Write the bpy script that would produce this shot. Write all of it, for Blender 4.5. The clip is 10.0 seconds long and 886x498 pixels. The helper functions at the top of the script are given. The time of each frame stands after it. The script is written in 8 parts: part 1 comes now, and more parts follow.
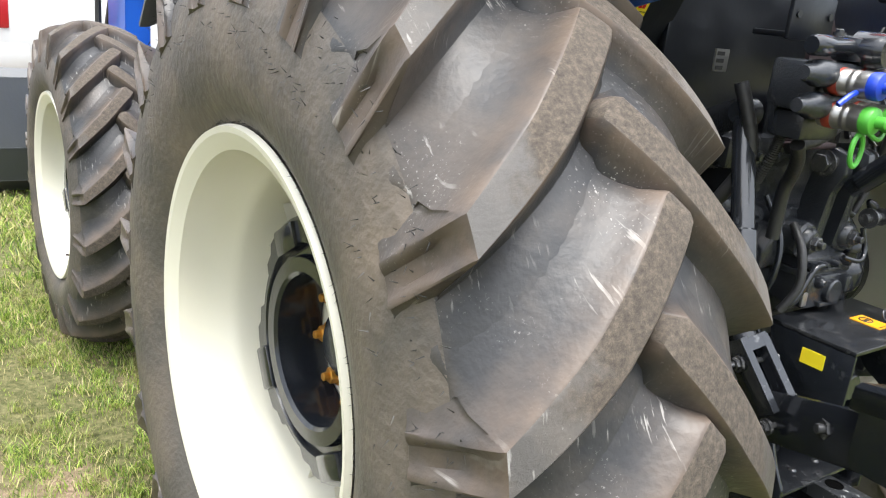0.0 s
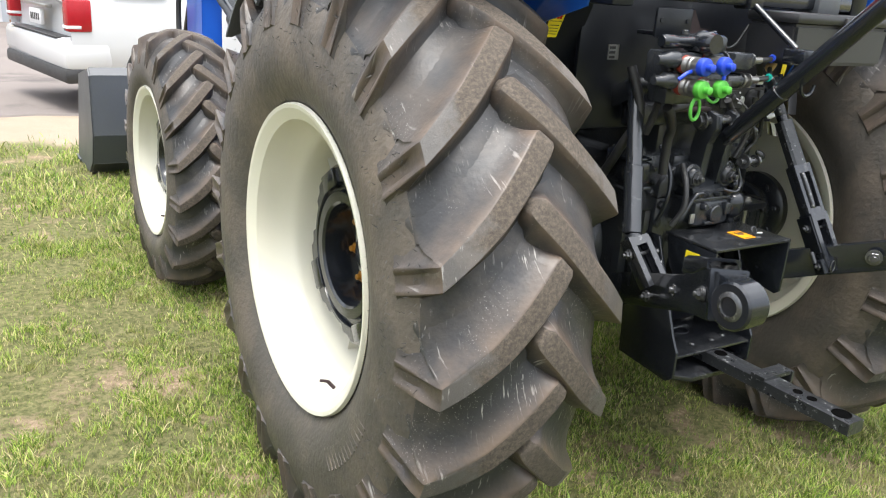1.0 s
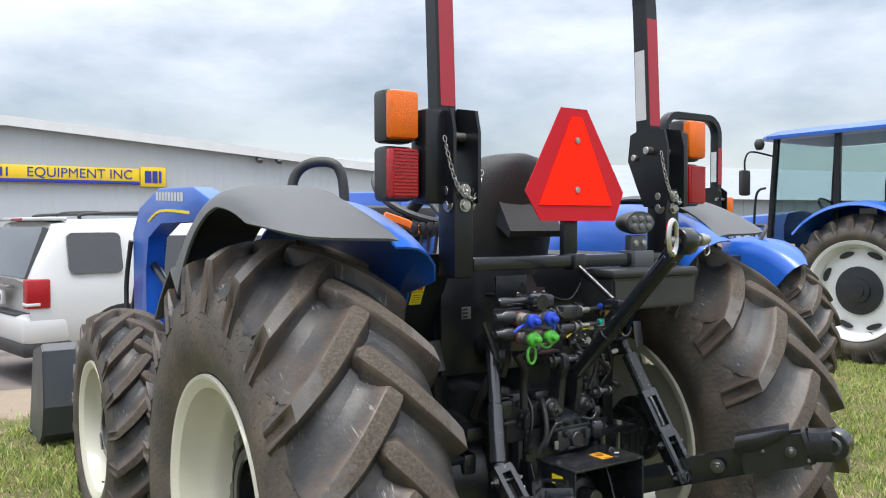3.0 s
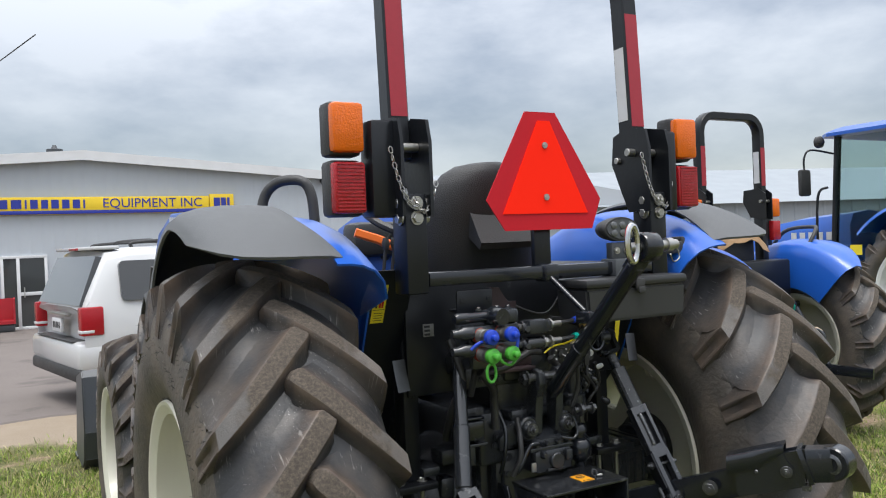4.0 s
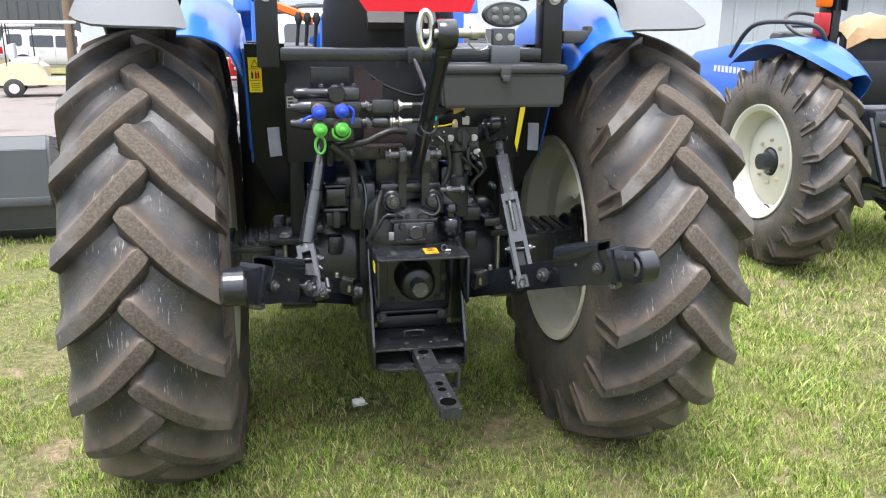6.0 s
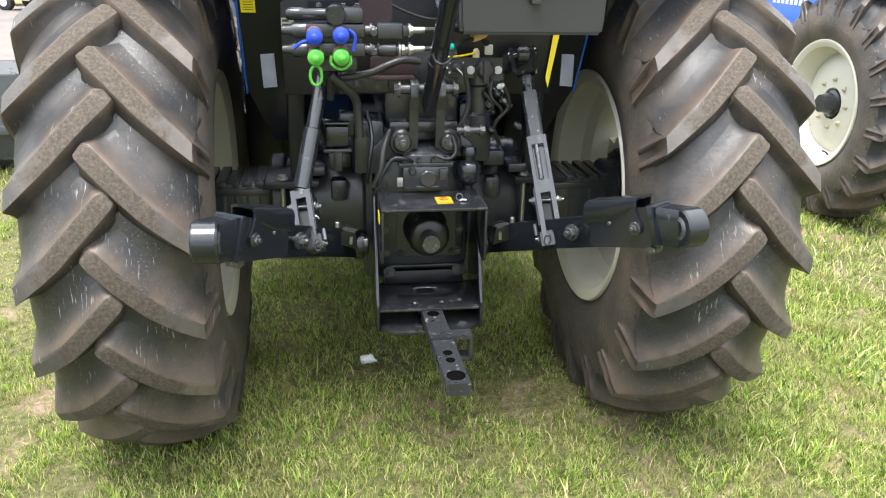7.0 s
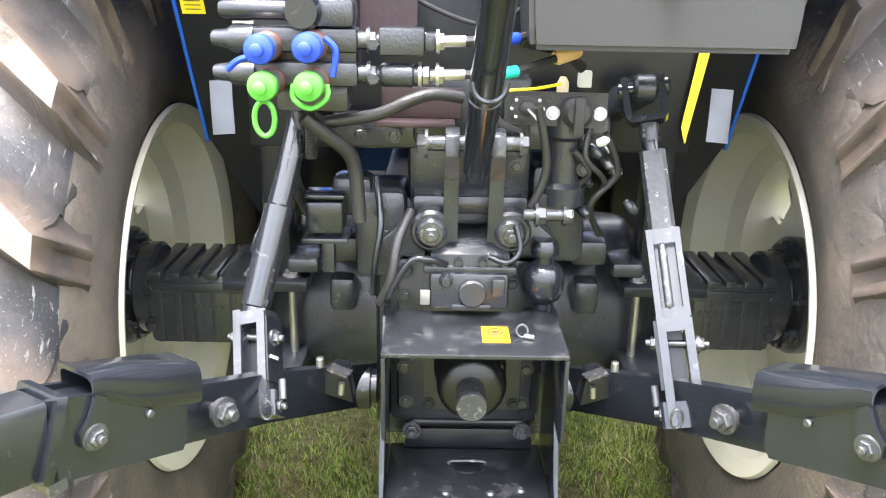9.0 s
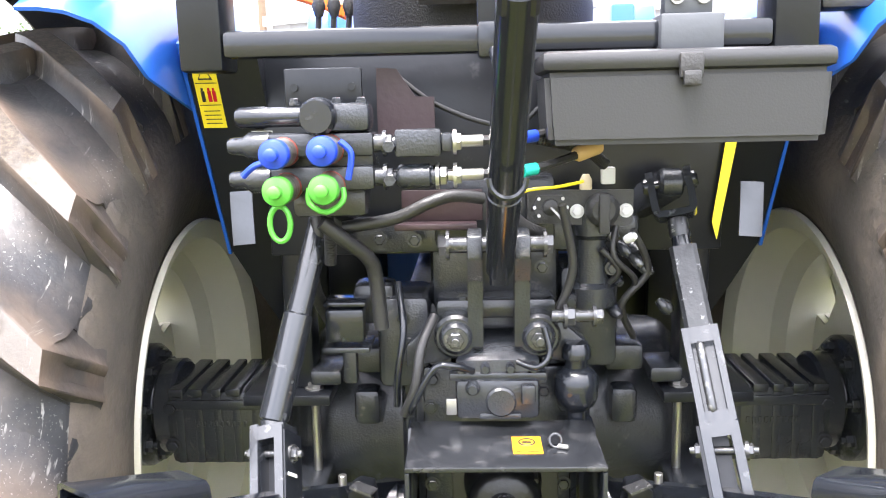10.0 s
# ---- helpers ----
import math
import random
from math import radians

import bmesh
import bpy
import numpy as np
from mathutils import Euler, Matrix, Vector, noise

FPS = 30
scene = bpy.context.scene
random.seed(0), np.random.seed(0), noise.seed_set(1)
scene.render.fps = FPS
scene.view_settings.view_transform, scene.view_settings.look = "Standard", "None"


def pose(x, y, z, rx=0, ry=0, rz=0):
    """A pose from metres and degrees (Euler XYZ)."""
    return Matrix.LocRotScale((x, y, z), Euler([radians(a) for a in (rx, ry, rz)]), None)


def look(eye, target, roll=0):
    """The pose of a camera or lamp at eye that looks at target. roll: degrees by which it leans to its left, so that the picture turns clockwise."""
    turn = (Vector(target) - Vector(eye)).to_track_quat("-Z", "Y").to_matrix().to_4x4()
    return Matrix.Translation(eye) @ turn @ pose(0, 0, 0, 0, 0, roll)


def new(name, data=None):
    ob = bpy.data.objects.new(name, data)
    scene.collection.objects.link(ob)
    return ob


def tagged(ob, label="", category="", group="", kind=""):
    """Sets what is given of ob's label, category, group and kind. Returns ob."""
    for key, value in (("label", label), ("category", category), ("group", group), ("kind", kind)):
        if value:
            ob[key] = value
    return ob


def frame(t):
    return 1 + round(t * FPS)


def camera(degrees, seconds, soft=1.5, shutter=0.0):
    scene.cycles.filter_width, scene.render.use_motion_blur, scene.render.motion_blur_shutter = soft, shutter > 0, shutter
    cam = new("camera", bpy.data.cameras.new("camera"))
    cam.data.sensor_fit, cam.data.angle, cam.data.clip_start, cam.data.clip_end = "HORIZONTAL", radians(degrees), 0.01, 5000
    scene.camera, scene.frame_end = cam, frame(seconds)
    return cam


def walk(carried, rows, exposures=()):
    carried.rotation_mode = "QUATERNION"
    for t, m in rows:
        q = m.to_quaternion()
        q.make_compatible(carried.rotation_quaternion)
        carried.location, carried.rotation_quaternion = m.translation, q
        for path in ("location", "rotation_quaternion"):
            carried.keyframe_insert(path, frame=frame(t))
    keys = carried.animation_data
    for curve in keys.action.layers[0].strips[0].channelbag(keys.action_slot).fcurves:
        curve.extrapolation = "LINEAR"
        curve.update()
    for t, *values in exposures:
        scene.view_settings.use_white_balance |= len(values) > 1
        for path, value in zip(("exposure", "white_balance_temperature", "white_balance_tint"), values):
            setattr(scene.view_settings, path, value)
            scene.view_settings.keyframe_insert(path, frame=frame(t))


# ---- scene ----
cam = camera(57.0, 10.0, soft=1.1)
PATH = [
    (0, (-1.483, -1.144, 1.335), (-0.358, 0.401, 0.746), 6.0),
    (0.5, (-1.575, -1.512, 1.357), (-0.589, 0.123, 0.761), 5.5),
    (1, (-1.747, -1.795, 1.417), (-0.733, -0.189, 0.792), 4.2),
    (1.5, (-1.796, -2.012, 1.477), (-0.739, -0.443, 0.828), 2.8),
    (2, (-1.781, -2.231, 1.513), (-0.73, -0.644, 0.898), 1.7),
    (2.5, (-1.773, -2.267, 1.533), (-0.71, -0.621, 1.132), 0.7),
    (3, (-1.755, -2.241, 1.54), (-0.638, -0.583, 1.481), -0.1),
    (3.2, (-1.749, -2.223, 1.542), (-0.624, -0.571, 1.6), -0.6),
    (4.3, (-1.236, -2.413, 1.516), (-0.384, -0.606, 1.425), -2.7),
    (4.5, (-1.107, -2.468, 1.505), (-0.33, -0.633, 1.332), -2.4),
    (5, (-0.753, -2.536, 1.48), (-0.157, -0.659, 1.128), -1.5),
    (5.5, (-0.532, -2.79, 1.511), (-0.069, -0.9, 1.047), -0.4),
    (5.7, (-0.47, -2.88, 1.533), (-0.046, -0.989, 1.036), -0.0),
    (6.8, (-0.327, -2.707, 1.509), (-0.023, -0.846, 0.844), 1.1),
    (7, (-0.289, -2.577, 1.487), (-0.003, -0.724, 0.79), 1.2),
    (7.5, (-0.142, -2.273, 1.415), (0.1, -0.444, 0.642), 1.7),
    (8, (-0.084, -1.959, 1.387), (0.1, -0.154, 0.545), 2.1),
    (8.5, (-0.081, -1.725, 1.358), (0.047, 0.078, 0.502), 2.3),
    (9, (-0.058, -1.643, 1.365), (-0.04, 0.257, 0.741), 1.1),
    (9.5, (-0.051, -1.628, 1.36), (-0.098, 0.322, 0.918), 0.1),
    (10, (-0.036, -1.603, 1.333), (-0.11, 0.366, 0.987), -1.3),
]
EXPOSURES = [(0.0, 1.3, 6500, 10), (1.0, 1.15, 6550, 10), (2.0, 1.1, 6550, 10), (2.5, 0.96, 6450, 10), (3.0, 0.42, 6400, 10), (3.2, 0.22, 6400, 10), (4.3, 0.15, 6400, 10), (4.5, 0.26, 6350, 10), (5.0, 0.86, 6350, 12), (5.5, 1.18, 6350, 12), (7.0, 1.5, 6500, 10), (7.5, 1.84, 6600, 10), (8.0, 2.06, 6550, 12), (8.5, 2.5, 6450, 14), (9.0, 2.9, 6500, 14), (9.5, 2.75, 6500, 16), (10.0, 2.65, 6500, 16)]
walk(cam, [(t, look(eye, target, roll)) for t, eye, target, roll in PATH], EXPOSURES)

# ---------------------------------------------------------------- world and light
world = bpy.data.worlds.new("overcast")
scene.world = world
world.use_nodes = True
wn, wl = world.node_tree.nodes, world.node_tree.links
wn.clear()
w_out = wn.new("ShaderNodeOutputWorld")
w_sky = wn.new("ShaderNodeTexSky")
w_sky.sky_type = "NISHITA"
w_sky.sun_disc = False
w_sky.sun_elevation = radians(74)
w_sky.sun_rotation = radians(215)
w_skybg = wn.new("ShaderNodeBackground")
w_skybg.inputs["Strength"].default_value = 0.05
wl.new(w_sky.outputs[0], w_skybg.inputs["Color"])
# cloud deck: soft grey streaks with darker undersides
w_co = wn.new("ShaderNodeTexCoord")
w_map = wn.new("ShaderNodeMapping")
w_map.inputs["Scale"].default_value = (1.0, 1.0, 2.4)
wl.new(w_co.outputs["Generated"], w_map.inputs["Vector"])
w_n1 = wn.new("ShaderNodeTexNoise")
w_n1.inputs["Scale"].default_value = 2.7
w_n1.inputs["Detail"].default_value = 7
w_n1.inputs["Roughness"].default_value = 0.55
wl.new(w_map.outputs[0], w_n1.inputs["Vector"])
w_r = wn.new("ShaderNodeValToRGB")
w_r.color_ramp.elements[0].position = 0.34
w_r.color_ramp.elements[0].color = (0.42, 0.445, 0.485, 1)
w_r.color_ramp.elements[1].position = 0.55
w_r.color_ramp.elements[1].color = (0.86, 0.865, 0.87, 1)
wl.new(w_n1.outputs["Fac"], w_r.inputs["Fac"])
w_bg = wn.new("ShaderNodeBackground")
# an overcast vault is about three times as bright overhead as at the horizon
w_sep = wn.new("ShaderNodeSeparateXYZ")
wl.new(w_co.outputs["Generated"], w_sep.inputs[0])
w_vault = wn.new("ShaderNodeMapRange")
w_vault.inputs["From Min"].default_value = 0.12
w_vault.inputs["To Min"].default_value = 0.46
w_vault.inputs["To Max"].default_value = 2.65
wl.new(w_sep.outputs["Z"], w_vault.inputs["Value"])
wl.new(w_vault.outputs[0], w_bg.inputs["Strength"])
wl.new(w_r.outputs[0], w_bg.inputs["Color"])
w_add = wn.new("ShaderNodeAddShader")
wl.new(w_bg.outputs[0], w_add.inputs[0])
wl.new(w_skybg.outputs[0], w_add.inputs[1])
wl.new(w_add.outputs[0], w_out.inputs["Surface"])

sun = new("sun", bpy.data.lights.new("sun", "SUN"))
sun.data.energy = 2.6
sun.data.angle = radians(25)
sun.data.color = (1.0, 0.97, 0.92)
sun.matrix_world = look((-2.6, -4.4, 18), (0, 0, 0))


# ---------------------------------------------------------------- materials
def mk(name, c1, c2=None, scale=6.0, rough=0.6, metal=0.0, bump=0.1, bscale=60.0, detail=6.0, stain=None, stain_scale=3.0, stain_cut=0.58, coat=0.0, rough2=None, soft=0.08, spec=0.5, each=True):
    """A surface with grain, large blotches, an optional stain with its own outline and fine relief."""
    m = bpy.data.materials.new(name)
    m.use_nodes = True
    n, l = m.node_tree.nodes, m.node_tree.links
    p = n["Principled BSDF"]
    p.inputs["Metallic"].default_value = metal
    p.inputs["Coat Weight"].default_value = coat
    p.inputs["Specular IOR Level"].default_value = spec
    p.inputs["Coat Roughness"].default_value = 0.08
    tc = n.new("ShaderNodeTexCoord")
    oi = n.new("ShaderNodeObjectInfo")
    co = n.new("ShaderNodeVectorMath")
    co.operation = "MULTIPLY_ADD"
    co.inputs[1].default_value = (37.0, 23.0, 51.0)
    if each:
        l.new(oi.outputs["Random"], co.inputs[0])
    else:
        co.inputs[0].default_value = (0.3, 0.3, 0.3)
    l.new(tc.outputs["Object"], co.inputs[2])
    a = n.new("ShaderNodeTexNoise")
    a.inputs["Scale"].default_value = scale
    a.inputs["Detail"].default_value = detail
    l.new(co.outputs[0], a.inputs["Vector"])
    mix = n.new("ShaderNodeMixRGB")
    mix.inputs["Color1"].default_value = (*c1, 1)
    mix.inputs["Color2"].default_value = (*(c2 or [v * 0.8 for v in c1]), 1)
    l.new(a.outputs["Fac"], mix.inputs["Fac"])
    col = mix.outputs[0]
    if stain:
        s = n.new("ShaderNodeTexNoise")
        s.inputs["Scale"].default_value = stain_scale
        s.inputs["Detail"].default_value = 8
        s.inputs["Roughness"].default_value = 0.65
        l.new(co.outputs[0], s.inputs["Vector"])
        r = n.new("ShaderNodeValToRGB")
        r.color_ramp.elements[0].position = stain_cut - soft
        r.color_ramp.elements[1].position = stain_cut + soft
        l.new(s.outputs["Fac"], r.inputs["Fac"])
        m2 = n.new("ShaderNodeMixRGB")
        m2.inputs["Color2"].default_value = (*stain, 1)
        l.new(r.outputs[0], m2.inputs["Fac"])
        l.new(col, m2.inputs["Color1"])
        col = m2.outputs[0]
    l.new(col, p.inputs["Base Color"])
    rr = n.new("ShaderNodeMapRange")
    rr.inputs["To Min"].default_value = rough * 0.85
    rr.inputs["To Max"].default_value = rough2 if rough2 is not None else min(1.0, rough * 1.2)
    l.new(a.outputs["Fac"], rr.inputs["Value"])
    l.new(rr.outputs[0], p.inputs["Roughness"])
    if bump:
        b = n.new("ShaderNodeTexNoise")
        b.inputs["Scale"].default_value = bscale
        b.inputs["Detail"].default_value = 4
        l.new(co.outputs[0], b.inputs["Vector"])
        bp = n.new("ShaderNodeBump")
        bp.inputs["Strength"].default_value = bump
        bp.inputs["Distance"].default_value = 0.01
        l.new(b.outputs["Fac"], bp.inputs["Height"])
        l.new(bp.outputs[0], p.inputs["Normal"])
    return m


def rubber_mat(name, c1, c2, dust, rough):
    """Tread rubber: dark and slightly glossy, with dust films and thin pale scuffs that run round the tyre."""
    m = mk(name, c1, c2, 4, rough, bump=0.12, bscale=90, stain=dust, stain_scale=3.4, stain_cut=0.63, soft=0.17, each=False)
    n, l = m.node_tree.nodes, m.node_tree.links
    p = n["Principled BSDF"]
    p.inputs["Specular IOR Level"].default_value = 0.42
    tc = n.new("ShaderNodeTexCoord")
    sep = n.new("ShaderNodeSeparateXYZ")
    l.new(tc.outputs["Object"], sep.inputs[0])
    at = n.new("ShaderNodeMath")
    at.operation = "ARCTAN2"
    l.new(sep.outputs["Z"], at.inputs[0])
    l.new(sep.outputs["Y"], at.inputs[1])
    sx = n.new("ShaderNodeMath")
    sx.operation = "MULTIPLY"
    sx.inputs[1].default_value = 190
    l.new(sep.outputs["X"], sx.inputs[0])
    sa = n.new("ShaderNodeMath")
    sa.operation = "MULTIPLY"
    sa.inputs[1].default_value = 16
    l.new(at.outputs[0], sa.inputs[0])
    cb = n.new("ShaderNodeCombineXYZ")
    l.new(sx.outputs[0], cb.inputs[0])
    l.new(sa.outputs[0], cb.inputs[1])
    st = n.new("ShaderNodeTexNoise")
    st.inputs["Scale"].default_value = 1.0
    st.inputs["Detail"].default_value = 3
    l.new(cb.outputs[0], st.inputs["Vector"])
    r = n.new("ShaderNodeValToRGB")
    r.color_ramp.elements[0].position, r.color_ramp.elements[1].position = 0.61, 0.67
    l.new(st.outputs["Fac"], r.inputs["Fac"])
    ms = n.new("ShaderNodeTexNoise")
    ms.inputs["Scale"].default_value = 9
    ms.inputs["Detail"].default_value = 4
    l.new(tc.outputs["Object"], ms.inputs["Vector"])
    r2 = n.new("ShaderNodeValToRGB")
    r2.color_ramp.elements[0].position, r2.color_ramp.elements[1].position = 0.52, 0.62
    l.new(ms.outputs["Fac"], r2.inputs["Fac"])
    mu = n.new("ShaderNodeMath")
    mu.operation = "MULTIPLY"
    l.new(r.outputs[0], mu.inputs[0])
    l.new(r2.outputs[0], mu.inputs[1])
    sp = n.new("ShaderNodeTexNoise")
    sp.inputs["Scale"].default_value = 270
    sp.inputs["Detail"].default_value = 2
    l.new(tc.outputs["Object"], sp.inputs["Vector"])
    r3 = n.new("ShaderNodeValToRGB")
    r3.color_ramp.elements[0].position, r3.color_ramp.elements[1].position = 0.64, 0.74
    l.new(sp.outputs["Fac"], r3.inputs["Fac"])
    cl = n.new("ShaderNodeTexNoise")
    cl.inputs["Scale"].default_value = 5.5
    cl.inputs["Detail"].default_value = 5
    l.new(tc.outputs["Object"], cl.inputs["Vector"])
    r4 = n.new("ShaderNodeValToRGB")
    r4.color_ramp.elements[0].position, r4.color_ramp.elements[1].position = 0.46, 0.62
    l.new(cl.outputs["Fac"], r4.inputs["Fac"])
    mu2 = n.new("ShaderNodeMath")
    mu2.operation = "MULTIPLY"
    l.new(r3.outputs[0], mu2.inputs[0])
    l.new(r4.outputs[0], mu2.inputs[1])
    mm = n.new("ShaderNodeMath")
    mm.operation = "MAXIMUM"
    l.new(mu.outputs[0], mm.inputs[0])
    l.new(mu2.outputs[0], mm.inputs[1])
    mx = n.new("ShaderNodeMixRGB")
    mx.inputs["Color2"].default_value = (0.27, 0.26, 0.245, 1)
    l.new(mm.outputs[0], mx.inputs["Fac"])
    old = p.inputs["Base Color"].links[0].from_socket
    l.new(old, mx.inputs["Color1"])
    l.new(mx.outputs[0], p.inputs["Base Color"])
    return m


M_rubber = rubber_mat("tyre_rubber", (0.0135, 0.0142, 0.0160), (0.034, 0.0345, 0.0370), (0.115, 0.094, 0.078), 0.46)


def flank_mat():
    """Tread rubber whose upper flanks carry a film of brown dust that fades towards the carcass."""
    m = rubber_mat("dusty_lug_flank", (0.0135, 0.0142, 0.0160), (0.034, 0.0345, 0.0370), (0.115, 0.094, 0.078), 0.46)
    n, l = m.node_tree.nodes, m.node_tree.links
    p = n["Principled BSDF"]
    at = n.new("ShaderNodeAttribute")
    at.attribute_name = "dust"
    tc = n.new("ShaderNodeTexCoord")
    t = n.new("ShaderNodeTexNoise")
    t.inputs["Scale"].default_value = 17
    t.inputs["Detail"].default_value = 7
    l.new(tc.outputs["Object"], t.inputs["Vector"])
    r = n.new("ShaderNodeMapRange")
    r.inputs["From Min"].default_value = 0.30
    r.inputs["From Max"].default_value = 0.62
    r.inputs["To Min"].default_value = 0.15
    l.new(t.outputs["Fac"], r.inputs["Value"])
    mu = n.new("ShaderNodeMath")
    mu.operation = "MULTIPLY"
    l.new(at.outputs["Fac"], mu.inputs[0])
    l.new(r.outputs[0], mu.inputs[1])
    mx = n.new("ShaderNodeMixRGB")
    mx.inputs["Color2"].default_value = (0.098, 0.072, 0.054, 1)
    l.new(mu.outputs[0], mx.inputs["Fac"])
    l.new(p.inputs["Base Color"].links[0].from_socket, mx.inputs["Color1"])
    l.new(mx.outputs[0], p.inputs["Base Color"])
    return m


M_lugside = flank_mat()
M_sidewall = mk("tyre_sidewall_rubber", (0.040, 0.036, 0.032), (0.076, 0.067, 0.058), 9, 0.55, bump=0.3, bscale=70, stain=(0.135, 0.108, 0.084), stain_scale=5.0, stain_cut=0.58, soft=0.14)


def lugtop_mat():
    """Soiled where it rolled on the ground, plain scuffed rubber towards the shoulder."""
    m = rubber_mat("soiled_lug_rubber", (0.045, 0.043, 0.042), (0.085, 0.078, 0.072), (0.15, 0.125, 0.105), 0.60)
    n, l = m.node_tree.nodes, m.node_tree.links
    p = n["Principled BSDF"]
    tc = n.new("ShaderNodeTexCoord")
    sep = n.new("ShaderNodeSeparateXYZ")
    l.new(tc.outputs["Object"], sep.inputs[0])
    ab = n.new("ShaderNodeMath")
    ab.operation = "ABSOLUTE"
    l.new(sep.outputs["X"], ab.inputs[0])
    wob = n.new("ShaderNodeTexNoise")
    wob.inputs["Scale"].default_value = 26
    wob.inputs["Detail"].default_value = 6
    l.new(tc.outputs["Object"], wob.inputs["Vector"])
    ad = n.new("ShaderNodeMath")
    ad.operation = "MULTIPLY_ADD"
    ad.inputs[1].default_value = 0.16
    l.new(wob.outputs["Fac"], ad.inputs[0])
    l.new(ab.outputs[0], ad.inputs[2])
    mr = n.new("ShaderNodeMapRange")
    mr.inputs["From Min"].default_value = 0.245
    mr.inputs["From Max"].default_value = 0.205
    l.new(ad.outputs[0], mr.inputs["Value"])
    fl = n.new("ShaderNodeTexNoise")
    fl.inputs["Scale"].default_value = 120
    fl.inputs["Detail"].default_value = 8
    fl.inputs["Roughness"].default_value = 0.75
    l.new(tc.outputs["Object"], fl.inputs["Vector"])
    r = n.new("ShaderNodeValToRGB")
    e = r.color_ramp.elements
    e[0].position, e[0].color = 0.34, (0.036, 0.030, 0.025, 1)
    e[1].position, e[1].color = 0.78, (0.145, 0.117, 0.090, 1)
    x = e.new(0.52)
    x.color = (0.070, 0.057, 0.045, 1)
    l.new(fl.outputs["Fac"], r.inputs["Fac"])
    mx = n.new("ShaderNodeMixRGB")
    l.new(mr.outputs[0], mx.inputs["Fac"])
    l.new(p.inputs["Base Color"].links[0].from_socket, mx.inputs["Color1"])
    l.new(r.outputs[0], mx.inputs["Color2"])
    l.new(mx.outputs[0], p.inputs["Base Color"])
    ro = n.new("ShaderNodeMapRange")
    ro.inputs["To Min"].default_value = 0.58
    ro.inputs["To Max"].default_value = 0.92
    l.new(mr.outputs[0], ro.inputs["Value"])
    l.new(ro.outputs[0], p.inputs["Roughness"])
    bp = n.new("ShaderNodeBump")
    bp.inputs["Strength"].default_value = 0.5
    bp.inputs["Distance"].default_value = 0.004
    l.new(fl.outputs["Fac"], bp.inputs["Height"])
    l.new(bp.outputs[0], p.inputs["Normal"])
    return m


M_lugtop = lugtop_mat()
M_hair = mk("rubber_hair", (0.02, 0.02, 0.02), None, 8, 0.6, bump=0)
M_cream = mk("cream_rim_paint", (0.60, 0.58, 0.485), (0.56, 0.54, 0.45), 3, 0.36, bump=0.04, bscale=40, coat=0.25)
M_blue = mk("blue_paint", (0.010, 0.085, 0.42), (0.012, 0.10, 0.46), 3, 0.34, bump=0.02, bscale=30, coat=0.25)
M_black = mk("black_satin_paint", (0.0062, 0.0072, 0.0094), (0.011, 0.0124, 0.0155), 9, 0.30, bump=0.05, bscale=50, spec=0.34, stain=(0.034, 0.036, 0.040), stain_scale=24, stain_cut=0.70, soft=0.05)
M_gloss = mk("black_gloss_paint", (0.0070, 0.0084, 0.0112), (0.012, 0.0140, 0.0182), 6, 0.19, bump=0.035, bscale=40, stain=(0.042, 0.043, 0.046), stain_scale=30, stain_cut=0.70, soft=0.05, coat=0.22, spec=0.45)
M_cast = mk("black_cast_iron", (0.0125, 0.0142, 0.0172), (0.027, 0.0300, 0.035), 14, 0.24, bump=0.16, bscale=260, stain=(0.062, 0.060, 0.058), stain_scale=26, stain_cut=0.68, soft=0.06, coat=0.22)
M_plastic = mk("grey_moulded_plastic", (0.082, 0.086, 0.092), (0.10, 0.105, 0.11), 20, 0.62, bump=0.35, bscale=350)
M_dkplastic = mk("dark_plastic", (0.020, 0.020, 0.021), (0.032, 0.032, 0.033), 12, 0.5, bump=0.2, bscale=200)
M_boxplastic = mk("toolbox_plastic", (0.017, 0.0175, 0.019), (0.024, 0.0245, 0.026), 5, 0.40, bump=0.04, bscale=300)
M_bright = mk("bare_sheet_metal", (0.11, 0.113, 0.12), (0.07, 0.073, 0.078), 14, 0.34, 0.9, bump=0.05, bscale=60)
M_vinyl = mk("seat_vinyl", (0.016, 0.016, 0.017), (0.028, 0.028, 0.029), 12, 0.5, bump=0.3, bscale=300)
M_zinc = mk("zinc_plated_steel", (0.44, 0.43, 0.41), (0.32, 0.315, 0.30), 20, 0.33, 0.9, bump=0.1, bscale=60)
M_yzinc = mk("yellow_zinc", (0.62, 0.30, 0.04), (0.45, 0.22, 0.04), 20, 0.38, 0.7, bump=0.1)
M_chrome = mk("bright_pin_steel", (0.62, 0.62, 0.62), (0.5, 0.5, 0.5), 12, 0.18, 1.0, bump=0.03)
M_hose = mk("black_hose_rubber", (0.014, 0.014, 0.015), (0.026, 0.026, 0.026), 20, 0.45, bump=0.15, bscale=120)
M_capblue = mk("blue_cap_plastic", (0.010, 0.045, 0.42), (0.008, 0.036, 0.34), 10, 0.38, bump=0.05)
M_capgreen = mk("green_cap_plastic", (0.075, 0.36, 0.040), (0.055, 0.29, 0.032), 10, 0.38, bump=0.05)
M_redring = mk("red_ring", (0.30, 0.045, 0.025), None, 10, 0.45, bump=0.05)
M_teal = mk("teal_tape", (0.0, 0.40, 0.32), None, 10, 0.5, bump=0.05)
M_tan = mk("tan_tape", (0.55, 0.36, 0.16), None, 10, 0.6, bump=0.05)
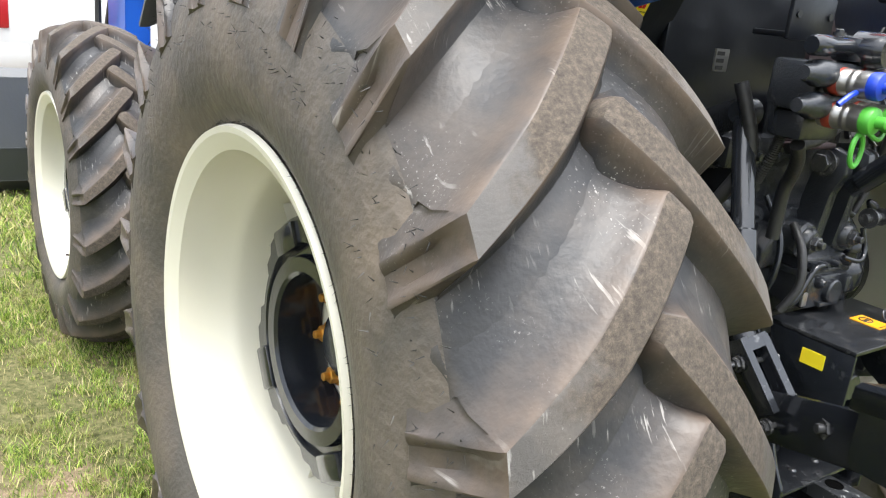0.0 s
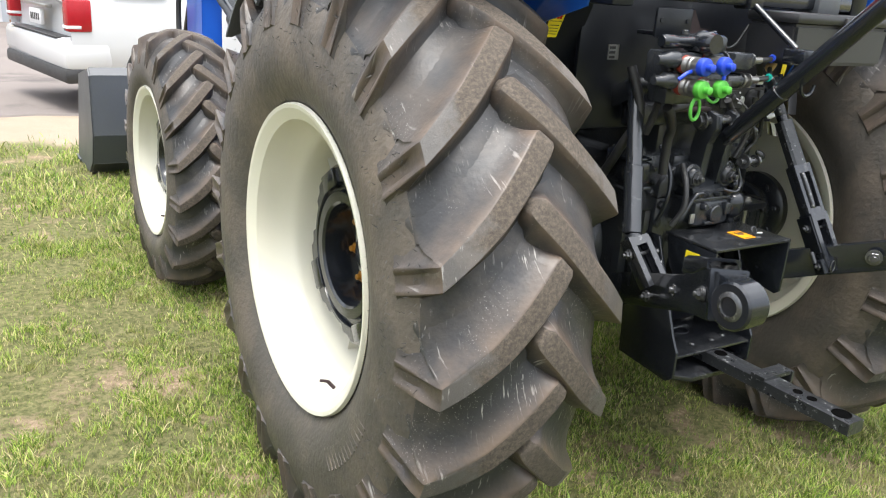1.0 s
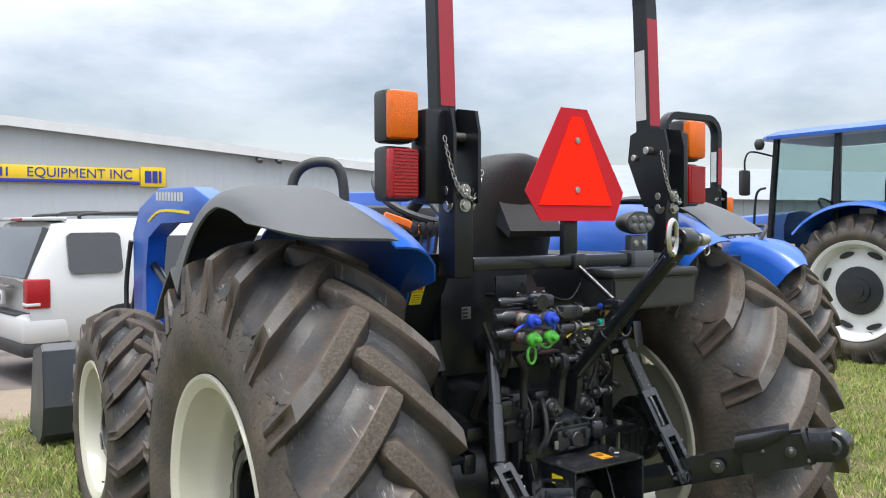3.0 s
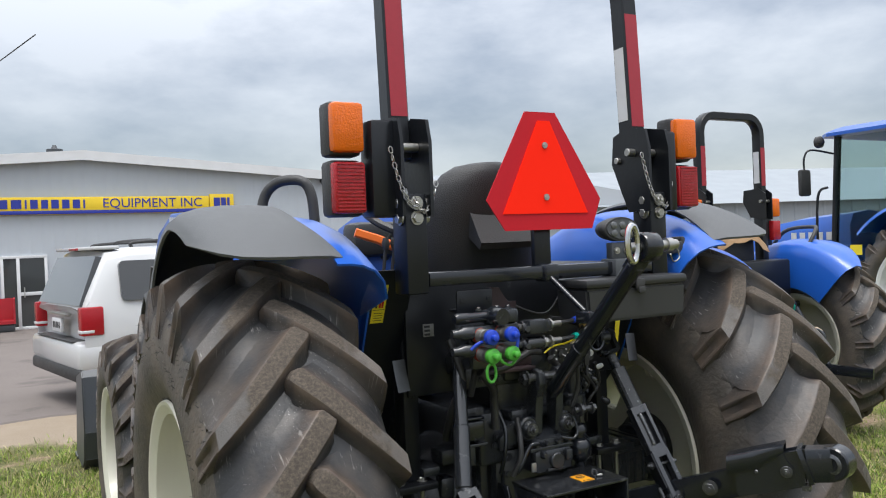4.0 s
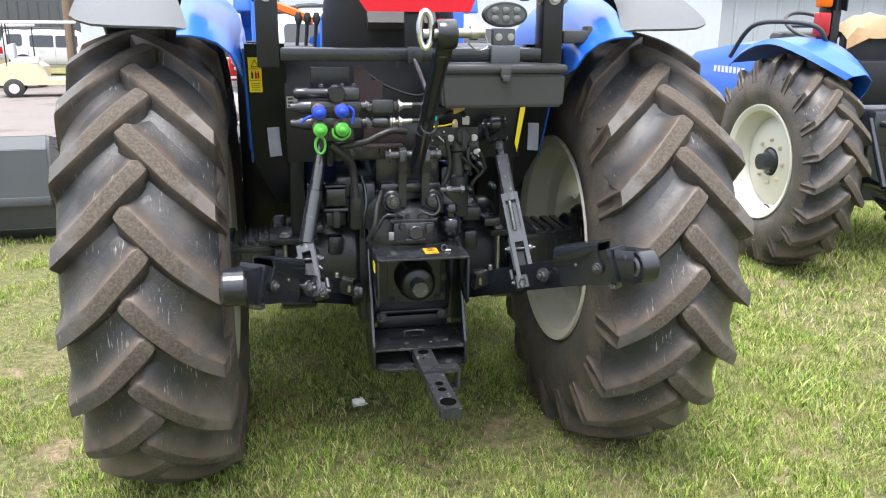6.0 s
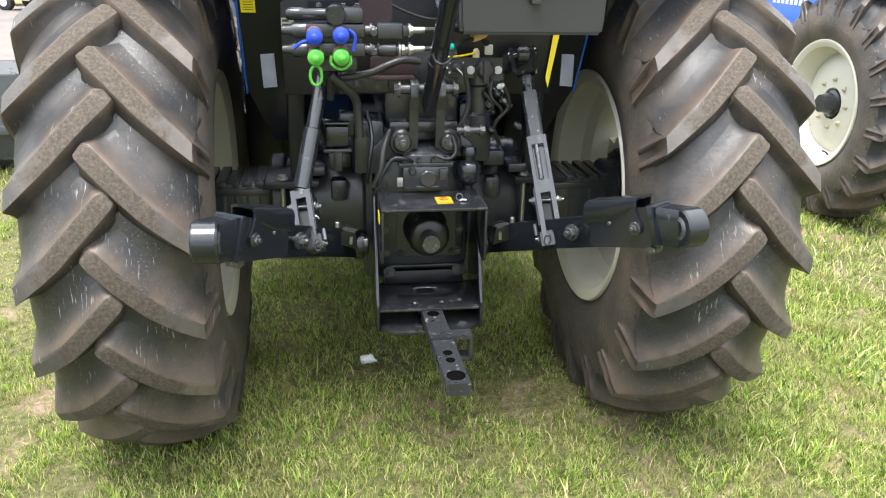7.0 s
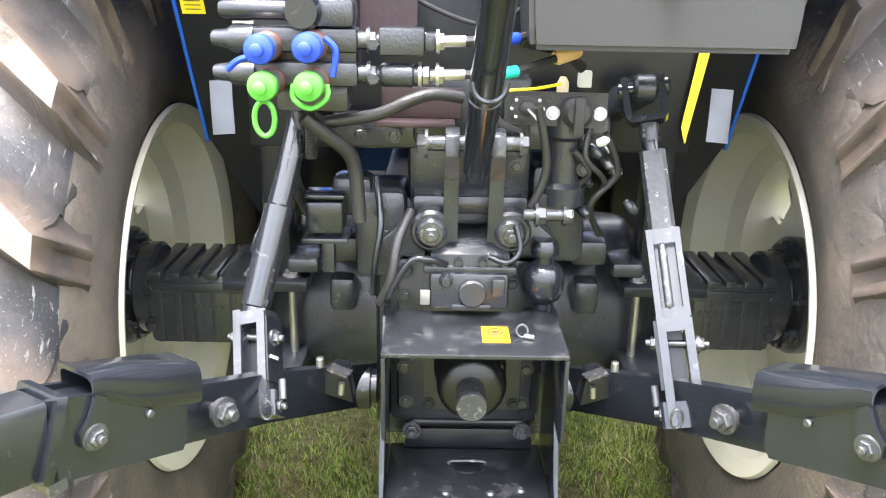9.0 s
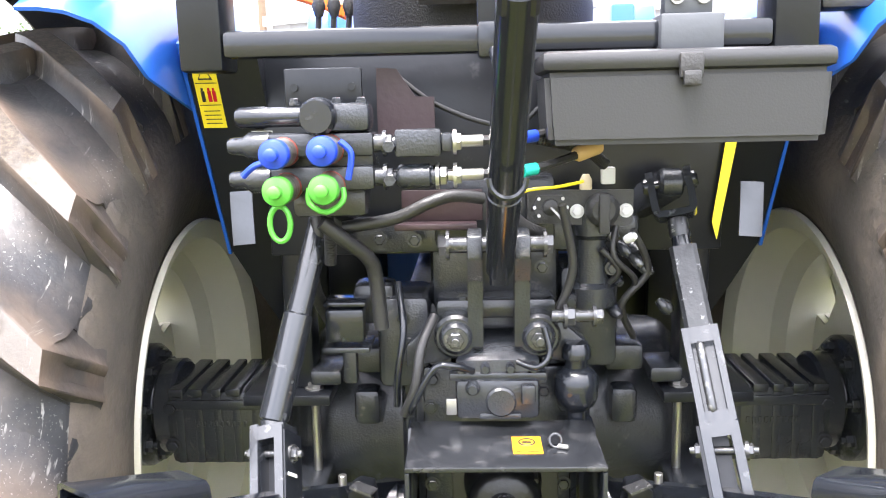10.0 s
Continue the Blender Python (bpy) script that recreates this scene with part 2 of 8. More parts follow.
M_wrap = mk("tan_plastic_wrap", (0.36, 0.22, 0.10), (0.22, 0.13, 0.065), 14, 0.35, bump=0.5, bscale=30)
M_yellow = mk("yellow_decal", (0.82, 0.66, 0.02), (0.76, 0.60, 0.02), 14, 0.4, bump=0.02)
M_orange = mk("orange_decal", (0.88, 0.38, 0.012), None, 14, 0.4, bump=0.02)
# plain black for print, seams and wires, and for painted shade in openings
M_ink = mk("print_and_shade_black", (0.02, 0.02, 0.02), None, 14, 0.5, bump=0)
# near-black without gloss: the shade inside bores put into the colour
M_boreshade = mk("bore_shade_black", (0.003, 0.003, 0.003), None, 14, 0.95, bump=0, spec=0.0)
M_whitedecal = mk("white_decal", (0.62, 0.62, 0.63), None, 14, 0.5, bump=0)
M_smv = mk("fluorescent_orange_film", (1.0, 0.022, 0.006), (0.98, 0.020, 0.006), 8, 0.6, bump=0.02, spec=0.08)
M_smvrim = mk("dark_red_reflective_film", (0.50, 0.012, 0.022), (0.44, 0.010, 0.02), 90, 0.5, bump=0.05, bscale=400, spec=0.2)
M_worn = mk("worn_black_paint", (0.012, 0.013, 0.015), (0.026, 0.028, 0.031), 16, 0.28, bump=0.15, stain=(0.36, 0.37, 0.37), stain_scale=75, stain_cut=0.66, soft=0.05)
M_olive = mk("olive_primer_plate", (0.030, 0.031, 0.024), (0.040, 0.041, 0.031), 11, 0.45, bump=0.08)
M_capblack = mk("black_cap_plastic", (0.0045, 0.0048, 0.0055), (0.008, 0.0083, 0.009), 14, 0.34, bump=0.10, bscale=120)
M_worn2 = mk("scuffed_black_paint", (0.008, 0.0088, 0.0105), (0.017, 0.0185, 0.021), 9, 0.24, bump=0.08, coat=0.2, stain=(0.060, 0.060, 0.062), stain_scale=20, stain_cut=0.62, soft=0.10)
M_bolt = mk("black_oiled_bolt", (0.055, 0.057, 0.061), (0.090, 0.092, 0.097), 30, 0.24, 0.6, bump=0.06, stain=(0.22, 0.22, 0.215), stain_scale=90, stain_cut=0.60, soft=0.06)
M_worn3 = mk("rubbed_black_paint", (0.0105, 0.0120, 0.0150), (0.019, 0.0212, 0.0255), 14, 0.17, bump=0.05, coat=0.6, stain=(0.085, 0.088, 0.092), stain_scale=40, stain_cut=0.66, soft=0.06)
M_plum = mk("plum_primer", (0.028, 0.014, 0.017), (0.036, 0.018, 0.021), 9, 0.5, bump=0.1)
M_redtape = mk("red_tape", (0.33, 0.015, 0.03), None, 60, 0.35, bump=0.05)
M_orangehandle = mk("orange_plastic", (0.85, 0.16, 0.015), None, 12, 0.4, bump=0.04)


def lens_mat(name, c, rough=0.2):
    m = mk(name, c, [v * 0.75 for v in c], 40, rough, bump=0.22, bscale=180, coat=0.15, spec=0.35)
    return m


M_amber = lens_mat("amber_lens", (0.72, 0.135, 0.003))
M_redlens = lens_mat("red_lens", (0.36, 0.012, 0.018))
M_white = mk("white_car_paint", (0.52, 0.525, 0.53), (0.49, 0.495, 0.505), 2, 0.24, bump=0.01, coat=0.4)
M_carglass = mk("tinted_glass", (0.02, 0.022, 0.024), (0.03, 0.032, 0.034), 3, 0.05, bump=0.0, coat=0.8)
M_cartyre = mk("car_tyre_rubber", (0.022, 0.022, 0.023), (0.035, 0.035, 0.035), 10, 0.75, bump=0.3)
M_alloy = mk("alloy_wheel", (0.45, 0.45, 0.46), None, 8, 0.3, 0.9, bump=0.03)


def clear_glass():
    m = bpy.data.materials.new("cab_glass")
    m.use_nodes = True
    p = m.node_tree.nodes["Principled BSDF"]
    p.inputs["Base Color"].default_value = (0.62, 0.72, 0.72, 1)
    p.inputs["Roughness"].default_value = 0.02
    p.inputs["Transmission Weight"].default_value = 1.0
    p.inputs["IOR"].default_value = 1.12
    return m


M_glass = clear_glass()
M_siding = mk("pale_metal_siding", (0.43, 0.46, 0.495), (0.40, 0.43, 0.465), 0.7, 0.5, bump=0.05, bscale=8)
M_siding2 = mk("grey_metal_siding", (0.32, 0.345, 0.37), (0.29, 0.315, 0.34), 0.7, 0.55, bump=0.05, bscale=8, spec=0.3)
M_trim = mk("white_trim", (0.68, 0.69, 0.70), None, 2, 0.5, bump=0.03)
M_roof = mk("metal_roof", (0.27, 0.295, 0.32), (0.235, 0.26, 0.285), 1, 0.55, bump=0.03, spec=0.3)
M_winglass = mk("window_glass", (0.035, 0.04, 0.042), (0.05, 0.055, 0.055), 1.5, 0.06, bump=0, coat=0.5)
M_brickm = mk("mortar", (0.42, 0.40, 0.37), None, 20, 0.9, bump=0.3)
M_brick = mk("brown_brick", (0.30, 0.17, 0.11), (0.22, 0.12, 0.08), 7, 0.85, bump=0.4, bscale=40)
M_signy = mk("sign_yellow", (0.80, 0.56, 0.02), None, 2, 0.45, bump=0.0)
M_signb = mk("sign_blue", (0.02, 0.035, 0.30), None, 2, 0.45, bump=0.0)
M_signw = mk("sign_white", (0.75, 0.75, 0.75), None, 2, 0.45, bump=0.0)
M_asphalt = mk("asphalt", (0.135, 0.118, 0.110), (0.185, 0.162, 0.150), 1.3, 0.95, bump=0.6, bscale=70, spec=0.12, stain=(0.085, 0.076, 0.073), stain_scale=0.7, stain_cut=0.62)
M_skyellow = mk("loader_yellow", (0.62, 0.36, 0.01), None, 4, 0.4, bump=0.03)
M_dkgrey = mk("dark_grey_steel", (0.050, 0.055, 0.062), (0.065, 0.07, 0.078), 4, 0.45, bump=0.08)
M_redpaint = mk("red_paint", (0.40, 0.02, 0.03), None, 4, 0.35, bump=0.03)
M_tanpaint = mk("tan_paint", (0.62, 0.53, 0.36), None, 4, 0.4, bump=0.03)
M_bark = mk("weathered_pole_wood", (0.20, 0.14, 0.09), (0.13, 0.09, 0.06), 10, 0.9, bump=0.5)
M_leaf = mk("tree_leaf", (0.045, 0.085, 0.022), (0.075, 0.125, 0.035), 3, 0.6, bump=0.1)
M_paper = mk("white_paper", (0.75, 0.75, 0.74), None, 30, 0.8, bump=0.2)


def ground_mat():
    """Soil, thin turf and, past the verge, a strip of pale dirt beside the asphalt."""
    m = bpy.data.materials.new("turf_and_soil")
    m.use_nodes = True
    n, l = m.node_tree.nodes, m.node_tree.links
    p = n["Principled BSDF"]
    p.inputs["Roughness"].default_value = 0.95
    p.inputs["Specular IOR Level"].default_value = 0.1
    co = n.new("ShaderNodeTexCoord")

    def noise_tex(scale, detail=6, rough=0.6):
        t = n.new("ShaderNodeTexNoise")
        t.inputs["Scale"].default_value = scale
        t.inputs["Detail"].default_value = detail
        t.inputs["Roughness"].default_value = rough
        l.new(co.outputs["Object"], t.inputs["Vector"])
        return t.outputs["Fac"]

    def ramp(fac, a, b):
        r = n.new("ShaderNodeValToRGB")
        r.color_ramp.elements[0].position, r.color_ramp.elements[1].position = a, b
        l.new(fac, r.inputs["Fac"])
        return r.outputs[0]

    def mixc(fac, c1, c2):
        x = n.new("ShaderNodeMixRGB")
        for i, c in (("Color1", c1), ("Color2", c2)):
            if isinstance(c, tuple):
                x.inputs[i].default_value = (*c, 1)
            else:
                l.new(c, x.inputs[i])
        l.new(fac, x.inputs["Fac"])
        return x.outputs[0]

    soil = mixc(ramp(noise_tex(55, 8, 0.8), 0.30, 0.70), (0.15, 0.105, 0.068), (0.50, 0.38, 0.265))
    turf = mixc(ramp(noise_tex(34, 8, 0.8), 0.36, 0.68), (0.062, 0.074, 0.026), (0.29, 0.27, 0.13))
    near = mixc(ramp(noise_tex(1.9, 8, 0.72), 0.53, 0.62), turf, soil)
    far = mixc(noise_tex(2.2, 8, 0.7), (0.30, 0.24, 0.175), (0.42, 0.35, 0.275))
    sep = n.new("ShaderNodeSeparateXYZ")
    l.new(co.outputs["Object"], sep.inputs[0])
    wob = n.new("ShaderNodeMath")
    wob.operation = "MULTIPLY_ADD"
    l.new(noise_tex(1.6, 6), wob.inputs[0])
    wob.inputs[1].default_value = 0.9
    l.new(sep.outputs["Y"], wob.inputs[2])
    edge = n.new("ShaderNodeMapRange")
    edge.inputs["From Min"].default_value = 5.45
    edge.inputs["From Max"].default_value = 5.75
    l.new(wob.outputs[0], edge.inputs["Value"])
    back = n.new("ShaderNodeMapRange")
    back.inputs["From Min"].default_value = 26.0
    back.inputs["From Max"].default_value = 26.5
    l.new(wob.outputs[0], back.inputs["Value"])
    strip = n.new("ShaderNodeMath")
    strip.operation = "SUBTRACT"
    l.new(edge.outputs[0], strip.inputs[0])
    l.new(back.outputs[0], strip.inputs[1])
    l.new(mixc(strip.outputs[0], near, far), p.inputs["Base Color"])
    bp = n.new("ShaderNodeBump")
    bp.inputs["Strength"].default_value = 1.0
    bp.inputs["Distance"].default_value = 0.035
    l.new(noise_tex(45, 8, 0.7), bp.inputs["Height"])
    l.new(bp.outputs[0], p.inputs["Normal"])
    return m


M_ground = ground_mat()


def blade_mat():
    m = bpy.data.materials.new("grass_blades")
    m.use_nodes = True
    n, l = m.node_tree.nodes, m.node_tree.links
    p = n["Principled BSDF"]
    p.inputs["Roughness"].default_value = 0.55
    g = n.new("ShaderNodeNewGeometry")
    r = n.new("ShaderNodeValToRGB")
    e = r.color_ramp.elements
    e[0].position, e[0].color = 0.0, (0.040, 0.080, 0.014, 1)
    e[1].position, e[1].color = 1.0, (0.60, 0.50, 0.30, 1)
    for pos, c in ((0.35, (0.16, 0.25, 0.036, 1)), (0.68, (0.37, 0.50, 0.080, 1)), (0.84, (0.50, 0.46, 0.19, 1))):
        x = e.new(pos)
        x.color = c
    l.new(g.outputs["Random Per Island"], r.inputs["Fac"])
    # thicker and thinner swards differ in hue over a hand's width
    tc = n.new("ShaderNodeTexCoord")
    t = n.new("ShaderNodeTexNoise")
    t.inputs["Scale"].default_value = 5.5
    t.inputs["Detail"].default_value = 5
    l.new(tc.outputs["Object"], t.inputs["Vector"])
    tr = n.new("ShaderNodeValToRGB")
    tr.color_ramp.elements[0].position, tr.color_ramp.elements[1].position = 0.50, 0.68
    l.new(t.outputs["Fac"], tr.inputs["Fac"])
    mx = n.new("ShaderNodeMixRGB")
    mx.inputs["Color2"].default_value = (0.26, 0.23, 0.10, 1)
    sc = n.new("ShaderNodeMath")
    sc.operation = "MULTIPLY"
    sc.inputs[1].default_value = 0.6
    l.new(tr.outputs[0], sc.inputs[0])
    l.new(sc.outputs[0], mx.inputs["Fac"])
    l.new(r.outputs[0], mx.inputs["Color1"])
    l.new(mx.outputs[0], p.inputs["Base Color"])
    # thin leaves let some light through
    tl = n.new("ShaderNodeBsdfTranslucent")
    l.new(mx.outputs[0], tl.inputs["Color"])
    ms = n.new("ShaderNodeMixShader")
    ms.inputs["Fac"].default_value = 0.35
    l.new(p.outputs[0], ms.inputs[1])
    l.new(tl.outputs[0], ms.inputs[2])
    l.new(ms.outputs[0], n["Material Output"].inputs["Surface"])
    return m


M_blade = blade_mat()


# ---------------------------------------------------------------- mesh tools
def B():
    return bmesh.new()


def box(bm, c, s, rot=None, bev=0.0, mi=0):
    """A box of size s at c, its edges bevelled."""
    m = Matrix.Translation(c) @ (rot.to_4x4() if rot is not None else Matrix.Identity(4)) @ Matrix.Diagonal((*s, 1))
    g = bmesh.ops.create_cube(bm, size=1.0, matrix=m)
    fs = {f for v in g["verts"] for f in v.link_faces}
    for f in fs:
        f.material_index = mi
    if bev > 0:
        es = list({e for v in g["verts"] for e in v.link_edges})
        bmesh.ops.bevel(bm, geom=es, offset=bev, segments=2, affect="EDGES", profile=0.5, material=-1)
    return bm


def bx(bm, x0, x1, y0, y1, z0, z1, bev=0.0, mi=0):
    return box(bm, ((x0 + x1) / 2, (y0 + y1) / 2, (z0 + z1) / 2), (abs(x1 - x0), abs(y1 - y0), abs(z1 - z0)), None, bev, mi)


def frame_of(d):
    d = Vector(d).normalized()
    a = Vector((0, 0, 1)) if abs(d.z) < 0.9 else Vector((1, 0, 0))
    u = d.cross(a).normalized()
    return u, d.cross(u).normalized(), d


def rings(bm, loops, close=True, caps=True, mi=0):
    """Skin a row of point loops."""
    vs = [[bm.verts.new(p) for p in lp] for lp in loops]
    k = len(vs[0])
    for a, b in zip(vs, vs[1:]):
        for i in range(k if close else k - 1):
            j = (i + 1) % k
            try:
                f = bm.faces.new((a[i], a[j], b[j], b[i]))
                f.material_index = mi
            except ValueError:
                pass
    if caps and close:
        for lp in (vs[0][::-1], vs[-1]):
            f = bm.faces.new(lp)
            f.material_index = mi
    return vs


def cyl(bm, p0, p1, r0, r1=None, seg=18, bev=0.0, mi=0):
    p0, p1 = Vector(p0), Vector(p1)
    r1 = r0 if r1 is None else r1
    u, v, d = frame_of(p1 - p0)
    ln = (p1 - p0).length
    st = [(0, r0), (ln, r1)] if not bev else [(0, r0 - bev), (bev, r0), (ln - bev, r1), (ln, r1 - bev)]
    rings(bm, [[p0 + d * s + (u * math.cos(a) + v * math.sin(a)) * r for a in [2 * math.pi * i / seg for i in range(seg)]] for s, r in st], mi=mi)
    return bm


def turned(bm, p0, p1, prof, seg=24, mi=0):
    """A turned body along p0 to p1; prof: (share of the length, radius)."""
    p0, p1 = Vector(p0), Vector(p1)
    u, v, d = frame_of(p1 - p0)
    ln = (p1 - p0).length
    rings(bm, [[p0 + d * (s * ln) + (u * math.cos(a) + v * math.sin(a)) * r for a in [2 * math.pi * i / seg for i in range(seg)]] for s, r in prof], mi=mi)
    return bm


def spline(pts, n=6):
    pts = [Vector(p) for p in pts]
    out = []
    for i in range(len(pts) - 1):
        a, b = pts[max(i - 1, 0)], pts[i]
        c, d = pts[i + 1], pts[min(i + 2, len(pts) - 1)]
        for k in range(n):
            t = k / n
            out.append(0.5 * ((2 * b) + (c - a) * t + (2 * a - 5 * b + 4 * c - d) * t * t + (3 * b - a - 3 * c + d) * t ** 3))
    out.append(pts[-1])
    return out


def tube(bm, pts, r, seg=10, smooth=6, mi=0):
    p = spline(pts, smooth) if smooth else [Vector(q) for q in pts]
    loops, u = [], None
    for i, q in enumerate(p):
        d = (p[min(i + 1, len(p) - 1)] - p[max(i - 1, 0)]).normalized()
        if u is None:
            u = frame_of(d)[0]
        u = (u - d * u.dot(d)).normalized()
        v = d.cross(u)
        loops.append([q + (u * math.cos(a) + v * math.sin(a)) * r for a in [2 * math.pi * k / seg for k in range(seg)]])
    rings(bm, loops, mi=mi)
    return bm


def bar(bm, pts, w, h, side=(1, 0, 0), smooth=0, mi=0, bev=0.0):
    """A rectangular bar swept along pts; w across side, h across the rest."""
    p = spline(pts, smooth) if smooth else [Vector(q) for q in pts]
    loops = []
    for i, q in enumerate(p):
        d = (p[min(i + 1, len(p) - 1)] - p[max(i - 1, 0)]).normalized()
        s = Vector(side)
        s = (s - d * s.dot(d)).normalized()
        t = d.cross(s)
        if bev:
            c = [(-1, -1 + bev), (-1, 1 - bev), (-1 + bev, 1), (1 - bev, 1), (1, 1 - bev), (1, -1 + bev), (1 - bev, -1), (-1 + bev, -1)]
        else:
            c = [(-1, -1), (-1, 1), (1, 1), (1, -1)]
        loops.append([q + s * (w / 2 * a) + t * (h / 2 * b) for a, b in c])
    rings(bm, loops, mi=mi)
    return bm


def prism(bm, poly, axis, d0, d1, mi=0, bev=0.0):
    """A flat outline pushed through from d0 to d1 along an axis (0 x: points are y,z; 1 y: x,z; 2 z: x,y)."""
    def at(p, d):
        q = list(p)
        q.insert(axis, d)
        return Vector(q)
    a = [bm.verts.new(at(p, d0)) for p in poly]
    b = [bm.verts.new(at(p, d1)) for p in poly]
    k = len(poly)
    fs = [bm.faces.new(a), bm.faces.new(b[::-1])]
    for i in range(k):
        fs.append(bm.faces.new((a[i], b[i], b[(i + 1) % k], a[(i + 1) % k])))
    for f in fs:
        f.material_index = mi
    if bev:
        es = list({e for f in fs for e in f.edges})
        bmesh.ops.bevel(bm, geom=es, offset=bev, segments=2, affect="EDGES", profile=0.5, material=-1)
    return bm


def sheet(bm, rows, thick, mi=0):
    """A curved panel with thickness from a grid of points."""
    g = [[Vector(p) for p in r] for r in rows]
    nr, nc = len(g), len(g[0])
    nrm = [[None] * nc for _ in range(nr)]
    for i in range(nr):
        for j in range(nc):
            a = g[min(i + 1, nr - 1)][j] - g[max(i - 1, 0)][j]
            b = g[i][min(j + 1, nc - 1)] - g[i][max(j - 1, 0)]
            c = a.cross(b)
            nrm[i][j] = c.normalized() if c.length > 1e-9 else Vector((0, 0, 1))
    top = [[bm.verts.new(g[i][j]) for j in range(nc)] for i in range(nr)]
    bot = [[bm.verts.new(g[i][j] - nrm[i][j] * thick) for j in range(nc)] for i in range(nr)]

    def q(*v):
        f = bm.faces.new(v)
        f.material_index = mi
    for i in range(nr - 1):
        for j in range(nc - 1):
            q(top[i][j], top[i + 1][j], top[i + 1][j + 1], top[i][j + 1])
            q(bot[i][j], bot[i][j + 1], bot[i + 1][j + 1], bot[i + 1][j])
    for i in range(nr - 1):
        q(top[i][0], bot[i][0], bot[i + 1][0], top[i + 1][0])
        q(top[i][-1], top[i + 1][-1], bot[i + 1][-1], bot[i][-1])
    for j in range(nc - 1):
        q(top[0][j], top[0][j + 1], bot[0][j + 1], bot[0][j])
        q(top[-1][j], bot[-1][j], bot[-1][j + 1], top[-1][j + 1])
    return bm


def hexnut(bm, c, axis, r, h, mi=0, stud=0.0):
    c, d = Vector(c), Vector(axis).normalized()
    cyl(bm, c, c + d * h, r, r, 6, 0.0015, mi)
    cyl(bm, c - d * 0.002, c + d * 0.003, r * 1.35, r * 1.35, 16, 0, mi)
    if stud:
        cyl(bm, c + d * h * 0.5, c + d * (h + stud), r * 0.52, r * 0.52, 10, 0.001, mi)
    return bm


def part(name, bm, mat, parent=None, label="", loc=None, sharp=40):
    """One mesh object under a thing or a part."""
    bmesh.ops.recalc_face_normals(bm, faces=bm.faces)
    me = bpy.data.meshes.new(name)
    bm.to_mesh(me)
    bm.free()
    for m in (mat if isinstance(mat, (list, tuple)) else (mat,)):
        me.materials.append(m)
    me.polygons.foreach_set("use_smooth", [True] * len(me.polygons))
    me.set_sharp_from_angle(angle=radians(sharp))
    ob = new(name, me)
    if parent:
        ob.parent = parent
    if loc:
        ob.matrix_basis = loc
    if label:
        ob["label"] = label
    return ob


def thing(name, label, category, m=None, group="", kind=""):
    e = new(name)
    e.empty_display_size = 0.2
    if m is not None:
        e.matrix_basis = m
    return tagged(e, label, category, group, kind)


def text_mesh(name, body, size, mat, parent, m, depth=0.004, align="LEFT"):
    """Raised lettering turned into a mesh."""
    cu = bpy.data.curves.new(name, "FONT")
    cu.body, cu.size, cu.extrude, cu.align_x = body, size, depth / 2, align
    tmp = bpy.data.objects.new(name, cu)
    scene.collection.objects.link(tmp)
    me = bpy.data.meshes.new_from_object(tmp.evaluated_get(bpy.context.evaluated_depsgraph_get()))
    bpy.data.objects.remove(tmp)
    me.materials.clear()
    me.materials.append(mat)
    ob = new(name, me)
    ob.parent = parent
    ob.matrix_basis = m
    return ob


# ---------------------------------------------------------------- setting
def ground_z(y):
    """The verge is level; past it the lot falls away gently."""
    return -0.028 * max(0.0, min(y, 40.0) - 5.2)


def make_ground():
    bm = B()
    ys = [-900, -200, -60, -20, -8, -4, -2, 0, 2, 4, 5.2, 6, 7, 9, 12, 16, 20, 26, 33, 40, 80, 200, 900]
    xs = [-900, -200, -60, -20, -8, -4, -2, 0, 2, 4, 8, 20, 60, 200, 900]
    g = [[bm.verts.new((x, y, ground_z(y) - 0.004)) for x in xs] for y in ys]
    for i in range(len(ys) - 1):
        for j in range(len(xs) - 1):
            bm.faces.new((g[i][j], g[i][j + 1], g[i + 1][j + 1], g[i + 1][j]))
    ob = part("ground", bm, M_ground)
    tagged(ob, "short patchy green grass with bare sandy soil", "ground", kind="structure")
    bm = B()
    rnd = random.Random(4)
    near = [(-60 + i * 0.5, 6.45 + 0.10 * rnd.random() + 0.18 * math.sin(i * 0.7) * rnd.random()) for i in range(281)]
    rows = [near]
    for y in (7.5, 9, 12, 16, 20, 26):
        rows.append([(x, y) for x, _ in near])
    vs = [[bm.verts.new((x, y, ground_z(y) + 0.012)) for x, y in r] for r in rows]
    for a, b in zip(vs, vs[1:]):
        for i in range(len(a) - 1):
            bm.faces.new((a[i], a[i + 1], b[i + 1], b[i]))
    lo = [bm.verts.new((x, y - 0.03, ground_z(y) - 0.02)) for x, y in near]
    for i in range(len(lo) - 1):
        bm.faces.new((lo[i], lo[i + 1], vs[0][i + 1], vs[0][i]))
    tagged(part("road", bm, M_asphalt), "worn reddish grey asphalt lot with a broken edge", "asphalt lot", kind="structure")


make_ground()


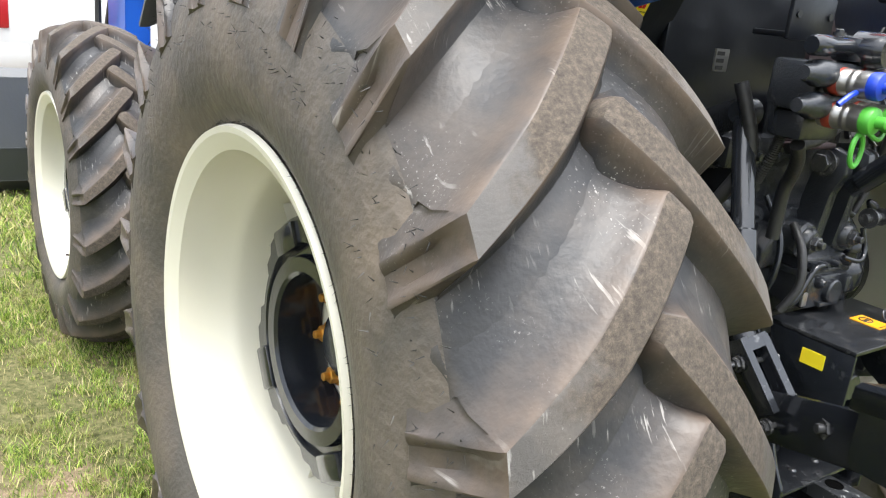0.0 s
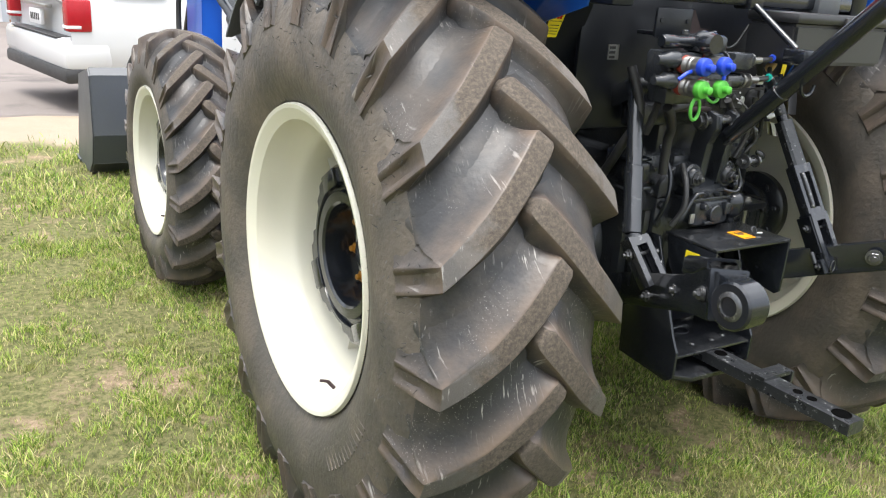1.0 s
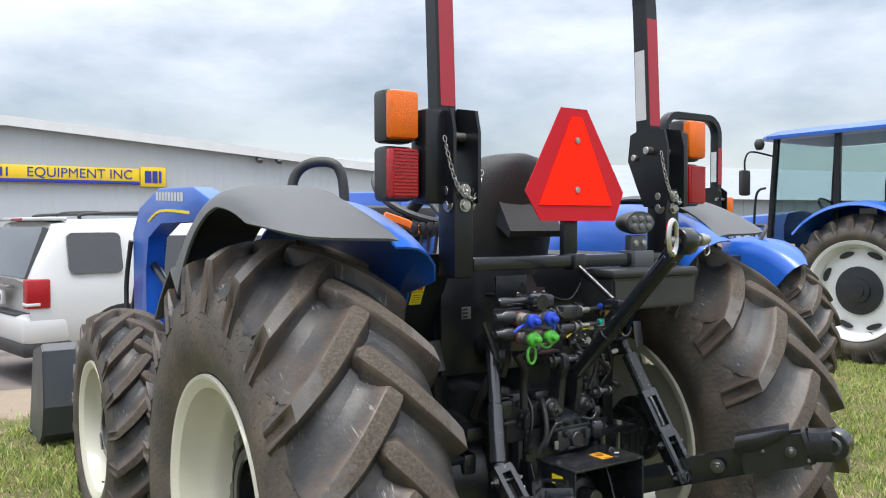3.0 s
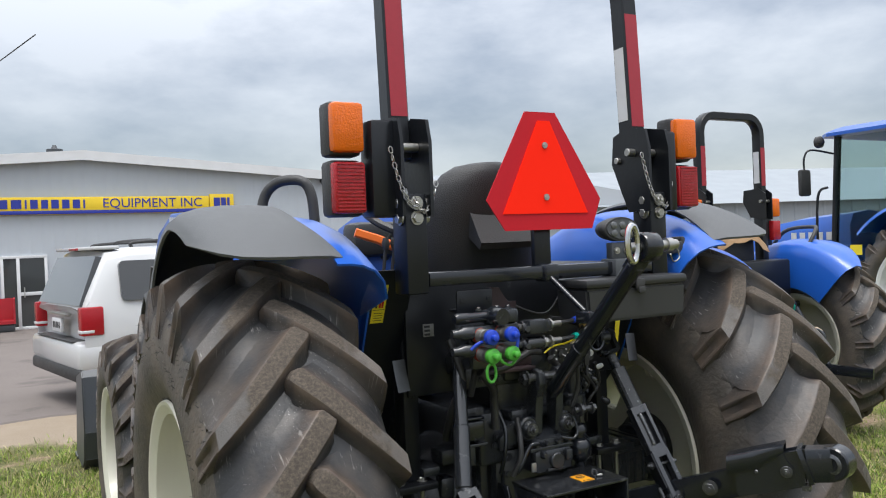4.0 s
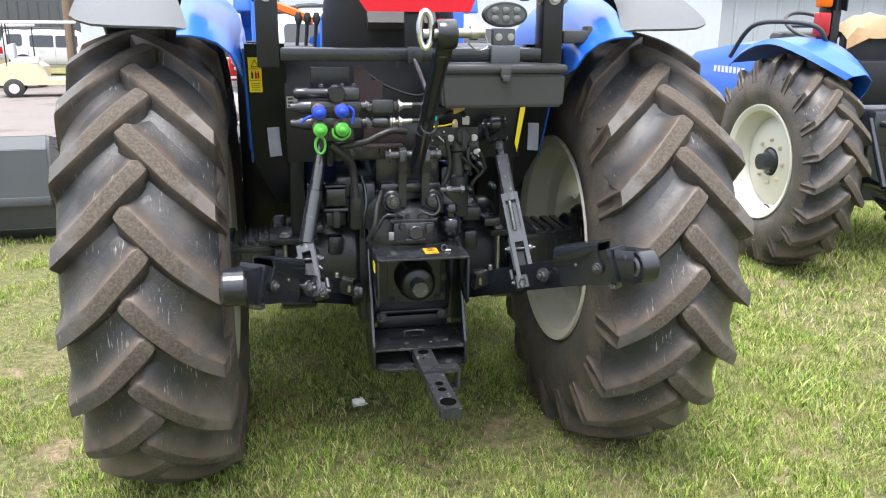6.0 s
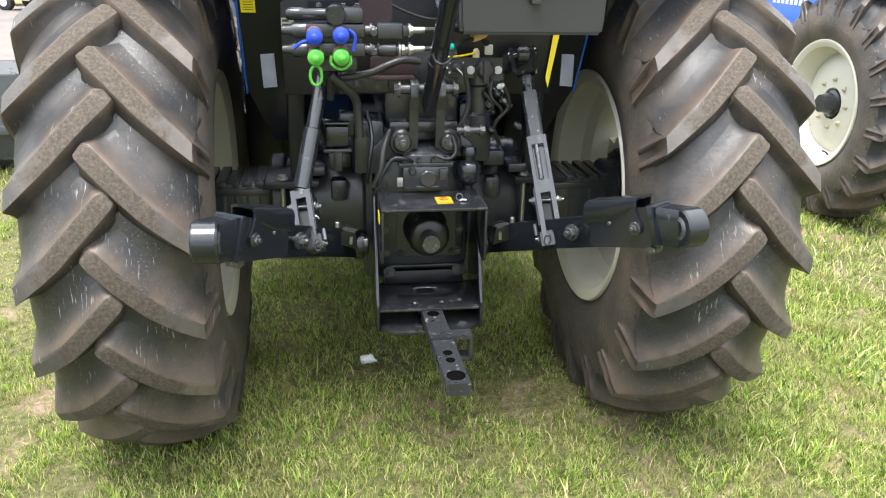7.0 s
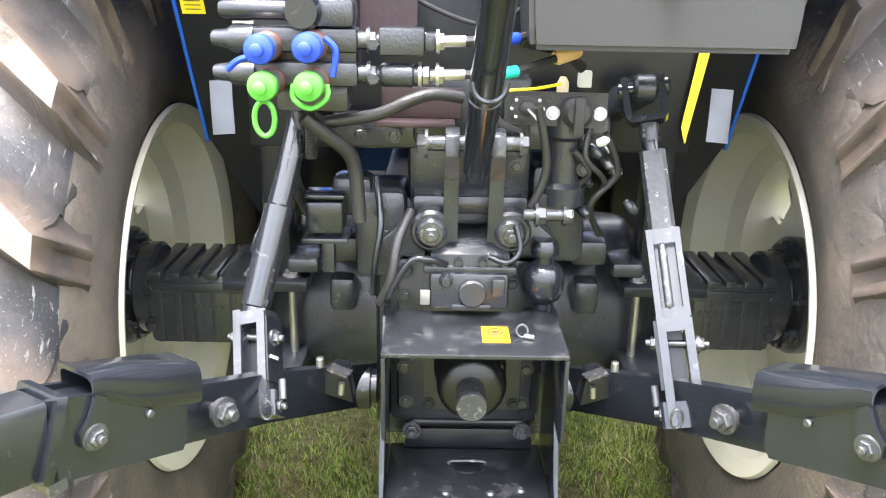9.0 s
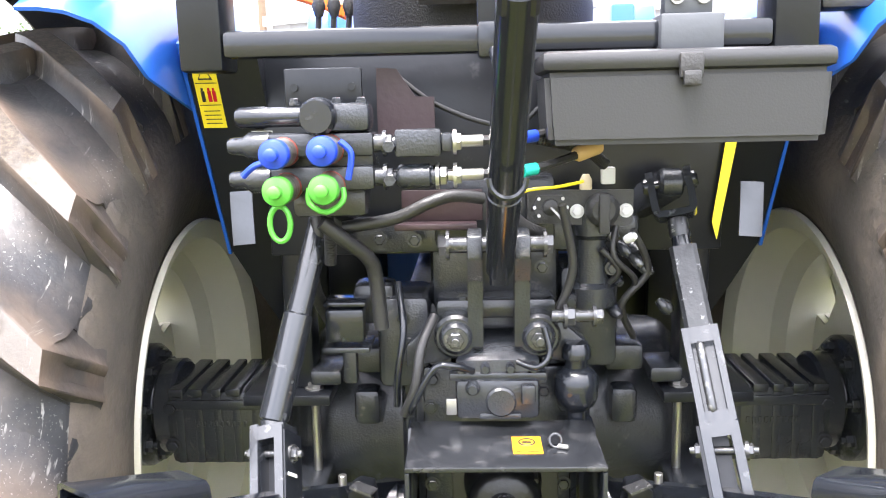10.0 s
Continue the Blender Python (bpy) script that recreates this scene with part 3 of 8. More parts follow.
def ribbed_wall(bm, x0, x1, y, z0, ztop, step=0.30, rib=0.03):
    """Metal siding with standing ribs along x, its top following ztop(x)."""
    n = max(1, int((x1 - x0) / step))
    pts = []
    for i in range(n):
        a = x0 + (x1 - x0) * i / n
        w = (x1 - x0) / n
        pts += [(a, 0), (a + w * 0.78, 0), (a + w * 0.84, -rib), (a + w * 0.94, -rib)]
    pts.append((x1, 0))
    lo = [bm.verts.new((x, y + d, z0)) for x, d in pts]
    hi = [bm.verts.new((x, y + d, ztop(x))) for x, d in pts]
    for i in range(len(pts) - 1):
        bm.faces.new((lo[i], lo[i + 1], hi[i + 1], hi[i]))
    return bm


def make_dealership():
    Y, gz = 24.5, ground_z(24.5)
    e = thing("dealership_building", "long pale metal-sided dealership with yellow and blue signs", "building", pose(0, Y, gz))
    top = lambda x: 5.06 - 0.074 * abs(x - 1.0)
    x0, x1 = -6.2, 15.0
    part("wall", ribbed_wall(B(), x0, x1, 0, 0.0, top, 0.30, 0.007), M_siding, e)
    bm = B()
    prism(bm, [(x0, 0), (x1, 0), (x1, top(x1)), (1.0, top(1.0)), (x0, top(x0))], 1, 0.05, 30.0)
    part("building_body", bm, M_siding, e)
    bm = B()
    for a, b in ((x0 - 0.2, 1.0), (1.0, x1 + 0.2)):
        prism(bm, [(a, top(a)), (b, top(b)), (b, top(b) + 0.16), (a, top(a) + 0.16)], 1, -0.22, 30.2)
    part("roof", bm, M_roof, e)
    bm = B()
    for a, b in ((x0 - 0.22, 1.0), (1.0, x1 + 0.22)):
        prism(bm, [(a, top(a) - 0.10), (b, top(b) - 0.10), (b, top(b) + 0.19), (a, top(a) + 0.19)], 1, -0.27, -0.225)
    part("roof_trim", bm, M_trim, e)
    bm = B()
    turned(bm, (0.35, 1.5, 5.06), (0.35, 1.5, 5.6), [(0, 0.14), (0.5, 0.14), (0.5, 0.24), (0.75, 0.24), (0.8, 0.1), (1, 0.05)])
    part("roof_vent", bm, M_dkgrey, e)
    # brick skirt, each brick proud of the mortar
    bm = B()
    for a, b in ((x0, -2.6), (-1.5, -1.32), (0.1, 3.6)):
        bx(bm, a, b, -0.06, 0.0, 0, 0.80)
    skirt = part("brick_skirt", bm, M_brickm, e)
    me = None
    for a, b in ((x0, -2.6), (0.1, 3.6)):
        for r in range(9):
            for k in range(int((b - a) / 0.24)):
                xx = a + 0.11 + k * 0.24 + (0.12 if r % 2 else 0)
                if xx > b - 0.1:
                    continue
                if me is None:
                    ob = part("brick", box(B(), (0, 0, 0), (0.215, 0.02, 0.07)), M_brick, skirt)
                    me = ob.data
                else:
                    ob = new("brick", me)
                    ob.parent = skirt
                ob.location = (xx, -0.064, 0.045 + r * 0.085)
    # windows and entrance
    def window(name, a, b, z0, z1, door=False):
        w = part(name, bx(B(), a, b, -0.05, 0.02, z0, z1), M_winglass, e)
        f = B()
        for q in ((a - 0.05, a + 0.03), (b - 0.03, b + 0.05)):
            bx(f, q[0], q[1], -0.10, 0.01, z0 - 0.02, z1 + 0.05, 0.006)
        bx(f, a - 0.05, b + 0.05, -0.102, 0.01, z1 - 0.02, z1 + 0.06, 0.006)
        bx(f, a - 0.05, b + 0.05, -0.102, 0.01, z0 - 0.03, z0 + 0.05, 0.006)
        if door:
            bx(f, a + 0.36, a + 0.45, -0.104, 0.01, z0, z1, 0.006)
            bx(f, a + 0.44, b, -0.104, 0.01, z0 + 0.95, z0 + 1.05, 0.006)
        part("window_frame", f, M_trim, w)
        if door:
            part("door_handle", bar(B(), [(a + 0.55, -0.12, z0 + 0.9), (a + 0.55, -0.12, z0 + 1.2)], 0.03, 0.03), M_zinc, w)
    window("window", -2.45, -1.57, 0.80, 2.06)
    window("door", -1.25, -0.12, 0.04, 2.10, True)
    window("window", -4.6, -3.55, 0.80, 2.06)
    window("window", 3.7, 4.6, 0.80, 2.06)
    # board signs: yellow over blue; names as plain bars
    s1 = part("sign_board", bx(B(), -5.0, -1.95, -0.14, -0.03, 3.18, 4.06, 0.03), M_signy, e, "yellow and blue brand sign board with plain bars")
    part("sign_panel", bx(B(), -4.98, -1.97, -0.155, -0.142, 3.20, 3.52, 0.004), M_signb, s1)
    x = -4.1
    for w in (0.12, 0.11, 0.14, 0.02, 0.12, 0.12, 0.10, 0.10, 0.12, 0.12, 0.12):
        if w > 0.05:
            part("sign_bar", bx(B(), x, x + w, -0.16, -0.142, 3.62, 3.88), M_signb, s1)
        x += w + 0.06
    text_mesh("sign_lettering", "AGRICULTURE", 0.27, M_signw, s1, pose(-4.05, -0.158, 3.255, 90), 0.012)
    bm = B()
    for k in range(6):
        a = k * math.pi / 3
        box(bm, (-4.52 + 0.12 * math.cos(a), -0.152, 3.76 + 0.12 * math.sin(a)), (0.20, 0.02, 0.05), Matrix.Rotation(-a, 3, "Y"))
    part("sign_mark", bm, M_signb, s1)
    s2 = part("sign_board", bx(B(), -1.75, 4.7, -0.12, -0.03, 3.34, 3.86, 0.02), M_signy, e, "long yellow sign with a blue lower band")
    part("sign_panel", bx(B(), -1.74, 4.69, -0.135, -0.122, 3.35, 3.46, 0.004), M_signb, s2)
    x = -1.25
    for w in (0.2, 0.27, 0.05, 0.2, 0.18, 0.2, 0.2, 0.2, 0.05):
        part("sign_bar", bx(B(), x, x + w, -0.135, -0.122, 3.52, 3.78), M_signb, s2)
        x += w + 0.09
    text_mesh("sign_lettering", "EQUIPMENT INC", 0.40, M_signb, s2, pose(1.50, -0.123, 3.53, 90), 0.016)
    s3 = part("sign_board", bx(B(), 4.72, 5.5, -0.14, -0.03, 3.30, 3.92, 0.02), M_signy, e, "yellow sign plate with blue bars")
    for a, b in ((4.85, 5.05), (5.08, 5.24), (5.28, 5.36)):
        part("sign_bar", bx(B(), a, b, -0.155, -0.142, 3.42, 3.80), M_signb, s3)
    for a in (8.6, 9.3):
        fl = part("flood_lamp", box(B(), (a, -0.2, 4.3), (0.16, 0.3, 0.14), Matrix.Rotation(0.5, 3, "X"), 0.02), M_dkgrey, e)
        part("lamp_arm", cyl(B(), (a, 0, 4.35), (a, -0.15, 4.35), 0.03), M_dkgrey, fl)
    return e


make_dealership()


def make_shed():
    gz = ground_z(40)
    e = thing("shed", "long low grey metal shed with a shallow roof", "building", pose(15, 32, gz, 0, 0, -14))
    part("wall", ribbed_wall(B(), 0, 60, 0, 0, lambda x: 3.9, 0.9, 0.05), M_siding2, e)
    bm = B()
    prism(bm, [(0.02, 0), (16, 0), (16, 3.9), (8, 5.4), (0.02, 3.9)], 1, 0.06, 0.5)
    bx(bm, 0.02, 60, 0.06, 18, 0, 3.88)
    part("building_body", bm, M_siding, e)
    bm = B()
    prism(bm, [(-0.4, 3.9), (9, 6.4), (18.4, 3.9), (9, 6.1), ], 0, -0.3, 60.3)
    part("roof", bm, M_roof, e)


make_shed()


# ---------------------------------------------------------------- wheels
def tyre(bm, R, W, rim, side, floor=None, lug_h=0.043):
    """The carcass of a farm tyre on the x axis, flattened where it stands. Materials: tread, sidewall."""
    hw = W / 2
    h = lug_h
    crown = 0.050 * R / 0.785
    prof = [(v * hw, R - h - crown * 2.0 * (v / 0.93) ** 3.3) for v in (0, 0.15, 0.30, 0.40, 0.49, 0.57, 0.64, 0.70, 0.76, 0.81, 0.855, 0.895, 0.93)]
    sw = R - h - crown * 2.0
    prof += [(0.975 * hw, sw - (sw - rim) * 0.12), (1.01 * hw, sw - (sw - rim) * 0.30), (1.03 * hw, sw - (sw - rim) * 0.48), (1.01 * hw, sw - (sw - rim) * 0.66), (0.95 * hw, sw - (sw - rim) * 0.82), (0.88 * hw, sw - (sw - rim) * 0.94), (0.84 * hw, rim + 0.004), (0.82 * hw, rim - 0.02)]
    full = [(-u, r) for u, r in prof[:0:-1]] + prof
    k, n = len(full), 132

    def at(u, r, th):
        z = r * math.sin(th)
        if floor is not None and z < floor:
            u = u * (1 + 0.9 * (floor - z) / R)
            z = floor + 0.12 * (z - floor)
        return Vector((side * u, -r * math.cos(th), z))
    vs = [[bm.verts.new(at(u, r, 2 * math.pi * i / n)) for u, r in full] for i in range(n)]
    for i in range(n):
        a, b = vs[i], vs[(i + 1) % n]
        for j in range(k - 1):
            f = bm.faces.new((a[j], a[j + 1], b[j + 1], b[j]))
            f.material_index = 0 if abs(full[j][0] + full[j + 1][0]) / 2 < 0.93 * hw and min(full[j][1], full[j + 1][1]) > sw - 0.004 else 1
    return bm


def lug(R, W, half, side, lug_w=1.0, lug_h=0.043):
    """One tread bar, its nose at the rear; half: 1 outer, -1 inner. Materials: worn top, flank."""
    bm = B()
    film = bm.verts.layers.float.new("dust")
    hw, h = W / 2, lug_h
    crown = 0.050 * R / 0.785
    base = lambda u: R - h - crown * 2.0 * (min(abs(u), 0.97 * hw) / (0.93 * hw)) ** 3.3
    tp = lambda u: R - crown * 1.28 * (min(abs(u), hw) / hw) ** 2
    at = lambda u, r, th: Vector((side * u, -r * math.cos(th), r * math.sin(th)))
    sec = [(-0.056, -0.2), (-0.047, 0.04), (-0.039, 0.22), (-0.030, 0.64), (-0.0245, 0.95), (-0.022, 1.0), (-0.015, 1.0), (-0.010, 1.0), (0.0, 1.0), (0.010, 1.0), (0.015, 1.0), (0.022, 1.0), (0.0255, 0.95), (0.034, 0.72), (0.048, 0.38), (0.066, 0.19), (0.088, 0.07), (0.112, 0.012), (0.120, -0.12)]
    nn = math.hypot(1, 1.0)
    u_a, u_b = -0.022 * hw / 0.23, 0.93 * hw
    kk = hw / 0.23

    def path(u):
        d = (u - u_a) / kk
        return -kk * (1.10 * min(d, 0.13) + 0.93 * max(d - 0.13, 0.0))
    us_ = [u_a + (u_b - u_a) * i / 17 for i in range(18)]
    v = []
    # drafted face at the nose
    for du, hk, ok in ((0.036, 0.0, 0.55), (0.024, 0.10, 0.62), (0.007, 0.93, 0.80)):
        lp = []
        for off, hh in sec:
            o = off * lug_w * ok
            uu = max(u_a - du * kk + o / nn, -0.2 * hw)
            r = base(uu) - 0.004 + (tp(uu) - base(uu) + 0.004) * (min(hh, 1.0) * hk if hh > 0 else hh)
            lp.append(bm.verts.new(at(half * uu, r, (kk * 1.10 * du / kk + o / nn) / R)))
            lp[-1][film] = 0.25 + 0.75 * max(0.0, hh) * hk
        v.append(lp)
    for u in us_:
        wf = lug_w * (1.04 - 0.10 * (u / hw))
        k = max(0.0, (u / u_b - 0.55) / 0.45) ** 2
        lp = []
        for off, hh in sec:
            o = off * wf * (1 - 0.28 * k if off > 0.07 else 1)
            uu = max(min(u + o / nn * (1 - k), 0.96 * hw), -0.16 * hw)
            r = base(uu) - 0.004 + (tp(uu) - base(uu) + 0.004) * hh
            lp.append(bm.verts.new(at(half * uu, r, (path(u) + o * ((1 - k) / nn + k * 1.2)) / R)))
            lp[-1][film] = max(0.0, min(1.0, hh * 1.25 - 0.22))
        v.append(lp)
    # past the shoulder the bar's end falls as two thin arms with a hollow between them
    r0, r1 = tp(u_b), 0.585 * R / 0.785
    wf = lug_w * 0.94
    for t in (0.05, 0.16, 0.32, 0.52, 0.76, 1.0):
        lp = []
        for off, hh in sec:
            top_u, top_r = (0.937 + 0.095 * t ** 0.75) * hw, r0 + (r1 - r0) * t
            bas_u, bas_r = (0.90 + 0.095 * t) * hw, base(u_b) + (r1 - base(u_b)) * t - 0.004
            f = hh
            if abs(off) < 0.018:
                f = 1 - min(1.0, t / 0.16) * (0.60 if abs(off) < 0.012 else 0.22)
            o = off * wf * (0.72 if off > 0.07 else 1) * (1 + (0.16 if off > 0 else 0.34) * t) * (1.0 if abs(off) < 0.03 else 1 - 0.25 * t)
            lp.append(bm.verts.new(at(half * (bas_u + (top_u - bas_u) * f), bas_r + (top_r - bas_r) * f, (path(u_b) - 0.012 * t + o * 1.2) / R)))
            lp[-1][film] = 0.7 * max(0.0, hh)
        v.append(lp)
    m = len(sec)
    for p, q in zip(v, v[1:]):
        for j in range(m - 1):
            f = bm.faces.new((p[j], p[j + 1], q[j + 1], q[j]))
            f.material_index = 0 if 5 <= j <= 10 and q in v[2:21] else 1
    for lp in (v[0], v[-1]):
        bm.faces.new(lp).material_index = 1
    return bm


def lathe_x(bm, prof, side, seg=72, mi=0):
    """A turned body on the x axis; prof: (outward, radius)."""
    lps = [[Vector((side * o, -r * math.cos(a), r * math.sin(a))) for a in [2 * math.pi * i / seg for i in range(seg)]] for o, r in prof]
    rings(bm, lps, caps=False, mi=mi)
    return bm


def wheel(parent, name, c, side, R, W, rim, nlug, nose, nose_in, style, lug_w=1.0, floor=None, lug_h=0.043, label="", paint=None):
    """Disc with its tyre, rim, hub or weight and bolts."""
    hw = W * 0.43
    k = rim / 0.390
    d = -0.055 if style == "deep" else 0.05
    bm = B()
    if style == "deep":
        prof = [(0.03, 0.345 * k), (0.0, 0.33 * k), (0.0, 0.27 * k), (-0.01, 0.20 * k), (-0.02, 0.15 * k), (-0.02, 0.07 * k), (-0.036, 0.07 * k), (-0.036, 0.15 * k), (-0.026, 0.20 * k), (-0.014, 0.27 * k), (-0.015, 0.335 * k), (0.02, 0.352 * k)]
        # six hand gaps between the disc's lobes and the rim
        lps = []
        for o, r in prof:
            lp = []
            for i in range(96):
                a = 2 * math.pi * i / 96
                g = min(1.0, max(0.0, (math.cos(6 * (a - math.pi / 2)) - 0.35) / 0.4)) if r > 0.26 * k else 0.0
                rr = r - g * 0.17 * max(0.0, r - 0.262 * k) / 0.08
                lp.append(Vector((side * o, -rr * math.cos(a), rr * math.sin(a))))
            lps.append(lp)
        rings(bm, lps, caps=False)
    else:
        lathe_x(bm, [(0.06, 0.345 * k), (0.045, 0.31 * k), (0.07, 0.25 * k), (0.075, 0.10 * k), (0.06, 0.10 * k), (0.05, 0.25 * k), (0.03, 0.31 * k), (0.045, 0.352 * k)], side)
    w = part(name, tyre(B(), R, W, rim, side, floor, lug_h), (M_rubber, M_sidewall), parent, label, pose(*c), 40)
    part("wheel_disc", bm, paint or M_cream, w)
    for half, n0 in ((1, nose), (-1, nose_in)):
        me = None
        for q in range(nlug):
            if me is None:
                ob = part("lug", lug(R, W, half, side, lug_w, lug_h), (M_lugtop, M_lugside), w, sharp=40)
                me = ob.data.copy()
            else:
                ob = new("lug", me.copy())
                ob.parent = w
            ob.data.transform(Matrix.Rotation(-radians(n0 + 360 * q / nlug), 4, "X"))
    bm = B()
    p = [(hw + 0.012, rim - 0.006), (hw + 0.014, rim + 0.004), (hw + 0.004, rim + 0.008), (hw - 0.006, rim - 0.002), (hw - 0.012, rim - 0.028), (hw - 0.05, rim - 0.036), (hw - 0.075, rim - 0.044), (hw - 0.095, rim - 0.060), (hw - 0.115, rim - 0.068), (-hw + 0.115, rim - 0.072), (-hw + 0.09, rim - 0.040), (-hw + 0.012, rim - 0.028), (-hw + 0.006, rim - 0.002), (-hw - 0.004, rim + 0.008), (-hw - 0.014, rim + 0.004), (-hw - 0.012, rim - 0.006)]
    p += [(-hw + 0.004, rim - 0.034), (-hw + 0.09, rim - 0.047), (-hw + 0.118, rim - 0.080), (hw - 0.118, rim - 0.076), (hw - 0.097, rim - 0.068), (hw - 0.077, rim - 0.052), (hw - 0.05, rim - 0.043), (hw - 0.004, rim - 0.034), (hw + 0.012, rim - 0.006)]
    lathe_x(bm, p, side, 96)
    rm = part("rim", bm, paint or M_cream, w)
    a = radians(-68)
    part("valve", cyl(cyl(B(), (side * (hw - 0.045), -(rim - 0.05) * math.cos(a), (rim - 0.055) * math.sin(a)), (side * (hw - 0.03), -(rim - 0.075) * math.cos(a), (rim - 0.075) * math.sin(a)), 0.005), (side * (hw - 0.03), -(rim - 0.075) * math.cos(a), (rim - 0.075) * math.sin(a)), (side * (hw - 0.01), -(rim - 0.080) * math.cos(a), (rim - 0.080) * math.sin(a)), 0.004), M_plum, rm)
    if R > 0.7 and style == "deep":
        # moulded marks low on the sidewall and a fine ring near the bead
        for i in range(13):
            t = radians(-58 + 2.5 * i)
            p0, p1 = [Vector((side * W / 2 * u, -r * math.cos(t + q), r * math.sin(t + q))) for u, r, q in ((0.985, 0.470, 0.0), (1.022, 0.525, 0.05))]
            part("sidewall_rib", bar(B(), [p0, p1], 0.006, 0.009, Vector((0, math.sin(t), math.cos(t)))), M_sidewall, w)
        lp = [Vector((side * W / 2 * 0.925, -0.438 * math.cos(q), 0.438 * math.sin(q))) for q in [2 * math.pi * k / 72 for k in range(73)]]
        part("bead_ring", tube(B(), lp, 0.004, 6, 0), M_sidewall, w)
        rnd = random.Random(int(1000 + 10 * c[0]))
        vs, fs = [], []
        hw2 = W / 2
        for i in range(620):
            t = rnd.uniform(-0.6, 2.4) if i > 240 else 2 * math.pi * i / 240
            if i <= 240:
                u, r, ln = 0.865 * hw2, rim + 0.012, 0.010
            else:
                row = i % 3
                u, r = ((1.0, 0.62), (1.035, 0.55), (0.97, 0.655))[row]
                u, r, ln = u * hw2 * (1 + 0.004 * rnd.random()), r * R / 0.785 + rnd.gauss(0, 0.012), rnd.uniform(0.008, 0.016)
            p0 = Vector((side * u, -r * math.cos(t), r * math.sin(t)))
            d = Vector((side * rnd.uniform(0.5, 1), rnd.gauss(0, 0.6), rnd.gauss(0, 0.6))).normalized() * ln
            e1 = Vector((rnd.gauss(0, 1), rnd.gauss(0, 1), rnd.gauss(0, 1))).normalized() * 0.0009
            e2 = d.cross(e1).normalized() * 0.0009
            b = len(vs)
            vs += [p0 + e1, p0 - e1 * 0.5 + e2, p0 - e1 * 0.5 - e2, p0 + d]
            fs += [(b, b + 1, b + 3), (b + 1, b + 2, b + 3), (b + 2, b, b + 3)]
        me = bpy.data.meshes.new("rubber_hairs")
        me.from_pydata([tuple(q) for q in vs], [], fs)
        me.materials.append(M_hair)
        ob = new("rubber_hairs", me)
        ob.parent = w
        ob["kind"] = "stuff"
    if style == "deep":
        # black cast ring with four lobed steps, bolted on the outer face
        bm = B()
        seg = 96
        outer, inner = [], []
        for i in range(seg):
            t = 2 * math.pi * i / seg
            ph = (t * 4 / (2 * math.pi)) % 1
            r = 0.240 if 0.10 < ph < 0.62 else (0.210 if 0.72 < ph < 0.98 else 0.226)
            outer.append((t, r * k))
        lp = []
        for o, f in ((0.0, 1.0), (0.066, 1.0), (0.074, 0.965), (0.074, 0.90), (0.064, 0.88), (0.064, 0.80), (0.080, 0.78), (0.080, 0.66), (0.074, 0.63), (0.03, 0.62), (-0.016, 0.61)):
            lp.append([Vector((side * o, -(rr * f if f > 0.92 else 0.215 * k * f) * math.cos(t), (rr * f if f > 0.92 else 0.215 * k * f) * math.sin(t))) for t, rr in outer])
        rings(bm, lp, caps=False)
        ww = part("wheel_weight", bm, M_gloss, w, "black cast wheel weight")
        for i in range(4):
            t = 2 * math.pi * (i + 0.36) / 4
            part("lug_pad", box(B(), (side * 0.072, -0.205 * k * math.cos(t), 0.205 * k * math.sin(t)), (0.022, 0.050, 0.085), Matrix.Rotation(-t, 3, "X"), 0.006), M_gloss, ww)
        bm = B()
        turned(bm, (side * -0.03, 0, 0), (side * 0.03, 0, 0), [(0, 0.07 * k), (0.55, 0.068 * k), (0.75, 0.060 * k), (1, 0.035 * k)])
        hub = part("hub", bm, M_cast, w)
        for i in range(8):
            t = 2 * math.pi * i / 8 + 0.2
            part("wheel_nut", hexnut(B(), (side * -0.019, -0.105 * k * math.cos(t), 0.108 * k * math.sin(t)), (side, 0, 0), 0.016, 0.020, stud=0.012), M_yzinc, w)
        for i in range(4):
            t = 2 * math.pi * (i + 0.85) / 4
            part("weight_bolt", hexnut(B(), (side * 0.058, -0.170 * k * math.cos(t), 0.170 * k * math.sin(t)), (side, 0, 0), 0.012, 0.014), M_dkgrey, ww)
    else:
        part("hub", turned(B(), (side * 0.05, 0, 0), (side * 0.15, 0, 0), [(0, 0.085 * k), (0.25, 0.085 * k), (0.35, 0.065 * k), (1, 0.055 * k)], 28), M_cast, w)
        for i in range(8):
            t = 2 * math.pi * i / 8
            part("wheel_nut", hexnut(B(), (side * 0.075, -0.150 * k * math.cos(t), 0.150 * k * math.sin(t)), (side, 0, 0), 0.011, 0.014, stud=0.006), M_tanpaint, w)
    return w


AXLE_Y, AXLE_Z = 0.05, 0.715
tractor = thing("tractor", "blue utility tractor with front loader and black rear linkage", "tractor")
wheel(tractor, "rear_wheel", (-0.808, AXLE_Y, AXLE_Z), -1, 0.785, 0.46, 0.390, 20, 15.4, 5.8, "deep", floor=-AXLE_Z + 0.004)
wheel(tractor, "rear_wheel", (0.808, AXLE_Y, AXLE_Z), 1, 0.785, 0.46, 0.390, 20, 15.4, 5.8, "deep", floor=-AXLE_Z + 0.004)
wheel(tractor, "front_wheel", (-0.82, 1.98, 0.545), -1, 0.585, 0.32, 0.33, 20, 8, -1, "deep", 0.72, floor=-0.545 + 0.004, lug_h=0.034)
wheel(tractor, "front_wheel", (0.82, 1.98, 0.545), 1, 0.585, 0.32, 0.33, 20, 8, -1, "deep", 0.72, floor=-0.545 + 0.004, lug_h=0.034)


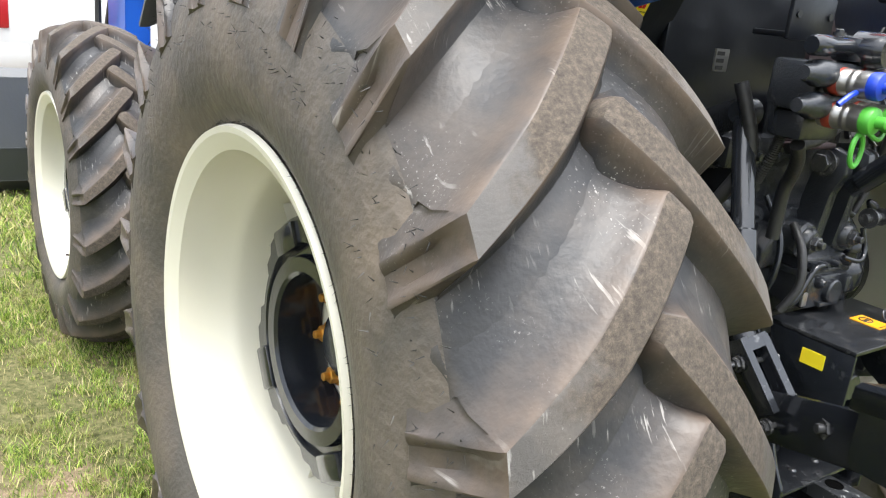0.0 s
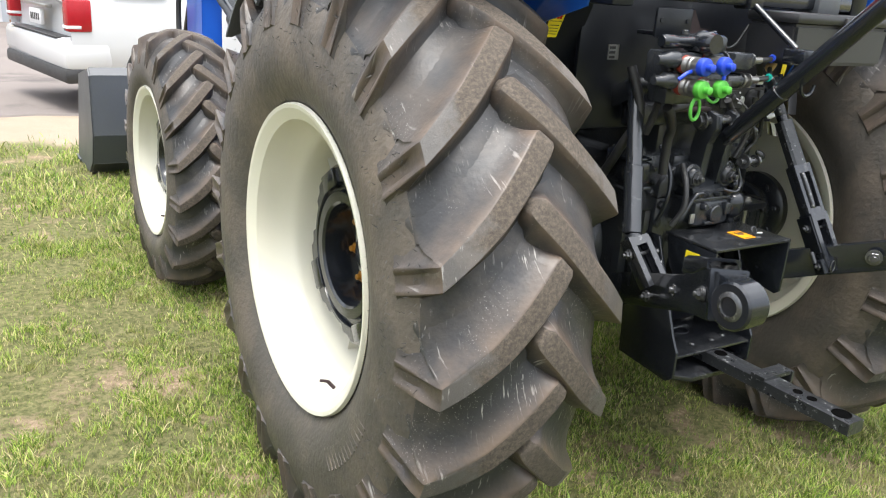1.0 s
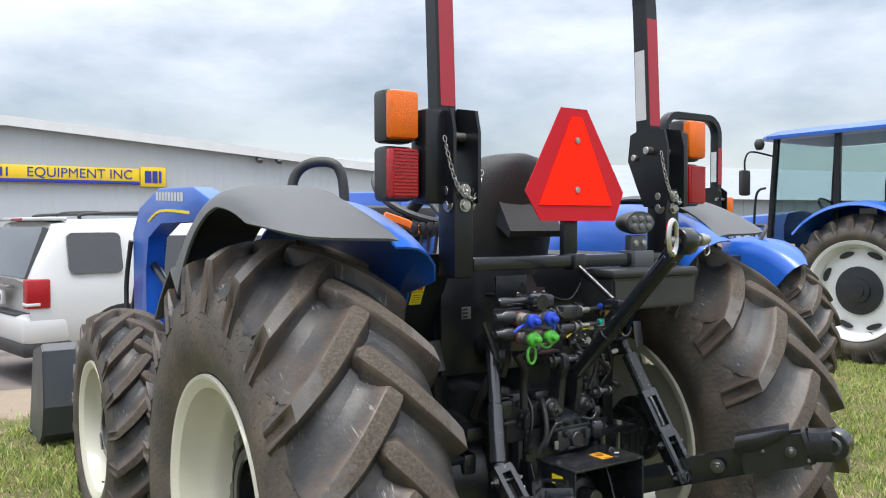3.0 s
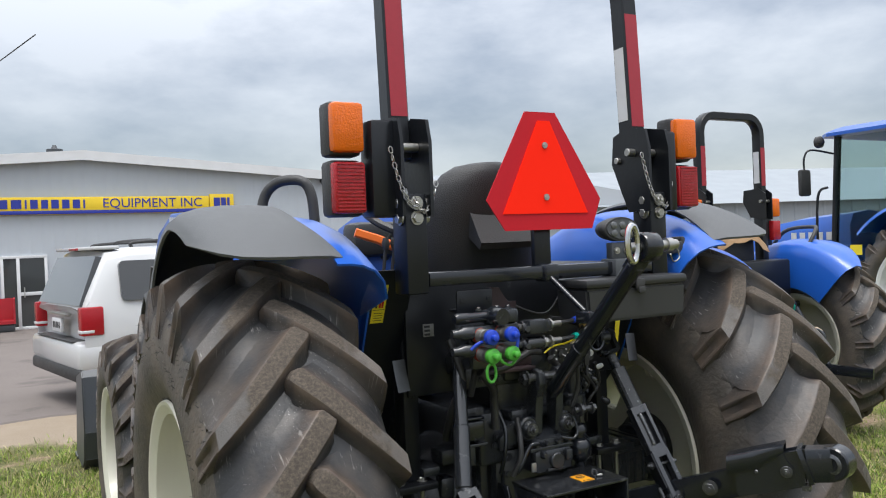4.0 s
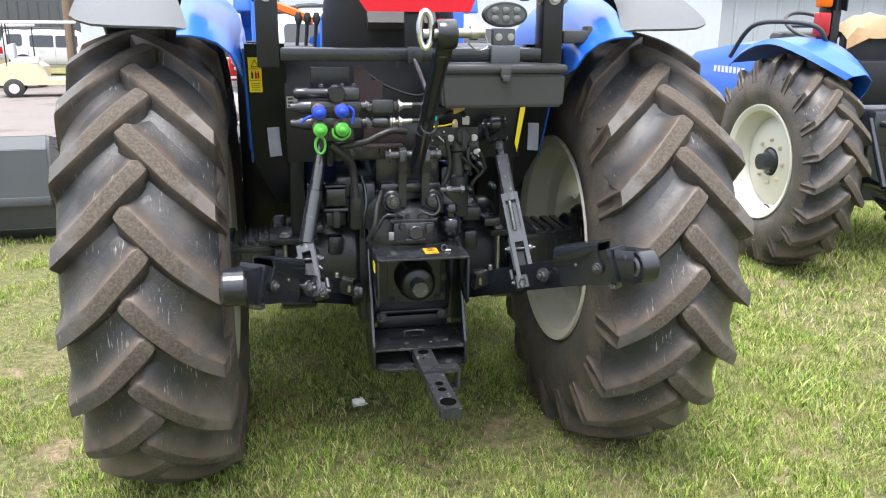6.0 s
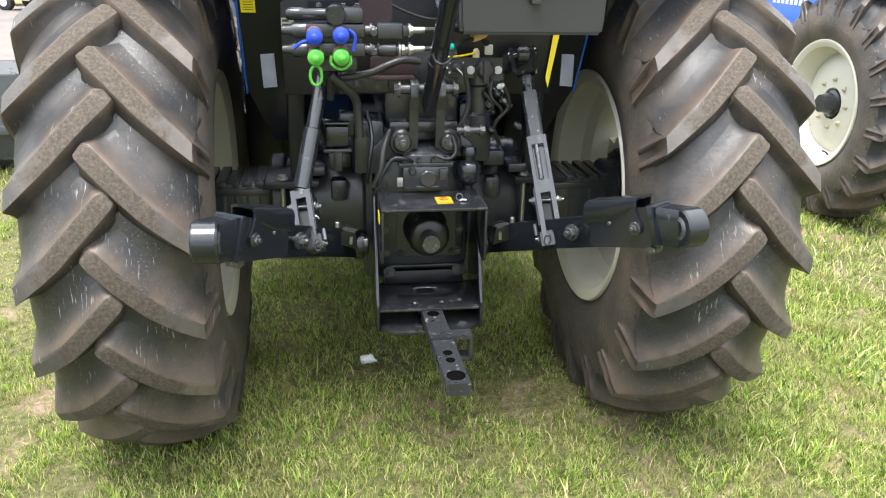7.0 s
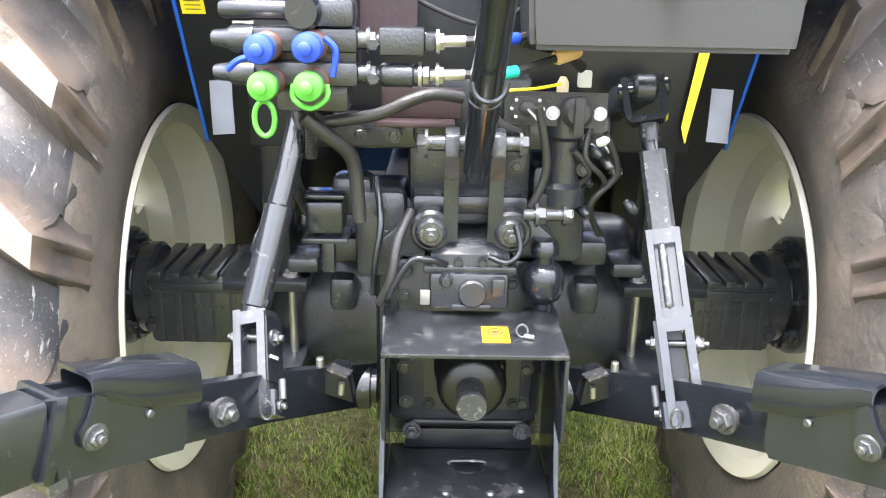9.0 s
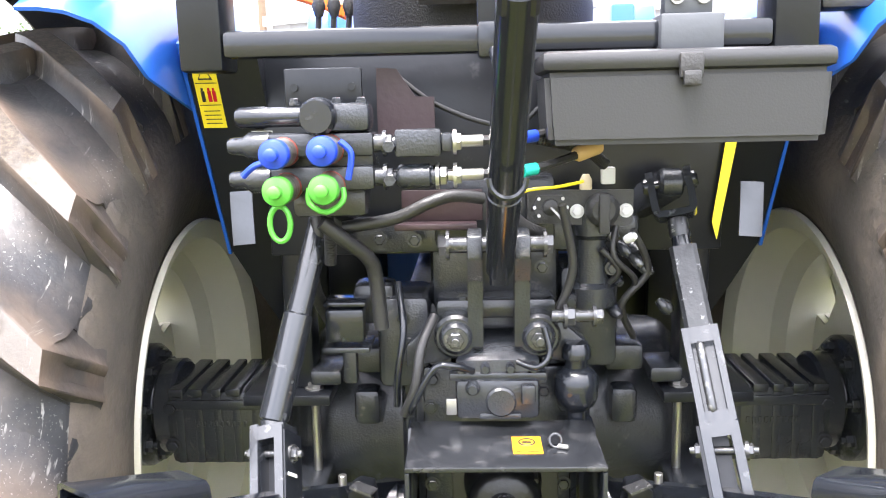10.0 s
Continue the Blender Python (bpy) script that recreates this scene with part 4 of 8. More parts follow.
# ---------------------------------------------------------------- the tractor's body
def fender(s):
    """Blue fender with its inner wall and the grey moulded cap; s: -1 left, 1 right."""
    def ring(phis, cols, dr=0.0):
        rows = []
        for ph in phis:
            a = radians(ph)
            rows.append([(s * x, max(AXLE_Y - r * math.cos(a), -0.225 + 0.49 * (1.45 - AXLE_Z - r * math.sin(a)) if x < 0.514 else -9), AXLE_Z + r * math.sin(a)) for x, r, dy, dz in cols(ph)])
        return rows if s < 0 else [r[::-1] for r in rows]
    phis = [58 + i * 4 for i in range(18)]

    def blue(ph):
        t = max(0, (70 - ph) / 12)
        return [(0.508, 0.42, 0, 0), (0.508, 0.60, 0, 0), (0.510, 0.72, 0, 0), (0.518, 0.79, 0, 0), (0.537, 0.845, 0, 0), (0.572, 0.882, 0, 0), (0.61, 0.900, 0, 0), (0.645, 0.906, 0, 0), (0.68, 0.907, 0, 0)]
    f = part("fender", sheet(B(), ring(phis, blue), 0.006), M_blue, tractor, "glossy blue fender", sharp=60)

    rows = []
    n = 22
    for i in range(n):
        row = []
        for j, (x, dr) in enumerate(((0.650, -0.016), (0.69, -0.004), (0.76, 0.0), (0.85, 0.0), (0.91, -0.006), (0.955, -0.018), (0.985, -0.038), (1.0, -0.066))):
            t = i / (n - 1)
            ph0 = (60.0, 59.6, 59.4, 59.6, 60.6, 63.0, 67.0, 73.0)[j]
            ph = ph0 + (121 - ph0) * t
            rt = 0.918 + 0.026 * math.sin(math.pi * min(1, max(0, (ph - 58) / 64)))
            r = rt + dr
            if j >= 5:
                r -= (0.02, 0.07, 0.15)[j - 5] * max(0, (ph - 88) / 33) ** 1.3
            a = radians(ph)
            x += (0.05, 0.03, 0.012, 0, 0, 0, 0, 0)[j] * min(1, max(0, (ph - 60) / 14))
            row.append((s * x, AXLE_Y - r * math.cos(a), AXLE_Z + r * math.sin(a)))
        rows.append(row if s < 0 else row[::-1])
    # its front end turns down as a skirt ahead of the tyre
    for ph, dr in ((123.0, 0.03), (125.0, 0.075), (128.0, 0.11), (132.0, 0.125), (137.0, 0.13), (142.0, 0.132)):
        a = radians(ph)
        row = []
        for j, q in enumerate(rows[21] if s < 0 else rows[21][::-1]):
            r = max(0.812, math.hypot(q[1] - AXLE_Y, q[2] - AXLE_Z) - dr * (1 if j < 5 else 0.4))
            row.append((q[0], AXLE_Y - r * math.cos(a), AXLE_Z + r * math.sin(a)))
        rows.append(row if s < 0 else row[::-1])
    cp = part("fender_cap", sheet(B(), rows, 0.008), M_plastic, f, "textured grey plastic fender cap", sharp=60)
    part("step_panel", bx(B(), s * 0.44, s * 0.572, 0.60, 0.63, 0.62, 1.44, 0.006), M_black, f)
    # handrail on the fender
    part("handrail", tube(B(), [(s * 0.66, 0.30, 1.60), (s * 0.64, 0.30, 1.70), (s * 0.60, 0.27, 1.745), (s * 0.54, 0.22, 1.745), (s * 0.515, 0.20, 1.70), (s * 0.51, 0.19, 1.60)], 0.017), M_dkplastic, f)
    return f


fender(-1)
fender(1)


def build_rops():
    for s in (-1, 1):
        bm = B()
        bx(bm, s * 0.40, s * 0.465, -0.385, -0.30, 1.39, 1.66, 0.006)
        post = part("rops_post", bm, M_black, tractor)
        bm = B()
        for dx in (-0.042, 0.042):
            prism(bm, [(-0.40, 1.60), (-0.40, 1.80), (-0.385, 1.86), (-0.30, 1.875), (-0.235, 1.85), (-0.225, 1.76), (-0.27, 1.66), (-0.30, 1.60)], 0, s * 0.4325 + dx - 0.005, s * 0.4325 + dx + 0.005)
        part("hinge_plate", bm, M_black, post)
        bm = B()
        for y, z in ((-0.36, 1.595), (-0.36, 1.635)):
            for q in (-1, 1):
                hexnut(bm, (s * 0.4325 + q * 0.036, y, z), (q, 0, 0), 0.014, 0.012)
            hexnut(bm, (s * 0.4325, -0.387, z), (0, -1, 0), 0.014, 0.012)
        part("hinge_bolt", bm, M_zinc, post)
        bm = B()
        cyl(bm, (s * 0.4325 - 0.075, -0.33, 1.79), (s * 0.4325 + 0.075, -0.33, 1.79), 0.013, bev=0.002)
        cyl(bm, (s * 0.4325 - 0.06, -0.26, 1.77), (s * 0.4325 + 0.06, -0.26, 1.77), 0.011, bev=0.002)
        part("hinge_pin", bm, M_zinc, post)
        # two loops of chain between the pins and the post
        bm = B()
        for p0, p1, sag, n in ((Vector((s * 0.4325 - 0.078, -0.40, 1.785)), Vector((s * 0.4325 - 0.01, -0.412, 1.625)), 0.045, 15), (Vector((s * 0.4325 - 0.02, -0.415, 1.650)), Vector((s * 0.4325 + 0.075, -0.37, 1.700)), 0.06, 11)):
            at = lambda t: p0.lerp(p1, t) - Vector((0, 0, 4 * sag * t * (1 - t)))
            for i in range(n):
                c, tg = at((i + 0.5) / n), (at((i + 1) / n) - at(i / n)).normalized()
                u_, v_, _ = frame_of(tg)
                w_ = u_ if i % 2 else v_
                lk = [c + tg * (0.0095 * math.cos(a)) + w_ * (0.0055 * math.sin(a)) for a in [2 * math.pi * k / 8 for k in range(9)]]
                tube(bm, lk, 0.0019, 5, 0)
        part("chain", bm, M_zinc, post)
    bm = B()
    pts = [(-0.4325, -0.285, 1.76), (-0.4325, -0.275, 1.85), (-0.4325, -0.255, 2.28)]
    for a in range(0, 91, 10):
        t = radians(a)
        pts.append((-0.4325 + 0.23 * (1 - math.cos(t)), -0.252, 2.31 + 0.23 * math.sin(t)))
    pts += [(-x, y, z) for x, y, z in pts[::-1]]
    bar(bm, pts, 0.062, 0.062, (0, 1, 0), bev=0.18)
    hoop = part("rops_hoop", bm, M_black, tractor, "black folding roll bar hoop")
    for s in (-1, 1):
        part("red_tape", bar(B(), [(s * 0.4325, -0.306, 1.88), (s * 0.4325, -0.2885, 2.25)], 0.050, 0.0015, (1, 0, 0)), M_redtape, hoop)
        part("warning_label", bar(B(), [(s * 0.4005, -0.272, 1.90), (s * 0.4005, -0.261, 2.14)], 0.0015, 0.044, (1, 0, 0)), M_whitedecal, hoop)
    # lamp brackets and lamps
    for s in (-1, 1):
        bm = B()
        bx(bm, s * 0.47, s * 0.545, -0.36, -0.28, 1.60, 1.86, 0.01)
        lb = part("lamp_bracket", bm, M_black, tractor)
        part("turn_lamp_housing", bx(B(), s * 0.555, s * 0.652, -0.325, -0.255, 1.765, 1.91, 0.014), M_dkplastic, lb)
        part("amber_lens", bx(B(), s * 0.558, s * 0.649, -0.352, -0.315, 1.773, 1.905, 0.012), M_amber, lb, "amber turn signal lens")
        part("stop_lamp_housing", bx(B(), s * 0.555, s * 0.652, -0.325, -0.255, 1.605, 1.755, 0.014), M_dkplastic, lb)
        rl = part("red_lens", bx(B(), s * 0.558, s * 0.649, -0.352, -0.315, 1.612, 1.748, 0.010), M_redlens, lb, "red ribbed stop lamp lens")
        bm = B()
        for k in range(14):
            bx(bm, s * 0.566, s * 0.641, -0.3545, -0.351, 1.62 + k * 0.0092, 1.6245 + k * 0.0092)
        part("lens_rib", bm, M_redlens, rl)


build_rops()


def build_smv():
    bm = B()
    box(bm, (0.005, -0.335, 1.50), (0.06, 0.02, 0.16), None, 0.004)
    e = part("emblem_bracket", bm, M_black, tractor)
    y = -0.372
    out = [(-0.061, 1.898), (0.047, 1.898), (0.208, 1.642), (0.172, 1.552), (-0.142, 1.552), (-0.203, 1.640)]
    pl = part("slow_vehicle_emblem", prism(B(), out, 1, y, y + 0.003), M_smvrim, e, "orange triangle with a dark red reflective border")
    cx = 0.003
    tri = [(cx - 0.022, 1.872), (cx + 0.022, 1.872), (cx + 0.153, 1.600), (cx - 0.153, 1.600)]
    part("orange_triangle", prism(B(), tri, 1, y - 0.003, y - 0.0005), M_smv, pl)
    for z in (1.80, 1.648):
        part("emblem_bolt", hexnut(B(), (cx, y - 0.004, z), (0, -1, 0), 0.007, 0.004), M_zinc, pl)


build_smv()


def build_seat():
    bm = B()
    loops = []
    for z, hw_, th in ((1.33, 0.19, 0.05), (1.36, 0.215, 0.06), (1.42, 0.226, 0.062), (1.50, 0.226, 0.060), (1.58, 0.220, 0.056), (1.65, 0.205, 0.052), (1.70, 0.182, 0.048), (1.74, 0.150, 0.042), (1.765, 0.105, 0.032), (1.775, 0.05, 0.018)):
        yc = -0.02 - 0.26 * (z - 1.33)
        lp = []
        for k in range(28):
            a = 2 * math.pi * k / 28
            cx, sy = math.cos(a), math.sin(a)
            lp.append(Vector((-0.03 + hw_ * math.copysign(abs(cx) ** 0.75, cx), yc + th * math.copysign(abs(sy) ** 0.8, sy) + 0.05 * cx * cx, z)))
        loops.append(lp)
    rings(bm, loops)
    seat = part("seat", bx(B(), -0.24, 0.24, -0.02, 0.46, 1.22, 1.36, 0.05), M_vinyl, tractor, "black vinyl operator seat")
    part("seat_back", bm, M_vinyl, seat, sharp=60)
    bm = B()
    prism(bm, [(-0.05, 1.68), (-0.10, 1.68), (-0.20, 1.52), (-0.19, 1.50), (-0.09, 1.56)], 0, -0.12, 0.10)
    part("document_holder", bm, M_dkplastic, seat)


build_seat()


def build_rear_frame():
    # cross tube and rear panel between the posts
    part("cross_tube", bx(B(), -0.40, 0.40, -0.385, -0.345, 1.408, 1.448, 0.008), M_gloss, tractor)
    bm = B()
    bx(bm, -0.39, 0.39, -0.205, -0.19, 1.08, 1.42, 0.003)
    part("rear_panel", bm, M_black, tractor)
    part("deck", bx(B(), -0.47, 0.47, 0.02, 0.9, 1.18, 1.24, 0.01), M_black, tractor)
    for s in (-1, 1):
        # side plate whose foot leans forward, with the post foot below it
        fwd = lambda z: -0.262 + 0.49 * (1.45 - z)
        bm = B()
        rings(bm, [[Vector((s * xx, yy, z)) for xx, yy in ((xi, fwd(z)), (xo, fwd(z)), (xo, fwd(z) + 0.035), (xi, fwd(z) + 0.035))] for xi, xo, z in ((0.385, 0.505, 1.455), (0.382, 0.503, 1.30), (0.378, 0.499, 1.07), (0.372, 0.464, 0.98), (0.366, 0.43, 0.90))])
        fr = part("side_frame", bm, M_black, tractor)
        part("post_foot", bx(bx(B(), s * 0.335, s * 0.385, -0.16, -0.09, 0.82, 1.30, 0.006), s * 0.30, s * 0.46, -0.20, -0.02, 0.80, 0.82, 0.003), M_black, fr)
        bm = B()
        bar(bm, [(s * 0.424, -0.248, 1.108), (s * 0.428, -0.236, 1.160), (s * 0.430, -0.228, 1.197)], 0.038, 0.005, (1, 0, 0), bev=0.3)
        part("reflector_plate", bm, M_bright, fr, "bare grey metal end plate")
        part("edge_strip", bar(B(), [(s * 0.509, fwd(1.45) + 0.02, 1.45), (s * 0.507, fwd(1.30) + 0.02, 1.30), (s * 0.503, fwd(1.07) + 0.02, 1.07)], 0.006, 0.04, (1, 0, 0)), M_blue, fr, "blue painted edge")
        # sticker: two pictograms over lines of print
        slab = lambda bm, x0, x1, z0, z1, d: rings(bm, [[Vector((s * xx, fwd(z) - dd, z)) for xx, dd in ((x0, d), (x1, d), (x1, d + 0.0012), (x0, d + 0.0012))] for z in (z0, z1)])
        bm = B()
        slab(bm, 0.457, 0.497, 1.304, 1.414, 0.0005)
        st = part("warning_sticker", bm, M_yellow, fr, "yellow pictogram warning sticker")
        bm = B()
        for z in (1.342, 1.378):
            slab(bm, 0.459, 0.495, z, z + 0.0014, 0.0018)
        for k in range(4):
            slab(bm, 0.463, 0.490, 1.311 + k * 0.007, 1.3126 + k * 0.007, 0.0018)
        part("sticker_print", bm, M_ink, st)
        for q_, mt in ((0.467, M_smvrim), (0.475, M_smvrim), (0.486, M_ink)):
            bm = B()
            slab(bm, q_ - 0.003, q_ + 0.003, 1.348, 1.366, 0.0018)
            slab(bm, q_ - 0.0015, q_ + 0.002, 1.3662, 1.371, 0.0018)
            part("sticker_pictogram", bm, mt, st)
        bm = B()
        rings(bm, [[Vector((s * (0.477 + w), fwd(z) - dd, z)) for w, dd in ((-h_, 0.0018), (h_, 0.0018), (h_, 0.003), (-h_, 0.003))] for h_, z in ((0.012, 1.384), (0.0012, 1.407))])
        tri = part("sticker_triangle", bm, M_ink, st)
        bm = B()
        rings(bm, [[Vector((s * (0.477 + w), fwd(z) - dd, z)) for w, dd in ((-h_, 0.003), (h_, 0.003), (h_, 0.0042), (-h_, 0.0042))] for h_, z in ((0.009, 1.3865), (0.0012, 1.403))])
        part("triangle_field", bm, M_yellow, tri)
    # toolbox
    bm = B()
    rows = [(0.072, 0.445, 1.275), (0.068, 0.448, 1.30), (0.064, 0.452, 1.375)]
    lps = [[(a, -0.47, z), (b, -0.47, z), (b, -0.32, z), (a, -0.32, z)] for a, b, z in rows]
    rings(bm, [[Vector(p) for p in lp] for lp in lps])
    bmesh.ops.bevel(bm, geom=list(bm.edges), offset=0.008, segments=2, affect="EDGES")
    tb = part("toolbox", bm, M_boxplastic, tractor, "dark grey plastic toolbox with a lid")
    part("lid", bx(B(), 0.060, 0.456, -0.476, -0.316, 1.374, 1.402, 0.010), M_boxplastic, tb)
    bm = B()
    bx(bm, 0.243, 0.275, -0.484, -0.474, 1.362, 1.396, 0.003)
    bx(bm, 0.247, 0.271, -0.490, -0.482, 1.352, 1.372, 0.003)
    part("latch", bm, M_dkplastic, tb)


build_rear_frame()


# ---------------------------------------------------------------- rear linkage and drive line
def build_driveline():
    bm = B()
    bx(bm, -0.17, 0.17, -0.22, 1.2, 0.50, 1.00, 0.03)
    bx(bm, -0.145, 0.145, -0.27, -0.20, 0.56, 0.93, 0.025)
    bx(bm, -0.11, 0.11, -0.24, 0.3, 0.98, 1.14, 0.02)
    house = part("transmission_housing", bm, M_cast, tractor)
    for s in (-1, 1):
        bm = B()
        turned(bm, (s * 0.16, AXLE_Y, 0.705), (s * 0.46, AXLE_Y, 0.705), [(0, 0.198), (0.06, 0.20), (0.10, 0.192), (0.56, 0.186), (0.63, 0.178), (0.69, 0.158), (0.74, 0.135), (0.80, 0.128), (0.84, 0.14), (0.95, 0.14), (1.0, 0.10)], 48)
        bx(bm, s * 0.215, s * 0.265, AXLE_Y - 0.20, AXLE_Y - 0.12, 0.74, 0.81, 0.012)
        bell = part("axle_bell", bm, M_cast, house)
        bm = B()
        bx(bm, s * 0.45, s * 0.665, AXLE_Y - 0.095, AXLE_Y + 0.095, 0.615, 0.775, 0.018)
        tube_ = part("axle_tube", bm, M_cast, house)
        for k in range(5):
            x = 0.470 + k * 0.039
            w_ = 0.031 if k != 2 else 0.022
            part("rib", bx(B(), s * x, s * (x + w_), AXLE_Y - 0.104, AXLE_Y + 0.100, 0.765, 0.782, 0.004), M_cast, tube_)
            part("rib", bx(B(), s * (x + 0.004), s * (x + 0.020), AXLE_Y - 0.0968, AXLE_Y - 0.090, 0.622, 0.763, 0.0015), M_cast, tube_)
        part("rib", bx(B(), s * 0.455, s * 0.66, AXLE_Y - 0.1005, AXLE_Y - 0.09, 0.735, 0.757, 0.004), M_cast, tube_)
        # raised casting marks, too small to read
        for k in range(9):
            part("cast_mark", bx(B(), s * (0.50 + k * 0.012), s * (0.507 + k * 0.012), AXLE_Y - 0.0985, AXLE_Y - 0.094, 0.700, 0.712, 0.001), M_cast, tube_)
        part("end_collar", turned(B(), (s * 0.655, AXLE_Y, 0.712), (s * 0.700, AXLE_Y, 0.712), [(0, 0.092), (0.15, 0.100), (0.8, 0.100), (1, 0.085)], 32), M_cast, tube_)
        for zz in (0.66, 0.74):
            part("collar_bolt", hexnut(B(), (s * 0.655, AXLE_Y - 0.095, zz), (0, -1, 0), 0.012, 0.012), M_cast, tube_)
        bm = B()
        turned(bm, (s * 0.695, AXLE_Y, AXLE_Z), (s * 0.752, AXLE_Y, AXLE_Z), [(0, 0.07), (0.2, 0.075), (0.35, 0.122), (0.5, 0.130), (0.95, 0.130), (1, 0.12)], 40)
        for k in range(8):
            t = 2 * math.pi * k / 8 + 0.2
            hexnut(bm, (s * 0.715, AXLE_Y - 0.105 * math.cos(t), AXLE_Z + 0.105 * math.sin(t)), (-s, 0, 0), 0.014, 0.016, stud=0.008)
        part("hub_flange", bm, M_cast, house)
        # drop bolts from the axle bracket
        bm = B()
        for x in (0.335, 0.41):
            cyl(bm, (s * x, -0.16, 0.62), (s * x, -0.16, 0.80), 0.008, seg=10)
            hexnut(bm, (s * x, -0.16, 0.82), (0, 0, 1), 0.013, 0.012)
        part("stay_bolt", bm, M_zinc, house)
        bm = B()
        prism(bm, [(-0.24, 0.66), (-0.24, 0.60), (-0.16, 0.56), (-0.06, 0.60), (-0.06, 0.66)], 0, s * 0.31, s * 0.43, bev=0.008)
        part("stay_bracket", bm, M_cast, house)
    # cover plate, ports and bolts on the rear face
    bm = B()
    bx(bm, -0.125, 0.125, -0.285, -0.262, 0.60, 0.90, 0.008)
    rnd = random.Random(3)
    for x in (-0.108, -0.036, 0.036, 0.108):
        for z in (0.62, 0.88):
            hexnut(bm, (x, -0.285, z), (0, -1, 0), 0.010, 0.009)
    for z in (0.69, 0.76, 0.83):
        for x in (-0.112, 0.112):
            hexnut(bm, (x, -0.285, z), (0, -1, 0), 0.010, 0.009)
    part("rear_cover", bm, M_cast, house)
    # hydraulic lift cover block with small lines over it
    bm = B()
    bx(bm, -0.068, 0.066, -0.37, -0.26, 0.838, 0.905, 0.010)
    bx(bm, -0.078, 0.078, -0.362, -0.25, 0.900, 0.914, 0.004)
    rings(bm, [[Vector((x, y, z)) for x, y, z in ((-w, y0, zz), (w, y0, zz), (w, -0.25, zz), (-w, -0.25, zz))] for w, y0, zz in ((0.066, -0.355, 0.913), (0.066, -0.352, 0.932), (0.056, -0.33, 0.950), (0.040, -0.29, 0.956))])
    cyl(bm, (0.004, -0.384, 0.872), (0.004, -0.365, 0.872), 0.024, seg=24, bev=0.003)
    turned(bm, (-0.040, -0.385, 0.893), (-0.040, -0.362, 0.893), [(0, 0.007), (0.4, 0.012), (1, 0.012)], 14)
    bx(bm, -0.030, 0.036, -0.378, -0.366, 0.842, 0.852, 0.003)
    bx(bm, 0.036, 0.058, -0.384, -0.365, 0.868, 0.900, 0.004)
    for q_ in (-0.058, -0.02, 0.02, 0.056):
        turned(bm, (q_, -0.372, 0.922), (q_, -0.35, 0.922), [(0, 0.006), (0.3, 0.008), (1, 0.008)], 10)
    blk = part("valve_block", bm, M_cast, house)
    part("tag", bx(B(), -0.083, -0.066, -0.372, -0.366, 0.848, 0.875, 0.002), M_zinc, blk, "bare metal tag")
    bm = B()
    bx(bm, -0.10, 0.10, -0.30, -0.22, 0.985, 1.02, 0.012)
    for s in (-1, 1):
        cyl(bm, (s * 0.066, -0.345, 0.968), (s * 0.066, -0.24, 0.968), 0.036, seg=28, bev=0.005)
        turned(bm, (s * 0.066, -0.357, 0.968), (s * 0.066, -0.34, 0.968), [(0, 0.020), (0.3, 0.026), (1, 0.028)], 24)
        prism(bm, [(s * 0.060, 1.005), (s * 0.105, 0.985), (s * 0.150, 0.945), (s * 0.150, 0.905), (s * 0.075, 0.920)], 1, -0.31, -0.25, bev=0.006)
    tb = part("top_link_bracket", bm, M_cast, house)
    for s in (-1, 1):
        part("pivot_nut", hexnut(B(), (s * 0.066, -0.357, 0.968), (0, -1, 0), 0.014, 0.012, stud=0.010), M_bolt, tb)
    for x in (-0.034, 0.040):
        bm = B()
        prism(bm, [(-0.30, 0.93), (-0.345, 0.95), (-0.35, 1.06), (-0.375, 1.10), (-0.37, 1.135), (-0.34, 1.145), (-0.31, 1.12), (-0.30, 1.04)], 0, x - 0.012, x + 0.012, bev=0.004)
        part("rocker_arm", bm, M_cast, tb)
    part("rocker_pin", hexnut(hexnut(cyl(B(), (-0.075, -0.345, 1.118), (0.075, -0.345, 1.118), 0.013), (-0.075, -0.345, 1.118), (-1, 0, 0), 0.018, 0.016), (0.075, -0.345, 1.118), (1, 0, 0), 0.016, 0.014), M_bolt, tb)
    # lift cylinder tower behind, right and left of it
    lh = part("lift_housing", bx(bx(B(), -0.24, 0.24, -0.26, -0.22, 1.09, 1.15, 0.010), -0.10, 0.10, -0.272, -0.218, 1.1, 1.22, 0.012), M_cast, house)
    part("side_block", bx(B(), -0.20, -0.11, -0.28, -0.14, 0.86, 1.02, 0.015), M_cast, lh)
    part("side_block", bx(B(), -0.24, -0.17, -0.27, -0.20, 0.97, 1.04, 0.012), M_cast, lh)
    part("side_block", bx(B(), 0.11, 0.21, -0.24, -0.10, 0.88, 1.06, 0.015), M_cast, lh)
    part("spring_can", turned(B(), (0.16, -0.26, 1.0), (0.16, -0.26, 1.16), [(0, 0.04), (0.2, 0.04), (0.25, 0.03), (0.7, 0.03), (0.75, 0.038), (1, 0.038)], 20), M_cast, lh)
    part("rock_shaft", cyl(B(), (-0.30, -0.13, 1.12), (0.30, -0.13, 1.12), 0.035, seg=24, bev=0.004), M_cast, lh)
    part("step_box", bx(bx(B(), -0.277, -0.214, -0.335, -0.265, 0.958, 1.013, 0.005), -0.280, -0.211, -0.33, -0.27, 1.016, 1.024, 0.003), M_gloss, house)
    part("step_foot", bx(bx(B(), -0.284, -0.206, -0.335, -0.26, 0.940, 0.950, 0.003), -0.255, -0.232, -0.31, -0.28, 0.88, 0.9405, 0.004), M_cast, house)
